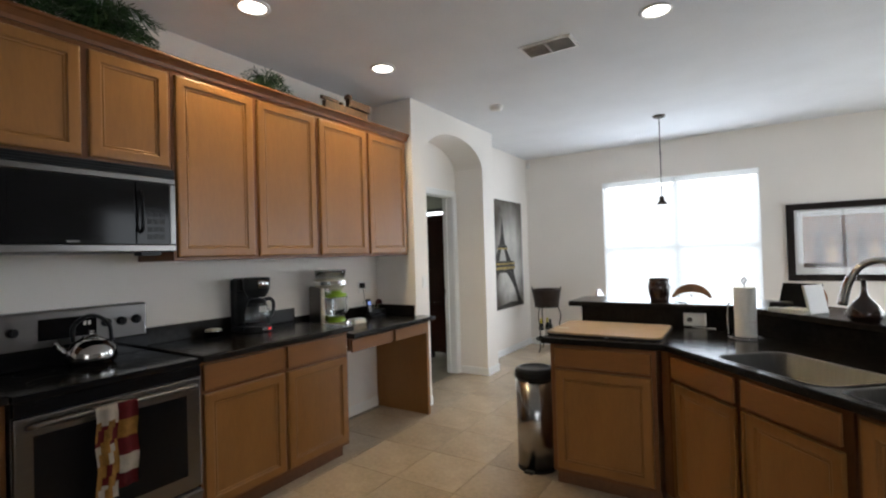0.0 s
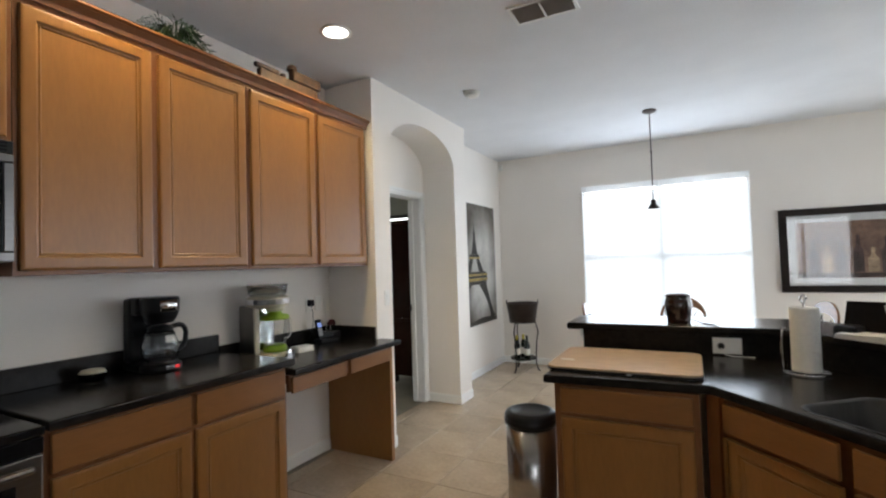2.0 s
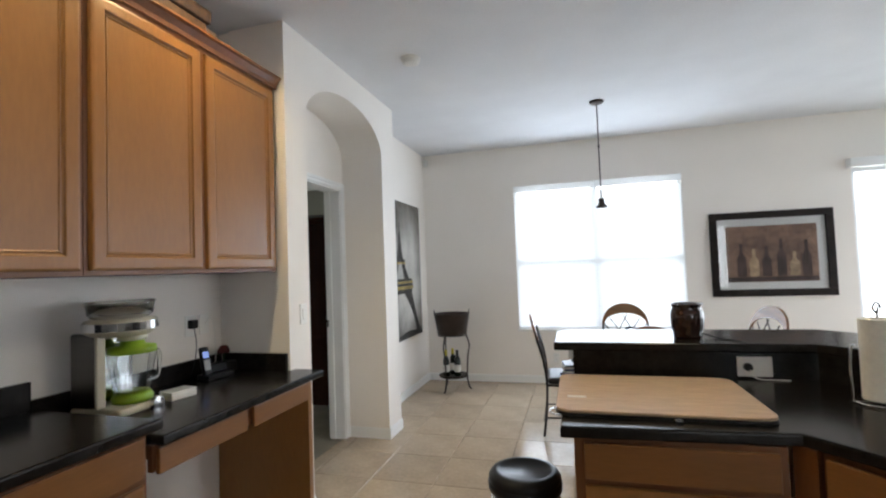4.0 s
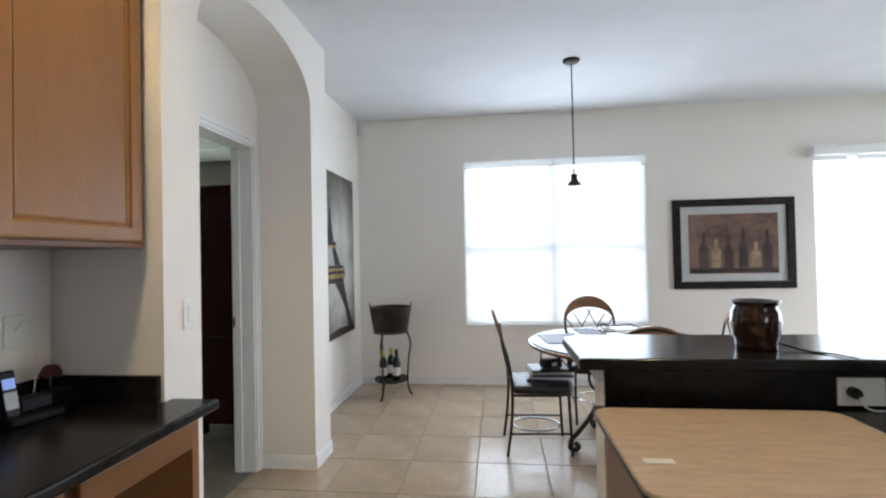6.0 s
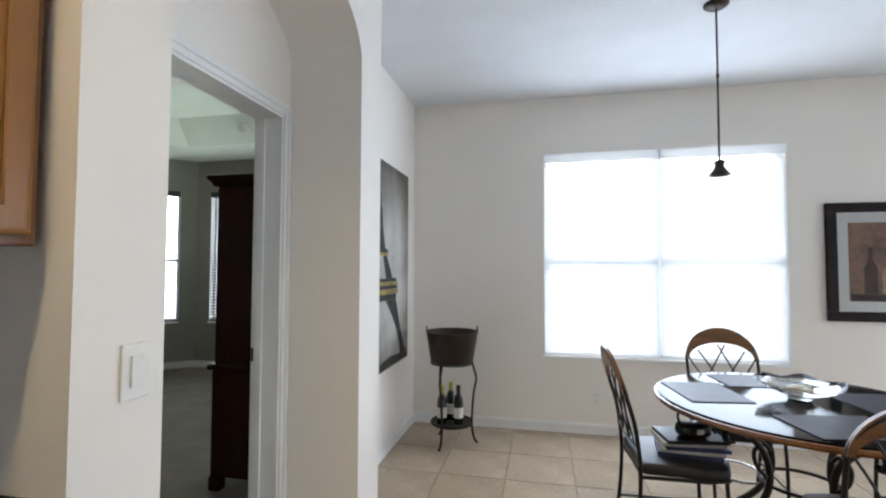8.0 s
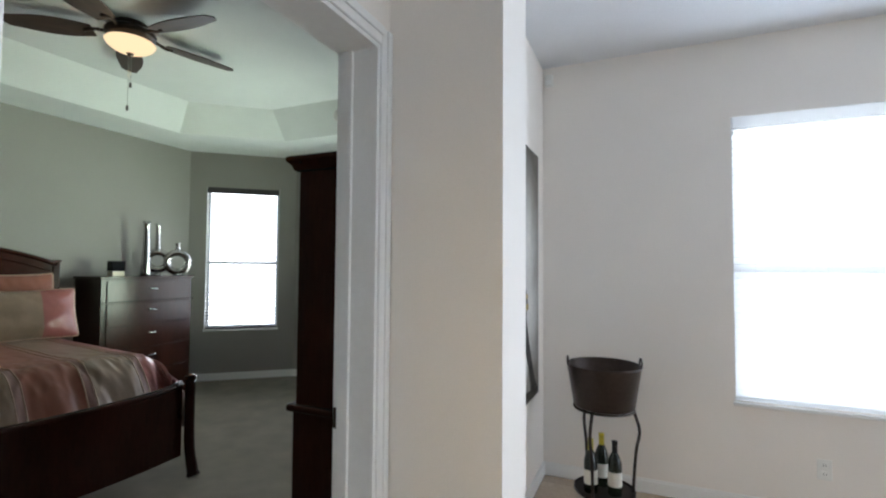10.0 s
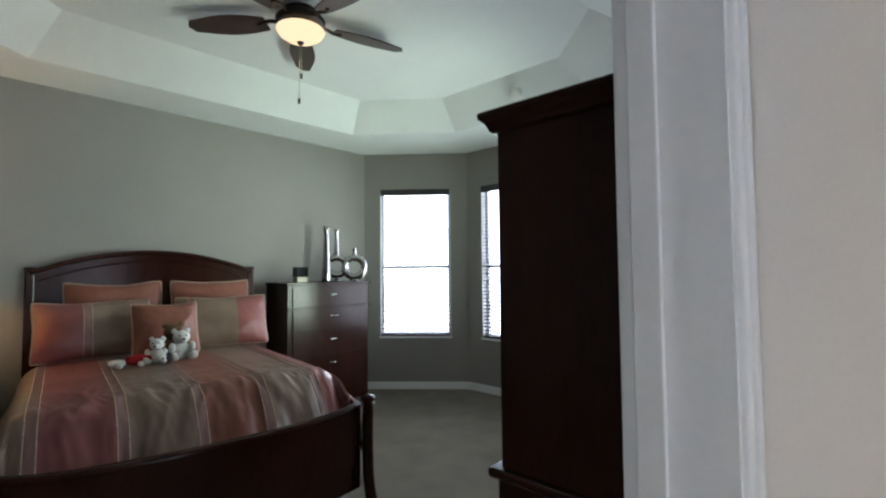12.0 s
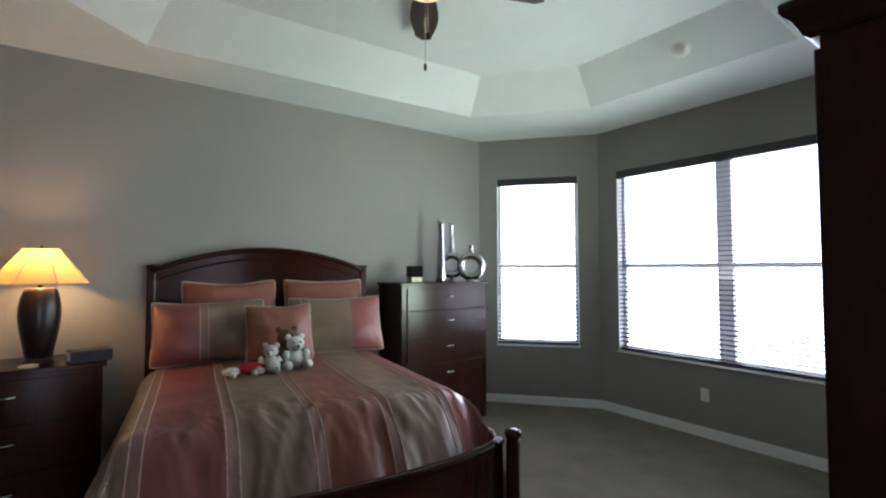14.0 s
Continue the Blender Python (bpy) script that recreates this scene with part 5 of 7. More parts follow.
t = thing("pendant_light", 0.165, 6.93, CEIL, 0, "bronze pendant rod with small bell shade", "pendant light")
part("canopy", lathe(((0.0, 0.0), (0.066, 0.0), (0.066, -0.010), (0.05, -0.022), (0.012, -0.030), (0.0, -0.030)), 28), "bronze", t, smooth=True)
part("rod", tube([(0, 0, -0.03), (0, 0, -0.90)], 0.0055, 8), "bronze", t)
part("coupler", lathe(((0.0, -0.40), (0.009, -0.405), (0.009, -0.43), (0.0, -0.435)), 10), "bronze", t)
part("shade", lathe(((0.0, -0.90), (0.020, -0.90), (0.028, -0.912), (0.022, -0.925), (0.027, -0.945), (0.050, -0.975), (0.056, -0.985), (0.052, -0.985), (0.025, -0.95), (0.0, -0.94)), 28, cap=False), "bronze", t, smooth=True)

t = thing("motion_sensor", -1.93, YN - 0.001, 2.815, 0, "small white motion sensor in the room corner", "sensor")
part("shell", box(-0.03, 0.03, -0.04, 0, -0.045, 0.045, bevel=0.012), "white_plastic", t)
part("lens", box(-0.02, 0.02, -0.043, -0.038, -0.03, 0.0, bevel=0.002), "trim_paint", t)

# ---- dining table and chairs ----
TX, TY, TZ, TR = 0.42, 6.70, 0.76, 0.655


def dining_table():
    t = thing("dining_table", TX, TY, 0, 20, "round glass-topped wooden dining table on scrolled iron", "table")
    part("tabletop", lathe(((0.0, TZ - 0.04), (TR - 0.03, TZ - 0.04), (TR - 0.008, TZ - 0.034), (TR, TZ - 0.022), (TR - 0.004, TZ - 0.010), (TR - 0.015, TZ - 0.008), (0.0, TZ - 0.008)), 72), "table_wood", t, smooth=False)
    part("glass_top", lathe(((0.0, TZ - 0.0075), (TR - 0.02, TZ - 0.0075), (TR - 0.018, TZ - 0.003), (TR - 0.022, TZ), (0.0, TZ)), 72), "black_gloss", t, "dark reflective glass top")
    part("ring", tube([(0.17 * math.cos(a), 0.17 * math.sin(a), 0.36) for a in np.linspace(0, 2 * math.pi, 33)[:-1]], 0.009, 8, closed=True), "iron", t, smooth=True)
    part("top_plate", lathe(((0.0, TZ - 0.055), (0.30, TZ - 0.055), (0.30, TZ - 0.041), (0.0, TZ - 0.041)), 40), "iron", t)
    for k in range(4):
        a = math.pi / 2 * k
        prof = [(0.37, 0.06), (0.345, 0.035), (0.37, 0.014), (0.41, 0.03), (0.40, 0.085), (0.34, 0.14), (0.26, 0.22), (0.185, 0.33), (0.17, 0.42), (0.20, 0.52), (0.29, 0.62), (0.36, 0.655), (0.40, 0.63), (0.395, 0.59), (0.36, 0.585)]
        b = tube(spline([(r * math.cos(a), r * math.sin(a), z) for r, z in prof], 5), 0.017, 8)
        tube(spline([(r * math.cos(a), r * math.sin(a), z) for r, z in ((0.185, 0.40), (0.24, 0.46), (0.25, 0.53), (0.20, 0.56), (0.165, 0.53))], 5), 0.010, 8, bm=b)
        tube([(0.29 * math.cos(a), 0.29 * math.sin(a), 0.62), (0.27 * math.cos(a), 0.27 * math.sin(a), TZ - 0.056)], 0.012, 8, bm=b)
        part("leg", b, "iron", t, smooth=True)


dining_table()


def build_chair():
    """Faces local +y; the backrest stands at y = -0.2."""
    t = thing("dining_chair", 0, 0, 0, 0, "iron dining chair with wooden arched crest rail", "chair", "chairs round the table")
    W = 0.215
    b = prism([(-0.20, -0.19), (0.20, -0.19), (0.225, 0.10), (0.20, 0.20), (0.10, 0.235), (-0.10, 0.235), (-0.20, 0.20), (-0.225, 0.10)], 0.43, 0.485, bevel=0.02, seg=3)
    part("seat", b, "seat_vinyl", t, "padded dark vinyl seat", smooth=True)
    part("seat_frame", tube([(0.205 * sx, sy, 0.425) for sx, sy in ((-1, -0.19), (1, -0.19), (1.05, 0.10), (0.9, 0.20), (0.4, 0.23), (-0.4, 0.23), (-0.9, 0.20), (-1.05, 0.10))], 0.009, 6, closed=True), "iron", t)
    arch = []
    for i in range(25):
        a = math.pi * i / 24
        arch.append((W * math.cos(a), -0.262 - 0.06 * math.sin(a), 0.80 + 0.185 * math.sin(a)))
    for s in (-1, 1):
        part("leg", tube(spline([(s * 0.19, -0.24, 0.0), (s * 0.20, -0.21, 0.22), (s * 0.205, -0.20, 0.45), (s * 0.212, -0.222, 0.65), (s * W, -0.262, 0.80)], 6), 0.010, 8), "iron", t, smooth=True)
        part("leg", tube(spline([(s * 0.185, 0.205, 0.0), (s * 0.19, 0.195, 0.22), (s * 0.185, 0.185, 0.43)], 6), 0.010, 8), "iron", t, smooth=True)
    part("back_frame", tube(arch, 0.009, 8), "iron", t, smooth=True)
    # wooden crest: a crescent board inside the arch
    b = bmesh.new()
    fr, bk = [], []
    n = 24
    for i in range(n + 1):
        a = math.pi * i / n
        o = Vector((W * 1.03 * math.cos(a), -0.262 - 0.06 * math.sin(a), 0.80 + 0.205 * math.sin(a)))
        q = Vector((W * 0.93 * math.cos(a), -0.262 - 0.03 * math.sin(a), 0.80 + 0.105 * math.sin(a) ** 1.0))
        fr.append((b.verts.new(o + Vector((0, 0.011, 0))), b.verts.new(q + Vector((0, 0.011, 0)))))
        bk.append((b.verts.new(o - Vector((0, 0.011, 0))), b.verts.new(q - Vector((0, 0.011, 0)))))
    for i in range(n):
        b.faces.new((fr[i][0], fr[i + 1][0], fr[i + 1][1], fr[i][1]))
        b.faces.new((bk[i][0], bk[i][1], bk[i + 1][1], bk[i + 1][0]))
        b.faces.new((fr[i][0], bk[i][0], bk[i + 1][0], fr[i + 1][0]))
        b.faces.new((fr[i][1], fr[i + 1][1], bk[i + 1][1], bk[i][1]))
    part("crest_rail", b, "chair_wood", t, "curved brown wooden crest rail")
    part("lower_rail", tube([(-0.208, -0.212, 0.56), (0, -0.222, 0.56), (0.208, -0.212, 0.56)], 0.007, 6), "iron", t)
    for s in (-1, 1):
        for k in range(3):
            x0, x1 = s * (-0.19 + 0.13 * k), s * (0.02 + 0.12 * k)
            x1 = max(-0.205, min(0.205, x1))
            zt = 0.80 + 0.095 * max(0.0, 1 - (x1 / W) ** 2)
            part("lattice_bar", tube(spline([(x0, -0.218, 0.56), ((x0 + x1) / 2, -0.244 - s * 0.004, 0.70), (x1, -0.27 - s * 0.006, zt)], 4), 0.005, 6), "iron", t)
    part("stretcher_ring", tube([(0.14 * math.cos(a), -0.02 + 0.17 * math.sin(a), 0.155) for a in np.linspace(0, 2 * math.pi, 33)[:-1]], 0.008, 8, closed=True), "silver", t, "bright bare-metal stretcher ring", smooth=True)
    for s in (-1, 1):
        part("stretcher", tube([(s * 0.196, -0.222, 0.155), (s * 0.188, 0.198, 0.155)], 0.007, 6), "iron", t)
        part("stretcher", tube([(s * 0.14, -0.02, 0.155), (s * 0.193, -0.02, 0.155)], 0.007, 6), "iron", t)
    return t


chair = build_chair()
chair.matrix_world = pose(-0.175, 6.665, 0, 0, 0, -87)
copy_thing(chair, pose(0.36, 7.30, 0, 0, 0, 178))
copy_thing(chair, pose(1.22, 6.99, 0, 0, 0, 108))
copy_thing(chair, pose(0.41, 6.08, 0, 0, 0, -8))


def seat_clutter():
    t = thing("magazine_stack", -0.10, 6.67, 0.486, 0, "stack of magazines on a chair seat", "magazines")
    for k in range(5):
        p = part("magazine", box(-0.145, 0.145, -0.11, 0.11, 0.0, 0.017, bevel=0.002), ("blue_paper", "paper", "blue_paper", "label_paper", "black_plastic")[k], t)
        p.matrix_local = pose(0.012 * (k % 3), 0.01 * (k % 2), 0.0005 + k * 0.0175, 0, 0, -8 + 4 * k)
    c = thing("camera_bag", -0.08, 6.64, 0.575, 25, "black strapped camera bag on magazines", "bag")
    part("pouch", box(-0.075, 0.075, -0.05, 0.05, 0, 0.065, bevel=0.02), "black_plastic", c, smooth=True)
    part("strap", tube(spline([(-0.07, 0, 0.05), (-0.06, 0.03, 0.10), (0.02, 0.05, 0.105), (0.08, 0.02, 0.06), (0.11, -0.03, 0.012)], 6), 0.007, 6), "black_plastic", c, smooth=True)
    part("buckle", box(-0.02, 0.02, -0.056, -0.048, 0.02, 0.045, bevel=0.003), "white_plastic", c)


seat_clutter()
for k, (x, y, rz) in enumerate(((0.02, 6.78, 8), (0.38, 7.10, 96), (0.78, 6.70, 6), (0.40, 6.30, 100))):
    t = thing("placemat", x, y, TZ + 0.0005, rz, "dark woven placemat on the table", "placemat", "placemats on the table")
    part("mat", box(-0.15, 0.15, -0.20, 0.20, 0, 0.004, bevel=0.0015), "placemat", t)


def glass_bowl():
    t = thing("glass_bowl", TX + 0.02, TY + 0.03, TZ + 0.0008, 0, "clear wavy glass centrepiece bowl", "bowl")
    b = bmesh.new()
    n = 40
    rings = []
    for r, z in ((0.05, 0.004), (0.055, 0.02), (0.09, 0.032), (0.14, 0.05), (0.19, 0.085)):
        rings.append([b.verts.new(((r + 0.20 * max(0, z - 0.03) * math.cos(6 * a)) * math.cos(a), (r + 0.20 * max(0, z - 0.03) * math.cos(6 * a)) * math.sin(a), z + (0.22 * max(0, z - 0.045)) * math.cos(6 * a))) for a in [2 * math.pi * i / n for i in range(n)]])
    for p, q in zip(rings, rings[1:]):
        for i in range(n):
            b.faces.new((p[i], p[(i + 1) % n], q[(i + 1) % n], q[i]))
    b.faces.new(rings[0])
    bmesh.ops.solidify(b, geom=list(b.faces), thickness=0.004)
    part("bowl", b, "clear_glass", t, smooth=True)
    for k in range(6):
        o = part("pebble", lathe(((0.0, 0.0), (0.02, 0.006), (0.024, 0.014), (0.016, 0.024), (0.0, 0.028)), 12), "cream_plastic", t, smooth=True)
        o.location = (0.04 * math.cos(k), 0.04 * math.sin(k), 0.034)


glass_bowl()

# ---- tub stand ----


def tub_stand():
    t = thing("beverage_tub", -1.53, 7.80, 0, 12, "dark metal beverage tub on a wire stand", "tub stand")
    b = lathe(((0.0, 0.655), (0.165, 0.655), (0.172, 0.665), (0.208, 0.885), (0.212, 0.895), (0.208, 0.90), (0.203, 0.892), (0.165, 0.672), (0.0, 0.668)), 36, cap=False)
    part("tub", b, "bronze", t, smooth=True)
    for s in (-1, 1):
        part("handle", tube([(s * 0.205 + 0.0, 0.032 * math.cos(a), 0.905 + 0.032 * math.sin(a)) for a in np.linspace(-0.6, math.pi + 0.6, 16)], 0.005, 8), "iron", t, smooth=True)
    for k in range(3):
        a = math.radians(90 + 120 * k + 30)
        c, s = math.cos(a), math.sin(a)
        part("leg", tube(spline([(0.205 * c, 0.205 * s, 0.008), (0.175 * c, 0.175 * s, 0.06), (0.16 * c, 0.16 * s, 0.18), (0.175 * c, 0.175 * s, 0.40), (0.195 * c, 0.195 * s, 0.52), (0.17 * c, 0.17 * s, 0.62), (0.155 * c, 0.155 * s, 0.656)], 6), 0.009, 8), "iron", t, smooth=True)
    part("shelf", lathe(((0.0, 0.165), (0.165, 0.165), (0.172, 0.172), (0.172, 0.185), (0.165, 0.187), (0.162, 0.176), (0.0, 0.176)), 32, cap=False), "iron", t)
    part("top_ring", tube([(0.168 * math.cos(a), 0.168 * math.sin(a), 0.648) for a in np.linspace(0, 2 * math.pi, 33)[:-1]], 0.007, 6, closed=True), "iron", t)


tub_stand()


def wine(x, y, cap, label):
    t = thing("wine_bottle", x, y, 0.1765, 30, label, "bottle", "bottles on the stand shelf")
    part("bottle", lathe(((0.0, 0.0), (0.036, 0.0), (0.038, 0.008), (0.038, 0.175), (0.030, 0.205), (0.0155, 0.235), (0.014, 0.285), (0.016, 0.288), (0.016, 0.296), (0.0, 0.297)), 24), "bottle_glass", t, smooth=True)
    part("capsule", lathe(((0.0160, 0.232), (0.0155, 0.285), (0.0172, 0.288), (0.0172, 0.298), (0.0, 0.299)), 20, cap=False), cap, t, smooth=True)
    b = lathe(((0.0386, 0.05), (0.0388, 0.05), (0.0388, 0.13), (0.0386, 0.13)), 24, cap=False)
    part("label", b, "label_paper", t, "cream paper label")


wine(-1.60, 7.74, "foil", "dark wine bottle with yellow foil neck")
wine(-1.47, 7.76, "black_plastic", "dark wine bottle with black capsule")
wine(-1.55, 7.86, "foil", "dark wine bottle with gold foil neck")

# ---- pictures ----


def tower_canvas():
    y0, y1, z0, z1 = 6.80, 7.935, 0.655, 2.195
    t = thing("wall_canvas", XE + 0.001, (y0 + y1) / 2, z0, 90, "tall sepia canvas print of a lattice tower", "painting")
    w, h = y1 - y0, z1 - z0
    part("stretcher", box(-w / 2, w / 2, -0.035, 0, 0, h, bevel=0.003), "canvas_edge", t)
    part("print", box(-w / 2 + 0.004, w / 2 - 0.004, -0.0365, -0.0345, 0.004, h - 0.004), "canvas_grey", t)

    def flat(name, poly, m):
        b = bmesh.new()
        f = [b.verts.new((x, -0.0372, z)) for x, z in poly]
        k = [b.verts.new((x, -0.0364, z)) for x, z in poly]
        b.faces.new(f)
        n = len(poly)
        for i in range(n):
            b.faces.new((f[i], f[(i + 1) % n], k[(i + 1) % n], k[i]))
        part(name, b, m, t)

    c = -0.13
    lim = lambda q: max(-w / 2 + 0.006, min(w / 2 - 0.006, q))
    for s in (-1, 1):
        us = [k / 10 for k in range(11)]
        outer = [(lim(c + s * (0.64 - 0.28 * u ** 0.75)), 0.06 + 0.45 * u) for u in us]
        inner = [(lim(c + s * (0.47 - 0.36 * u ** 1.7)), 0.06 + 0.45 * u) for u in us[::-1]]
        flat("tower_leg", [p for k, p in enumerate(outer + inner) if k == 0 or p != (outer + inner)[k - 1]], "canvas_tower")
    flat("tower_deck", [(lim(c - 0.36), 0.511), (c + 0.36, 0.511), (c + 0.37, 0.555), (lim(c - 0.37), 0.555)], "canvas_tower")
    flat("tower_deck", [(lim(c - 0.41), 0.556), (c + 0.41, 0.556), (c + 0.41, 0.592), (lim(c - 0.41), 0.592)], "canvas_gold")
    flat("tower_deck", [(c - 0.39, 0.593), (c + 0.39, 0.593), (c + 0.39, 0.622), (c - 0.39, 0.622)], "canvas_tower")
    flat("tower_deck", [(c - 0.40, 0.623), (c + 0.40, 0.623), (c + 0.40, 0.648), (c - 0.40, 0.648)], "canvas_gold")
    flat("tower_deck", [(c - 0.37, 0.649), (c + 0.37, 0.649), (c + 0.36, 0.675), (c - 0.36, 0.675)], "canvas_tower")
    for s in (-1, 1):
        flat("tower_strut", [(c + s * 0.27, 0.676), (c + s * 0.12, 0.676), (c + s * 0.045, 0.84), (c + s * 0.135, 0.84)], "canvas_tower")
    flat("tower_deck", [(c - 0.17, 0.841), (c + 0.17, 0.841), (c + 0.17, 0.862), (c - 0.17, 0.862)], "canvas_gold")
    flat("tower_deck", [(c - 0.155, 0.863), (c + 0.155, 0.863), (c + 0.15, 0.895), (c - 0.15, 0.895)], "canvas_tower")
    flat("tower_spire", [(c - 0.10, 0.896), (c + 0.10, 0.896), (c + 0.058, 1.0), (c + 0.032, 1.12), (c + 0.024, 1.19), (c + 0.009, 1.20), (c + 0.005, 1.30), (c - 0.005, 1.30), (c - 0.009, 1.20), (c - 0.024, 1.19), (c - 0.032, 1.12), (c - 0.058, 1.0)], "canvas_tower")
    flat("tower_base", [(-w / 2 + 0.01, 0.01), (w / 2 - 0.01, 0.01), (w / 2 - 0.01, 0.05), (0.1, 0.085), (-0.2, 0.055), (-w / 2 + 0.01, 0.045)], "canvas_tower")


tower_canvas()


def framed_print():
    x0, x1, z0, z1 = 1.36, 2.53, 1.005, 1.925
    t = thing("framed_picture", x0, YN - 0.001, z0, 0, "dark framed still-life print behind glass", "picture")
    w, h = x1 - x0, z1 - z0
    f = 0.075
    for a in ((0, w, 0, f), (0, w, h - f, h), (0, f, f, h - f), (w - f, w, f, h - f)):
        part("frame_rail", box(a[0], a[1], -0.032, 0, a[2], a[3], bevel=0.006), "frame_dark", t)
    part("mount", box(f, w - f, -0.010, -0.004, f, h - f), "mat_board", t)
    m = f + 0.08
    art = part("print", box(m, w - m, -0.012, -0.0098, m, h - m), "art_ground", t)

    def flat(poly, mm):
        b = bmesh.new()
        b.faces.new([b.verts.new((x, -0.0126, z)) for x, z in poly])
        part("print_shape", b, mm, art)

    for k, (x, hh, mm) in enumerate(((0.30, 0.36, "art_dark"), (0.42, 0.30, "art_pale"), (0.54, 0.33, "art_dark"), (0.68, 0.40, "art_dark"), (0.80, 0.26, "art_pale"), (0.91, 0.38, "art_dark"))):
        z = m + 0.06
        flat([(x - 0.045, z), (x + 0.045, z), (x + 0.045, z + hh * 0.55), (x + 0.016, z + hh * 0.72), (x + 0.016, z + hh), (x - 0.016, z + hh), (x - 0.016, z + hh * 0.72), (x - 0.045, z + hh * 0.55)], mm)
    flat([(m + 0.005, m + 0.005), (w - m - 0.005, m + 0.005), (w - m - 0.005, m + 0.055), (m + 0.005, m + 0.055)], "art_dark")
    g = part("glazing", box(f, w - f, -0.018, -0.016, f, h - f), "pane_gloss", t)
    g.visible_shadow = False


framed_print()

# ---- bedroom ----
BED = pose(-6.475, 6.665, 0, 0, 0, -8.0)
BL, BH = 2.13, 0.80


def bed_thing(name, x, y, z, rz, label, category, group=""):
    t = new(name)
    t.empty_display_size = 0.1
    t.matrix_world = BED @ pose(x, y, z, 0, 0, rz)
    return tagged(t, label, category, group)


def bed_frame():
    t = bed_thing("bed", 0, 0, 0, 0, "dark cherry bed with arched headboard and low footboard", "bed")
    # headboard
    n = 24
    W = 0.80
    b = bmesh.new()
    cols = []
    for i in range(n + 1):
        u = -1 + 2 * i / n
        z1 = 1.475 + 0.165 * (1 - abs(u) ** 2.0)
        cols.append([b.verts.new((x, u * W, z)) for x, z in ((0.0, 0.30), (0.0, z1), (-0.05, z1), (-0.05, 0.30))])
    for p, q in zip(cols, cols[1:]):
        for k in range(4):
            b.faces.new((p[k], q[k], q[(k + 1) % 4], p[(k + 1) % 4]))
    b.faces.new(cols[0])
    b.faces.new(cols[-1][::-1])
    hb = part("headboard", b, "cherry", t)
    rail = [(0.004, u * W, 1.475 + 0.165 * (1 - u * u) - 0.012) for u in np.linspace(-1, 1, 25)]
    part("top_moulding", tube(rail, 0.02, 8), "cherry", hb, smooth=True)
    rail = [(0.003, u * W * 0.94, 1.40 + 0.155 * (1 - u * u)) for u in np.linspace(-1, 1, 25)]
    part("bead", tube(rail, 0.008, 6), "cherry", hb, smooth=True)
    for s in (-1, 1):
        part("post", box(-0.055, 0.012, *sorted((s * (W - 0.03), s * (W + 0.03))), 0, 1.48, bevel=0.010), "cherry", t)
        part("post_cap", box(-0.060, 0.018, *sorted((s * (W - 0.036), s * (W + 0.036))), 1.4805, 1.505, bevel=0.008), "cherry", t)
    # footboard, slightly bowed
    W2, FX = 0.835, 2.06
    b = bmesh.new()
    cols = []
    for i in range(n + 1):
        u = -1 + 2 * i / n
        x = FX + 0.11 * (1 - u * u)
        z1 = 0.595 + 0.03 * u ** 6
        cols.append([b.verts.new(p) for p in ((x - 0.022, u * W2, 0.13), (x - 0.022, u * W2, z1), (x + 0.022, u * W2, z1), (x + 0.022, u * W2, 0.13))])
    for p, q in zip(cols, cols[1:]):
        for k in range(4):
            b.faces.new((p[k], q[k], q[(k + 1) % 4], p[(k + 1) % 4]))
    b.faces.new(cols[0])
    b.faces.new(cols[-1][::-1])
    fb = part("footboard", b, "cherry", t)
    part("top_moulding", tube([(FX + 0.11 * (1 - u * u), u * W2, 0.595 + 0.03 * u ** 6) for u in np.linspace(-1, 1, 25)], 0.026, 8), "cherry", fb, smooth=True)
    for s in (-1, 1):
        b = tube(spline([(BL + 0.05, s * 0.872, 0.0), (BL + 0.03, s * 0.872, 0.05), (BL - 0.01, s * 0.872, 0.20), (BL - 0.02, s * 0.872, 0.45), (BL - 0.015, s * 0.872, 0.655)], 6), [0.042] * 4 + [0.036] * 5 + [0.034] * 16, 14)
        p = part("foot_post", b, "cherry", t, smooth=True)
        c = lathe(((0.0, 0.0), (0.040, 0.0), (0.044, 0.012), (0.040, 0.026), (0.02, 0.034), (0.0, 0.036)), 20)
        part("finial", c, "cherry", p, smooth=True).location = (BL - 0.015, s * 0.872, 0.655)
        part("side_rail", box(0.012, BL - 0.04, *sorted((s * 0.775, s * 0.805)), 0.22, 0.42, bevel=0.006), "cherry", t)
    part("slat_base", box(0.02, BL - 0.06, -0.76, 0.76, 0.24, 0.30), "dark_pine", t)
    part("box_spring", box(0.03, BL - 0.10, -0.755, 0.755, 0.305, 0.52, bevel=0.03), "sheet", t)
    part("mattress", box(0.03, BL - 0.27, -0.75, 0.75, 0.525, 0.735, bevel=0.07, seg=4), "sheet", t, "pale gold sheeted mattress")


bed_frame()


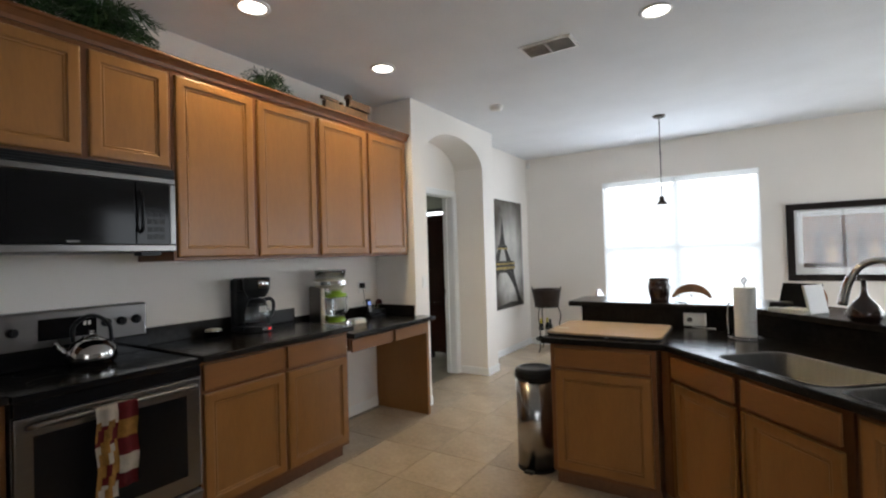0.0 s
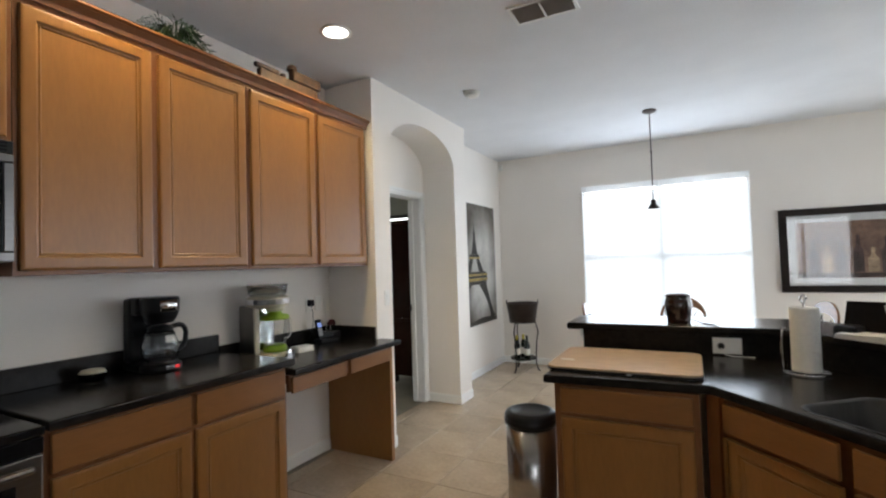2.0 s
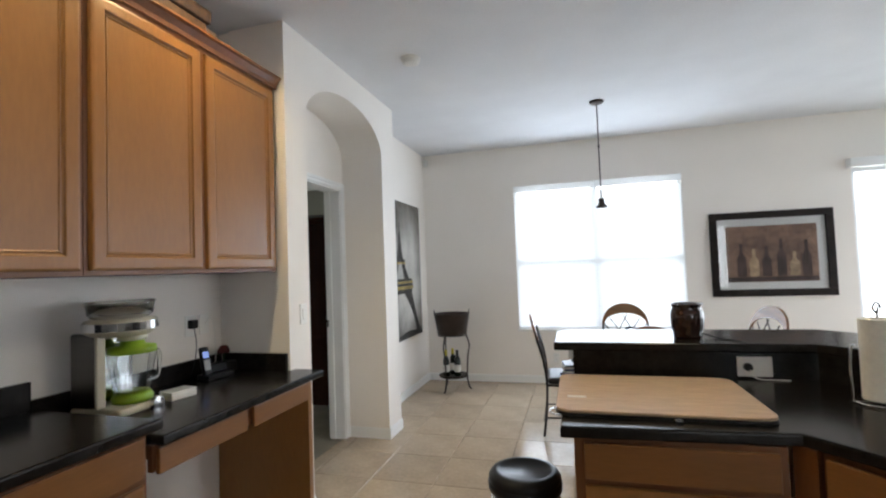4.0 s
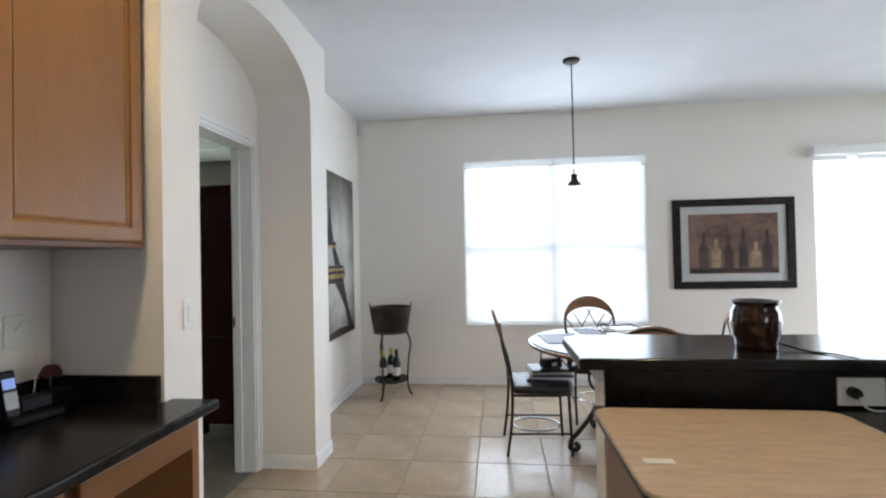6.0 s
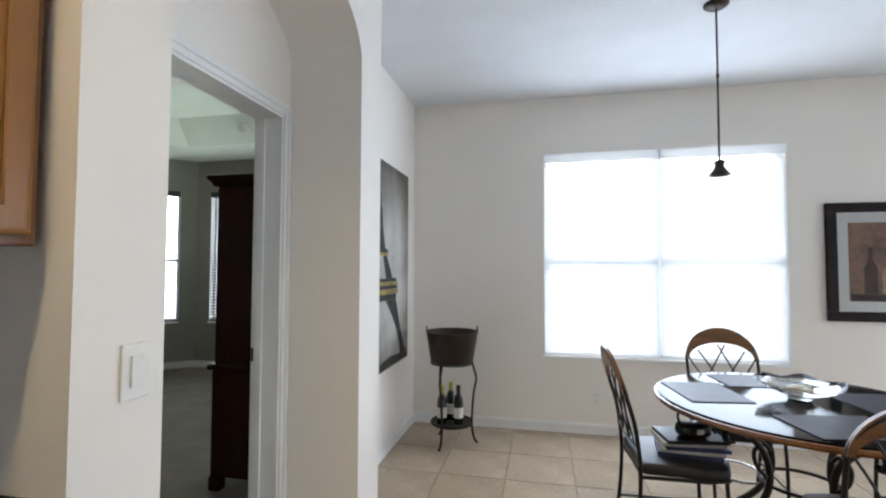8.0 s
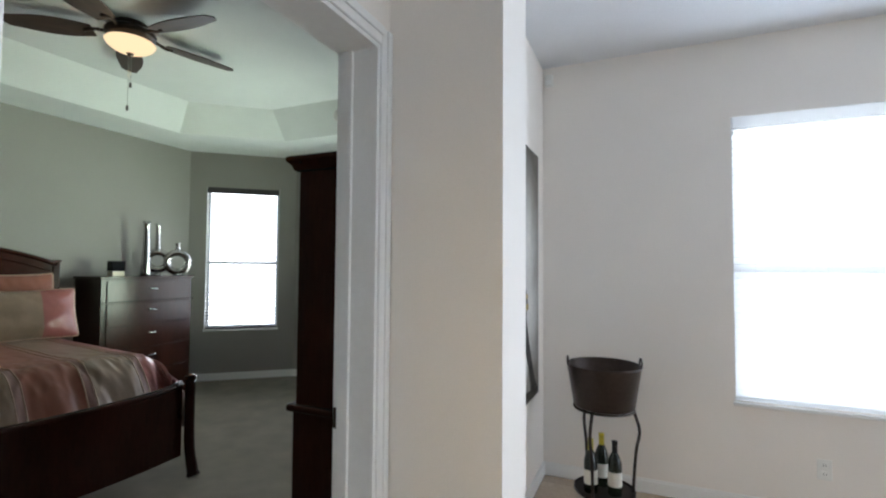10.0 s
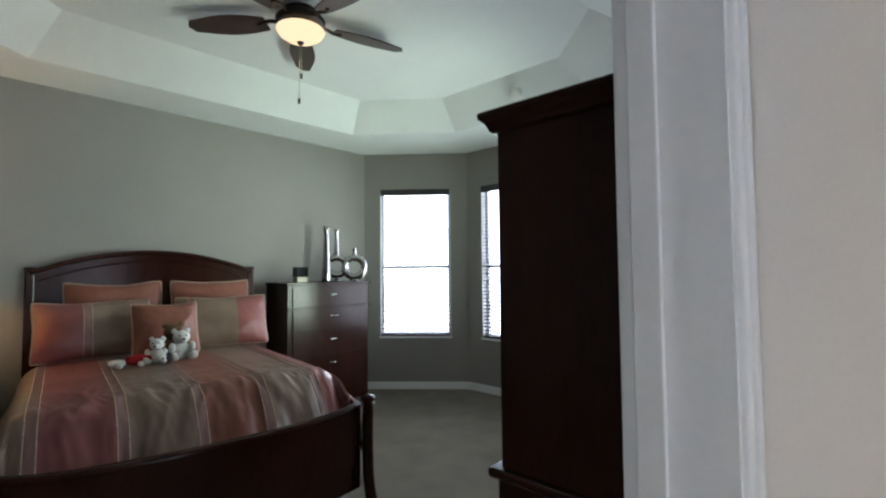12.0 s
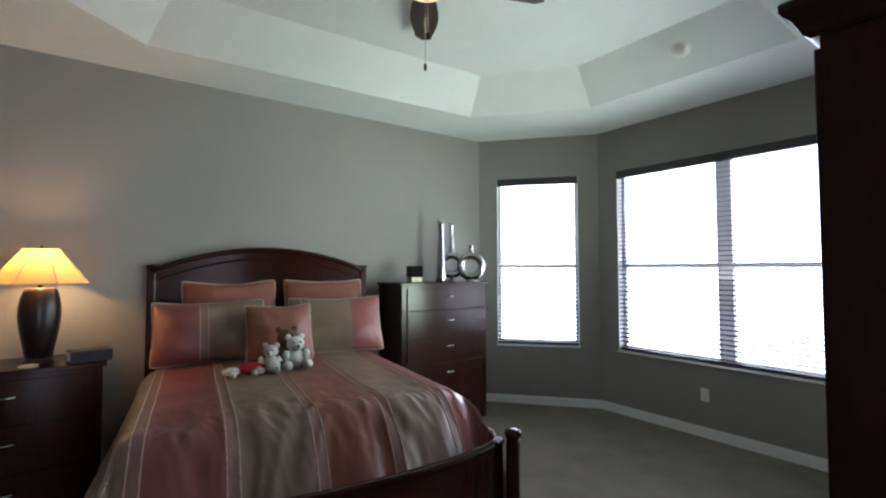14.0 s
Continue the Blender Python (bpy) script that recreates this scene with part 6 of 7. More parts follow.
def quilt_point(s, v):
    """s: metres across the cloth from its middle; v: metres from the head."""
    half, r = 0.70, 0.13
    a = abs(s)
    sg = 1 if s >= 0 else -1
    if a < half:
        y, z = a, 0.0
    elif a < half + r * math.pi / 2:
        t = (a - half) / r
        y, z = half + r * math.sin(t), -r * (1 - math.cos(t))
    else:
        dn = a - half - r * math.pi / 2
        y, z = half + r + 0.16 * min(1, dn / 0.4), -r - dn
    end = max(0.0, v - 1.70 - 0.09 * max(0.0, 1 - (a / 0.8) ** 2)) / 0.32
    z = z - 0.26 * end ** 2.0 * (1 if a < half + 0.1 else 0.3)
    crown = 0.035 * max(0.0, 1 - (a / 0.9) ** 2)
    low = min(1.0, max(0.0, (v - 1.15) / 0.8))
    wr = 0.006 + 0.020 * low + 0.018 * min(1, max(0, a - half - 0.05) / 0.25)
    n1 = noise.noise((s * 2.6, v * 4.2, 1.3))
    n2 = noise.noise((s * 11.0 + 1.2 * n1, v * 3.0, 4.7))
    n3 = 0.35 - abs(noise.noise((s * 12.0 + v * 2.2 + 0.8 * n1, v * 2.6 - s * 2.0, 8.1)))
    n4 = 0.35 - abs(noise.noise((s * 20.0 - v * 6.0, v * 8.0 + s * 5.0 + n2, 2.2)))
    n5 = noise.noise((s * 5.0, v * 7.0, 6.6))
    d = wr * (0.3 * n1 + 0.3 * n2 + 0.35 * n5 + low * (1.5 * n3 + 0.7 * n4))
    if a > half + r:
        y += d * 1.0
        z += 0.35 * d
    else:
        z += d
    x = v + 0.02 * n2
    return Vector((x, sg * y, BH + crown + z))


def quilt():
    t = bed_thing("comforter", 0, 0, 0, 0, "silky comforter striped in terracotta, rose and taupe", "comforter")
    b = bmesh.new()
    S, v0 = 1.25, 0.36
    foot = lambda q: 2.02 + 0.105 * max(0.0, 1 - (q / 0.80) ** 2)
    ns, nv = 220, 130
    bands = ("terracotta_silk", "taupe_silk", "rose_silk", "taupe_silk", "mauve_silk")
    wband, first, strip = 0.335, -0.065, 0.047
    g = []
    for j in range(nv + 1):
        row = []
        for i in range(ns + 1):
            s = -S + 2 * S * i / ns
            row.append(b.verts.new(quilt_point(s, v0 + (foot(s) - v0) * j / nv)))
        g.append(row)
    for j in range(nv):
        for i in range(ns):
            f = b.faces.new((g[j][i], g[j][i + 1], g[j + 1][i + 1], g[j + 1][i]))
            s = -S + 2 * S * (i + 0.5) / ns
            q = (s - first) / wband
            f.material_index = 4 if (q % 1.0) * wband < strip else int(math.floor(q)) % 4
    cl = part("cloth", b, bands, t, smooth=True)
    md = cl.modifiers.new("thick", 'SOLIDIFY')
    md.thickness, md.offset = 0.02, -1
    for k in range(-4, 4):
        for ds in (0.0, strip):
            s = first + k * wband + ds
            if abs(s) > S - 0.02:
                continue
            pts = [quilt_point(s, v0 + 0.01 + (foot(s) - v0 - 0.02) * j / 60) + Vector((0, 0, 0.0015)) for j in range(61)]
            part("braid", tube(pts, 0.0042, 5), "braid", t, smooth=True)


quilt()


def pillow_edge(u, v):
    """How far the rim is drawn in between the corners, and rounds them."""
    pin = 1 - 0.07 * (1 - abs(u) ** 2) * abs(v) ** 3 - 0.05 * abs(u) ** 6 * abs(v) ** 6
    pin2 = 1 - 0.06 * (1 - abs(v) ** 2) * abs(u) ** 3 - 0.04 * abs(u) ** 6 * abs(v) ** 6
    return pin, pin2


def pillow_point(u, v, sg, w, h, d, seed):
    prof = (max(0.0, 1 - abs(u) ** 2.6) * max(0.0, 1 - abs(v) ** 2.6)) ** 0.6
    pin, pin2 = pillow_edge(u, v)
    wob = 0.030 * noise.noise((u * 1.6 + seed, v * 1.6, sg * 3.1 + seed))
    rim = max(abs(u), abs(v))
    fold = 0.014 * noise.noise((u * 7.0 + seed, v * 5.0 + 3 * u, seed * 2.3)) * rim ** 2
    sag = -0.025 * (1 - abs(v)) * noise.noise((u * 2.0, seed * 1.7, 0.4)) - 0.03 * h * max(0.0, v) ** 2 * (1 - u * u) * (1 + noise.noise((seed * 3.3, u, 2.0)))
    return Vector((sg * d / 2 * prof + (wob + fold) * prof, u * w / 2 * pin2, h / 2 + v * h / 2 * pin + sag))


def pillow_mesh(w, h, d, seed, stripes=None, nx=44, nz=28):
    """Upright pillow: x depth, y width, z height, standing on z = 0."""
    b = bmesh.new()
    for sg in (-1, 1):
        g = [[b.verts.new(pillow_point(-1 + 2 * i / nx, -1 + 2 * j / nz, sg, w, h, d, seed)) for i in range(nx + 1)] for j in range(nz + 1)]
        for j in range(nz):
            for i in range(nx):
                f = b.faces.new((g[j][i], g[j][i + 1], g[j + 1][i + 1], g[j + 1][i]))
                if stripes:
                    f.material_index = stripes((i + 0.5) / nx)
    bmesh.ops.remove_doubles(b, verts=b.verts, dist=0.0015)
    edge = [(-1 + 2 * i / 40, -1) for i in range(41)] + [(1, -1 + 2 * i / 30) for i in range(1, 31)]
    edge += [(1 - 2 * i / 40, 1) for i in range(1, 41)] + [(-1, 1 - 2 * i / 30) for i in range(1, 30)]
    return b, [pillow_point(u, v, 1, w, h, d, seed) for u, v in edge]


def pillow(x, y, z, w, h, d, lean, rz, mats, label, seed, stripes=None, seams=()):
    t = new("pillow")
    t.matrix_world = BED @ pose(x, y, z, 0, 0, rz) @ pose(0, 0, 0, 0, -lean, 0)
    tagged(t, label, "pillow", "pillows on the bed")
    b, line = pillow_mesh(w, h, d, seed, stripes)
    part("cover", b, mats, t, smooth=True)
    part("piping", tube(line, 0.006, 6, closed=True), "braid", t, smooth=True)
    for q in seams:
        part("braid", tube([pillow_point(2 * q - 1, -0.97 + 1.94 * j / 30, 1, w, h, d, seed) + Vector((0.001, 0, 0)) for j in range(31)], 0.0035, 5), "braid", t, smooth=True)


PT = BH + 0.012
SHAM = ("rose_silk", "taupe_silk", "mauve_silk")
pillow(0.16, -0.27, PT, 0.68, 0.60, 0.19, 14, 2, "terracotta_silk", "terracotta square cushion with braided piping", 1)
pillow(0.16, 0.44, PT, 0.66, 0.60, 0.19, 14, -2, "terracotta_silk", "terracotta square cushion with braided piping", 2)
pillow(0.40, -0.41, PT + 0.01, 0.74, 0.46, 0.23, 20, 3, SHAM, "striped rose and taupe pillow sham", 3, lambda q: 0 if q < 0.40 else (2 if q < 0.47 else 1), seams=(0.40, 0.47))
pillow(0.40, 0.475, PT + 0.01, 0.74, 0.46, 0.23, 20, -4, SHAM, "striped rose and taupe pillow sham", 4, lambda q: 2 if 0.13 < q < 0.20 else (1 if q < 0.64 else 0), seams=(0.13, 0.20))
pillow(0.60, 0.02, PT + 0.02, 0.46, 0.42, 0.17, 20, 2, "terracotta_silk", "small terracotta cushion leaning on the shams", 5)


def ball(b, c, r, idx, sq=(1, 1, 1)):
    q = bmesh.new()
    bmesh.ops.create_icosphere(q, subdivisions=2, radius=r)
    bmesh.ops.transform(q, matrix=Matrix.Translation(c) @ Matrix.Diagonal((*sq, 1)), verts=q.verts)
    for f in q.faces:
        f.material_index = idx
        f.smooth = True
    me = bpy.data.meshes.new("tmp")
    q.to_mesh(me)
    q.free()
    b.from_mesh(me)
    bpy.data.meshes.remove(me)


def plush(name, x, y, rz, fur, second, label, lying=False, k=1.0):
    b = bmesh.new()
    B = lambda c, r, i=0, sq=(1, 1, 1): ball(b, [q * k for q in c], r * k, i, sq)
    if not lying:
        B((0, 0, 0.075), 0.072, 0, (0.95, 1, 1.1))
        B((0.02, 0, 0.185), 0.062, 0, (0.95, 1.08, 0.95))
        B((0.075, 0, 0.172), 0.028, 1)
        for s in (-1, 1):
            B((0.0, s * 0.05, 0.235), 0.024, 0, (0.6, 1, 1))
            B((0.07, s * 0.065, 0.035), 0.034, 0, (1.5, 1, 1))
            B((0.11, s * 0.075, 0.045), 0.030, 1, (0.7, 1, 1.1))
            B((0.045, s * 0.075, 0.105), 0.027, 0, (1.2, 1, 1.6))
            B((0.072, s * 0.024, 0.203), 0.007, 2)
        B((0.101, 0, 0.178), 0.010, 2)
    else:
        B((0, 0, 0.045), 0.05, 1, (1, 2.0, 0.9))
        B((0.03, 0.14, 0.06), 0.055, 0)
        B((0.07, 0.15, 0.045), 0.026, 0)
        B((0.0, -0.14, 0.035), 0.038, 0, (1, 1.7, 0.8))
        for s in (-1, 1):
            B((0.02 + s * 0.03, 0.19, 0.055), 0.022, 2, (0.6, 1, 1.6))
            B((0.06, -0.06 + s * 0.07, 0.022), 0.024, 0, (1.6, 1, 0.9))
        B((0.094, 0.155, 0.048), 0.008, 2)
    ob = link(name, b, [fur, second, "black_plastic"], smooth=True)
    z = max(quilt_point(y + dy, x + dx).z for dx in (-0.06, 0.0, 0.07, 0.12) for dy in (-0.07, 0, 0.07)) - 0.004
    ob.matrix_world = BED @ pose(x, y, z, 0, 0, rz)
    return tagged(ob, label, "plush toy", "plush toys on the bed")


plush("teddy_bear", 0.86, 0.06, 5, "plush_white", "plush_white", "small white teddy bear sitting on the comforter", k=0.86)
plush("teddy_bear", 0.76, 0.03, 0, "plush_brown", "plush_brown", "brown teddy bear behind the white one", k=1.02)
plush("plush_dog", 0.90, -0.09, -20, "plush_white", "plush_white", "small white plush dog with dark eye patch", k=0.7)
plush("plush_dog", 0.92, -0.20, 0, "plush_white", "plush_red", "floppy white plush toy with red body", lying=True, k=0.85)


def bow_front(w, d, z0, z1, bow, n=10):
    pts = [(0, d), (0, 0)]
    pts = [(0.0, d)] + [(w * i / n, -bow * (1 - (2 * i / n - 1) ** 2)) for i in range(n + 1)] + [(w, d)]
    return prism(pts, z0, z1)


def drawers(name, m4, w, d, h, rows, label, category, top_over=0.02, foot=0.07, bow=0.03, ledge=False):
    t = new(name)
    t.matrix_world = m4
    tagged(t, label, category)
    part("carcass", bow_front(w, d, foot, h - 0.03, bow), "cherry", t)
    q = part("top", prism([(-top_over, d)] + [(-top_over + (w + 2 * top_over) * i / 10, -top_over - bow * (1 - (2 * i / 10 - 1) ** 2)) for i in range(11)] + [(w + top_over, d)], h - 0.0295, h, bevel=0.006), "cherry", t)
    for x in (0.0, w - 0.06):
        for y in (0.0, d - 0.06):
            part("foot", prism([(x, y), (x + 0.06, y), (x + 0.06, y + 0.06), (x, y + 0.06)], 0, foot, bevel=0.004), "cherry", t)
    z = h - 0.05
    inset = 0.045
    for r in rows:
        z0 = z - r
        pts = []
        for i in range(11):
            u = i / 10
            x = inset + (w - 2 * inset) * u
            pts.append((x, -bow * (1 - (2 * x / w - 1) ** 2) - 0.016))
        pts2 = [(x, y + 0.022) for x, y in pts[::-1]]
        if ledge and r == rows[0]:
            ln = [(x0, y0 - 0.026) for x0, y0 in [(-0.008 + (w + 0.016) * i / 10, -bow * (1 - (2 * i / 10 - 1) ** 2)) for i in range(11)]]
            part("waist_moulding", prism(ln + [(x0, y0 + 0.036) for x0, y0 in ln[::-1]], z0 - 0.016, z0 + 0.005, bevel=0.004), "cherry", t)
        dr = part("drawer", prism(pts + pts2, z0 + 0.006, z - 0.006, bevel=0.003), "cherry", t)
        zc = (z0 + z) / 2 + r * 0.12
        b = tube(spline([(w / 2 - 0.045, -bow - 0.014, zc), (w / 2 - 0.03, -bow - 0.036, zc), (w / 2 + 0.03, -bow - 0.036, zc), (w / 2 + 0.045, -bow - 0.014, zc)], 5), 0.006, 8)
        part("pull", b, "silver", dr, "brushed silver drawer pull", smooth=True)
        z = z0
    return t


drawers("chest_of_drawers", pose(-6.17, 7.745, 0, 0, 0, 90), 0.985, 0.43, 1.345, (0.21, 0.24, 0.24, 0.24, 0.25), "tall dark cherry chest with bowed drawers", "chest of drawers", ledge=True)
drawers("nightstand", pose(-6.13, 4.74, 0, 0, 0, 90), 0.86, 0.45, 0.915, (0.25, 0.27, 0.27), "dark cherry nightstand with three drawers", "nightstand")


def table_lamp():
    t = thing("table_lamp", -6.34, 5.28, 0.9155, 0, "lit bedside lamp with dark carved body", "lamp")
    part("base", lathe(((0.0, 0.0), (0.075, 0.0), (0.075, 0.016), (0.068, 0.024), (0.0, 0.024)), 28), "lamp_body", t)
    part("body", lathe(((0.0, 0.024), (0.066, 0.024), (0.078, 0.09), (0.098, 0.20), (0.106, 0.28), (0.102, 0.35), (0.086, 0.42), (0.076, 0.445), (0.0, 0.447)), 16), "lamp_body", t, "dark ribbed lamp body", smooth=True)
    part("neck", lathe(((0.0, 0.447), (0.014, 0.447), (0.012, 0.52), (0.0, 0.52)), 12), "bronze", t)
    b = bmesh.new()
    n = 8
    lo = [(0.250 * math.cos(2 * math.pi * (i + 0.5) / n), 0.250 * math.sin(2 * math.pi * (i + 0.5) / n), 0.474) for i in range(n)]
    hi = [(0.092 * math.cos(2 * math.pi * (i + 0.5) / n), 0.092 * math.sin(2 * math.pi * (i + 0.5) / n), 0.686) for i in range(n)]
    L, Hh = [b.verts.new(p) for p in lo], [b.verts.new(p) for p in hi]
    for i in range(n):
        b.faces.new((L[i], L[(i + 1) % n], Hh[(i + 1) % n], Hh[i]))
    s = part("shade", b, "shade_glow", t, "glowing cream panelled lampshade")
    for i in range(n):
        part("shade_rib", tube([lo[i], hi[i]], 0.003, 6), "braid", s)
    for ring in (lo, hi):
        part("shade_trim", tube(ring, 0.004, 6, closed=True), "braid", s)
    part("finial", lathe(((0.0, 0.686), (0.008, 0.688), (0.006, 0.704), (0.0, 0.708)), 10), "bronze", t)
    li = bpy.data.lights.new("bulb", 'POINT')
    li.energy, li.color, li.shadow_soft_size = 17, (1.0, 0.60, 0.24), 0.035
    ob = new("bulb", li)
    ob.location = (-6.34, 5.28, 0.9155 + 0.585)


table_lamp()
t = thing("book", -6.20, 5.53, 0.9155, 12, "thick dark-bound book on the nightstand", "book")
part("page_block", box(-0.065, 0.062, -0.098, 0.098, 0.005, 0.062, bevel=0.002), "paper", t)
part("cover", box(-0.07, 0.07, -0.105, 0.105, 0.0625, 0.068, bevel=0.002), "navy_cloth", t)
part("cover", box(-0.07, 0.07, -0.105, 0.105, 0.0, 0.0048, bevel=0.0015), "navy_cloth", t)
part("spine", box(0.0625, 0.0705, -0.105, 0.105, 0.005, 0.0622, bevel=0.002), "navy_cloth", t)
t = thing("coaster", -6.17, 5.25, 0.9155, 0, "small pale ceramic coaster on the nightstand", "coaster")
part("disc", lathe(((0.0, 0.0), (0.045, 0.0), (0.047, 0.006), (0.043, 0.010), (0.0, 0.009)), 24), "cream_plastic", t, smooth=True)


def vases():
    z = 1.3455
    a = thing("silver_vase", -6.34, 8.295, z, 0, "tall slender hammered silver vase", "vase", "silver vases on the chest")
    part("body", lathe(((0.0, 0.0), (0.052, 0.0), (0.054, 0.01), (0.044, 0.15), (0.033, 0.36), (0.027, 0.48), (0.031, 0.56), (0.040, 0.60), (0.036, 0.60), (0.024, 0.50), (0.0, 0.45)), 24, cap=False), "silver", a, smooth=True)
    for (x, y, R, zc, neck, rz, lab) in ((-6.40, 8.47, 0.100, 0.165, 0.30, -36, "tall ring-shaped silver vase with long neck"), (-6.27, 8.62, 0.108, 0.150, 0.09, -32, "round ring-shaped silver vase")):
        v = thing("silver_vase", x, y, z, rz, lab, "vase", "silver vases on the chest")
        ring = [(0.0, R * math.cos(q), zc + R * math.sin(q)) for q in np.linspace(0, 2 * math.pi, 49)[:-1]]
        part("ring", tube(ring, 0.037, 14, closed=True), "silver", v, smooth=True)
        part("foot", lathe(((0.0, 0.0), (0.05, 0.0), (0.045, 0.012), (0.0, 0.03)), 20), "silver", v, smooth=True)
        nk = part("neck", lathe(((0.030, 0.0), (0.022, neck * 0.5), (0.022, neck * 0.9), (0.032, neck), (0.028, neck), (0.018, neck * 0.9), (0.0, neck * 0.5)), 20, cap=False), "silver", v, smooth=True)
        nk.location = (0, 0, zc + R + 0.022)


vases()
t = thing("jewellery_box", -6.27, 7.94, 1.3455, 88, "small black box with cream drawer", "box")
part("shell", box(-0.065, 0.065, -0.045, 0.045, 0.052, 0.155, bevel=0.004), "black_gloss", t)
part("drawer", box(-0.06, 0.06, -0.048, 0.042, 0.0, 0.051, bevel=0.004), "cream_plastic", t)


def armoire():
    x0, x1, y0, y1 = -2.875, -2.440, 6.695, 7.66
    t = thing("armoire", x0, y0, 0, 0, "tall dark cherry armoire with crown and open back", "armoire")
    w, d = x1 - x0, y1 - y0
    part("lower_case", box(0.0, w, 0.0, d, 0.09, 0.755, bevel=0.004), "cherry", t)
    part("waist_moulding", box(-0.035, w + 0.004, -0.016, d + 0.016, 0.756, 0.792, bevel=0.012, seg=3), "cherry", t)
    b = box(0.012, w - 0.012, 0.008, 0.030, 0.793, 1.925)
    part("side_panel", b, "cherry", t)
    part("side_panel", box(0.012, w - 0.012, d - 0.030, d - 0.008, 0.793, 1.925), "cherry", t)
    part("roof", box(0.012, w - 0.012, 0.031, d - 0.031, 1.90, 1.925), "cherry", t)
    for k in range(2):
        a = 0.031 + k * (d - 0.062) / 2
        dr = part("door", box(-0.006, 0.014, a + 0.003, a + (d - 0.062) / 2 - 0.003, 0.80, 1.915, bevel=0.004), "cherry", t)
        part("knob", lathe(((0.0, 0.03), (0.014, 0.026), (0.008, 0.012), (0.010, 0.0)), 14), "bronze", dr).matrix_local = pose(-0.006, (d / 2 - 0.05) if k == 0 else d / 2 + 0.05, 1.30, 0, -90, 0)
        part("drawer", box(-0.010, 0.002, 0.02, d - 0.02, 0.12 + k * 0.32, 0.42 + k * 0.32, bevel=0.003), "cherry", t)
    # back panel with a cable opening
    for a, c, lo, hi in ((0.031, d - 0.031, 1.331, 1.895), (0.031, 0.30, 0.80, 1.33), (0.62, d - 0.031, 0.80, 1.33)):
        part("back_panel", box(w - 0.024, w - 0.014, a, c, lo, hi), "wicker", t, "plain dark backboard")
    part("shelf", box(0.02, w - 0.03, 0.032, d - 0.032, 1.30, 1.32), "toe_kick", t)
    part("cleat", box(w - 0.013, w - 0.002, 0.12, 0.20, 1.60, 1.90, bevel=0.003), "wicker", t, "raw wood cleat")
    part("cleat", box(w - 0.013, w - 0.004, 0.42, 0.48, 1.62, 1.72, bevel=0.002), "label_paper", t, "paper maker's label")
    b = bmesh.new()
    rings = []
    for o, z in ((0.0, 1.9255), (0.010, 1.932), (0.015, 1.945), (0.024, 1.962), (0.036, 1.972), (0.040, 1.980), (0.040, 1.994), (0.034, 2.0)):
        rings.append([b.verts.new((x, y, z)) for x, y in ((-o, -o), (w + o * 0.15, -o), (w + o * 0.15, d + o), (-o, d + o))])
    for lo, hi in zip(rings, rings[1:]):
        for k in range(4):
            b.faces.new((lo[k], lo[(k + 1) % 4], hi[(k + 1) % 4], hi[k]))
    b.faces.new(rings[-1])
    b.faces.new(rings[0][::-1])
    part("crown", b, "cherry", t)
    for x in (-0.012, w - 0.07):
        for y in (-0.008, d - 0.066):
            part("foot", prism([(x, y), (x + 0.08, y), (x + 0.08, y + 0.075), (x, y + 0.075)], 0, 0.0895, bevel=0.012), "cherry", t)


armoire()


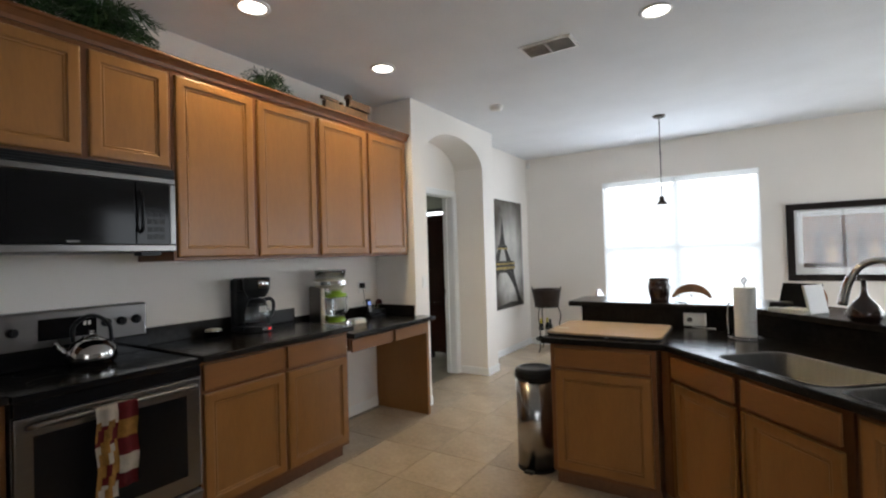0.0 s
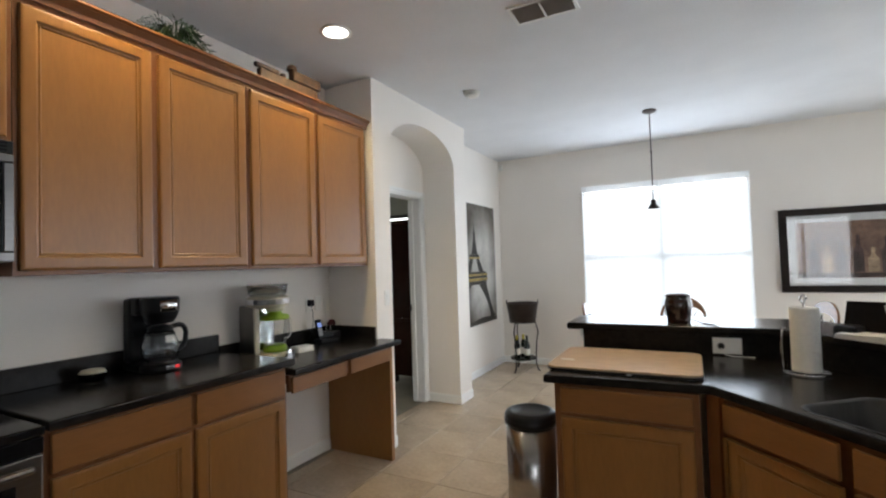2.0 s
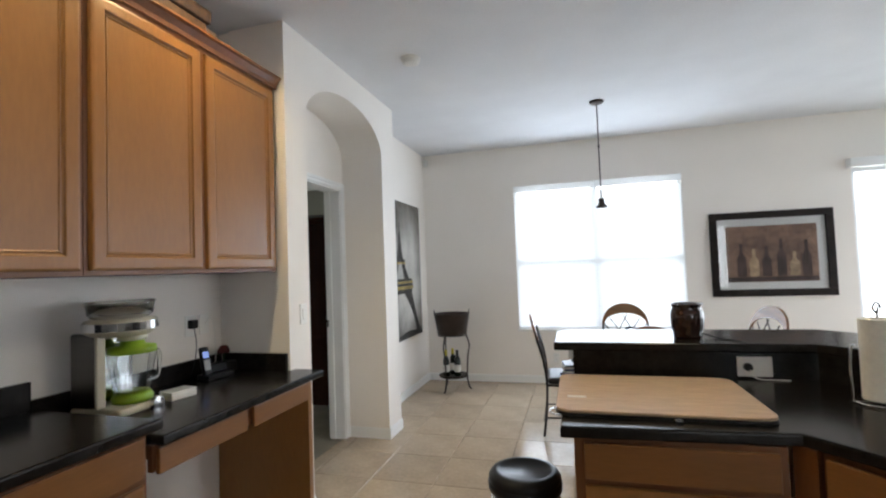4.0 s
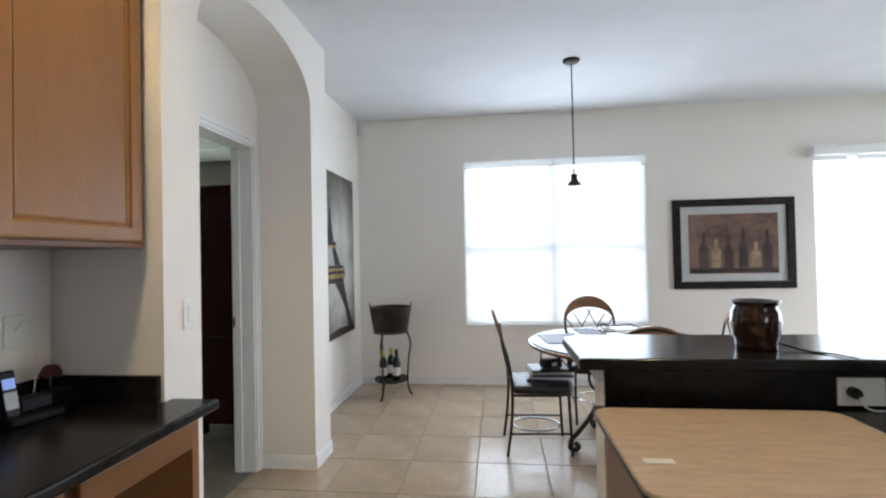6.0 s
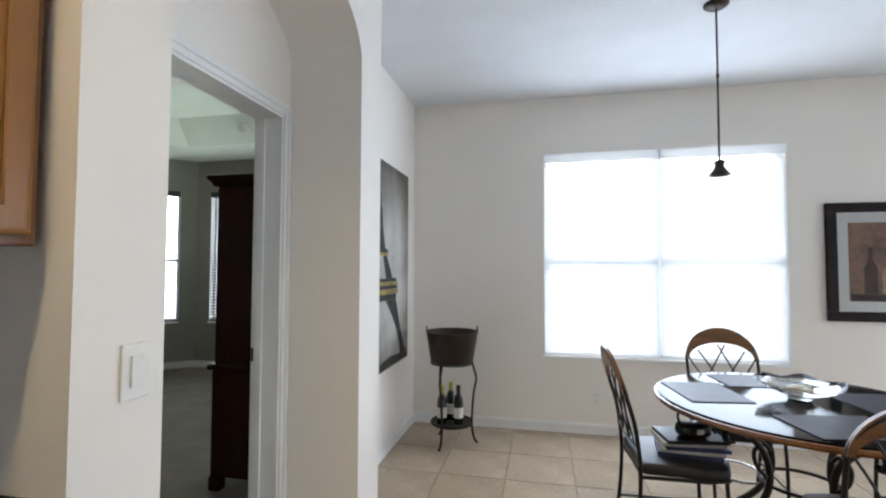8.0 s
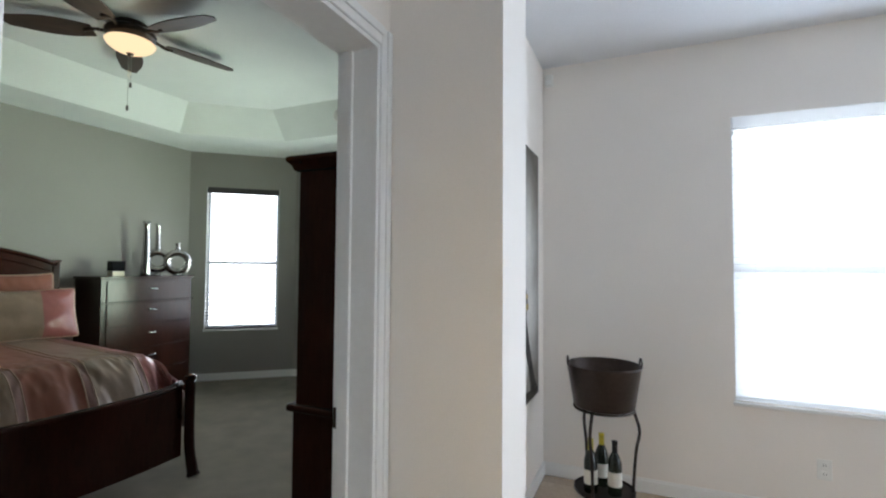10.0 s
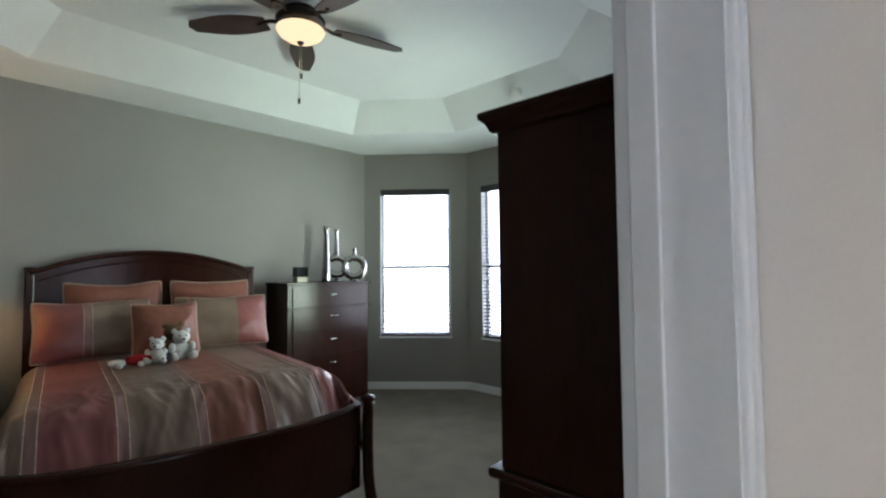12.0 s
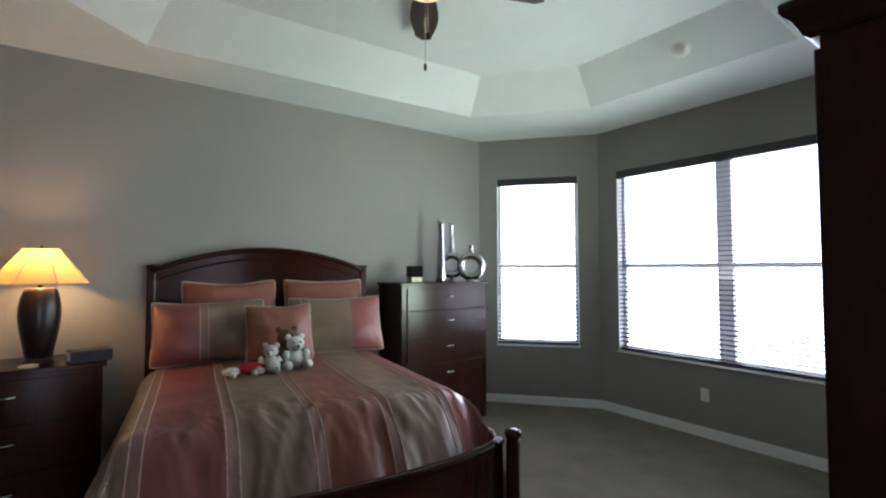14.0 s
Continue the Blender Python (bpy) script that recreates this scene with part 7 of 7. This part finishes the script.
def ceiling_fan():
    t = thing("ceiling_fan", -4.64, 6.98, 3.17, 0, "five-blade bronze ceiling fan with lit glass bowl", "ceiling fan")
    part("canopy", lathe(((0.0, 0.0), (0.095, 0.0), (0.105, -0.02), (0.10, -0.04), (0.0, -0.04)), 32), "bronze", t, smooth=True)
    part("motor", lathe(((0.06, -0.04), (0.125, -0.045), (0.14, -0.065), (0.135, -0.095), (0.10, -0.112), (0.0, -0.115)), 32, cap=False), "bronze", t, smooth=True)
    k = part("light_kit", lathe(((0.06, -0.115), (0.10, -0.12), (0.112, -0.132), (0.0, -0.133)), 32, cap=False), "bronze", t, smooth=True)
    b = part("bowl", lathe(((0.135, -0.130), (0.138, -0.136), (0.125, -0.160), (0.095, -0.185), (0.055, -0.205), (0.0, -0.212)), 36, cap=False), "bowl_glow", t, "glowing amber glass bowl", smooth=True)
    part("finial", lathe(((0.0, -0.209), (0.022, -0.212), (0.016, -0.222), (0.008, -0.23), (0.0, -0.234)), 16), "bronze", t, smooth=True)
    for i in range(5):
        a = 76 + 72 * i
        pts = []
        n = 18
        for q in range(n + 1):
            u = q / n
            half = 0.052 + 0.030 * math.sin(math.pi * min(1, u * 1.15)) if u < 0.9 else (0.052 + 0.030 * math.sin(math.pi * min(1, u * 1.15))) * math.sqrt(max(0.0, 1 - ((u - 0.9) / 0.1) ** 2))
            pts.append((0.20 + 0.47 * u, half))
        outline = pts + [(x, -h) for x, h in pts[::-1] if h > 1e-4]
        outline = [p for p in outline]
        bl = part("blade", prism(outline[:-1] if outline[0] == outline[-1] else outline, -0.004, 0.004), "fan_blade", t)
        bl.matrix_local = pose(0, 0, -0.078, 0, 0, a) @ pose(0, 0, 0, 12, 0, 0)
        ir = tube(spline([(0.11, 0, -0.002), (0.16, 0.012, 0.006), (0.21, 0.02, -0.006), (0.25, 0.0, -0.007)], 5), 0.012, 8)
        part("blade_iron", ir, "bronze", bl, smooth=True)
    for x, L in ((-0.012, 0.36), (0.012, 0.20)):
        c = part("pull_chain", tube([(x, 0.0, -0.22), (x, 0.0, -0.22 - L)], 0.0016, 6), "silver", t)
        part("pull_knob", lathe(((0.0, 0.0), (0.007, 0.004), (0.007, 0.036), (0.0, 0.04)), 10), "fan_blade", c).location = (x, 0.0, -0.26 - L)
    t.scale = (1.13, 1.13, 1.0)
    li = bpy.data.lights.new("fan_bulb", 'POINT')
    li.energy, li.color, li.shadow_soft_size = 1.6, (1.0, 0.74, 0.42), 0.10
    ob = new("fan_bulb", li)
    ob.location = (-4.66, 7.0, 2.83)


ceiling_fan()
t = thing("smoke_detector", -4.22, 8.86, 3.035, 0, "white round smoke detector on the tray slope", "smoke detector")
t.matrix_world = pose(-4.22, 8.868, 3.03, 125, 0, 0)
part("base", lathe(((0.0, 0.0), (0.068, 0.0), (0.068, 0.012), (0.0, 0.012)), 28), "white_plastic", t)
part("cover", lathe(((0.060, 0.0125), (0.055, 0.034), (0.03, 0.040), (0.0, 0.040)), 28, cap=False), "white_plastic", t, smooth=True)

# ---- floor tiles, one by one ----
TS, TG = 0.4525, 0.0055
tb = box(TG / 2, TS - TG / 2, TG / 2, TS - TG / 2, -0.009, 0.0, bevel=0.0025, seg=1)
tile_mesh = bpy.data.meshes.new("tile")
tb.to_mesh(tile_mesh)
tb.free()
tile_mesh.materials.append(M["tile"])
far = bmesh.new()
cut_mesh = None
TX0, TY0 = -0.1575 - 5 * TS, 6.80 - 21 * TS
for i in range(17):
    for j in range(26):
        x, y = TX0 + i * TS, TY0 + j * TS
        if x > XR or y + TS < YS or y > YN:
            continue
        if i == 0:
            if y > 0.6:
                cut = bpy.data.meshes.new("tile") if cut_mesh is None else cut_mesh
                if cut_mesh is None:
                    cb = box(XD - 0.028 - x, TS - TG / 2, TG / 2, TS - TG / 2, -0.009, 0.0, bevel=0.0025, seg=1)
                    cb.to_mesh(cut)
                    cb.free()
                    cut.materials.append(M["tile"])
                    cut_mesh = cut
                o = new("tile", cut)
                o.parent = floor
                o.location = (x, y, 0)
            continue
        if x < 2.2 and y > 0.6:
            o = new("tile", tile_mesh)
            o.parent = floor
            o.location = (x, y, 0)
        else:
            box(x + TG / 2, x + TS - TG / 2, y + TG / 2, y + TS - TG / 2, -0.0085, 0.0, bm=far)
o = link("tile_field", far, "tile", floor)
o["kind"] = "stuff"
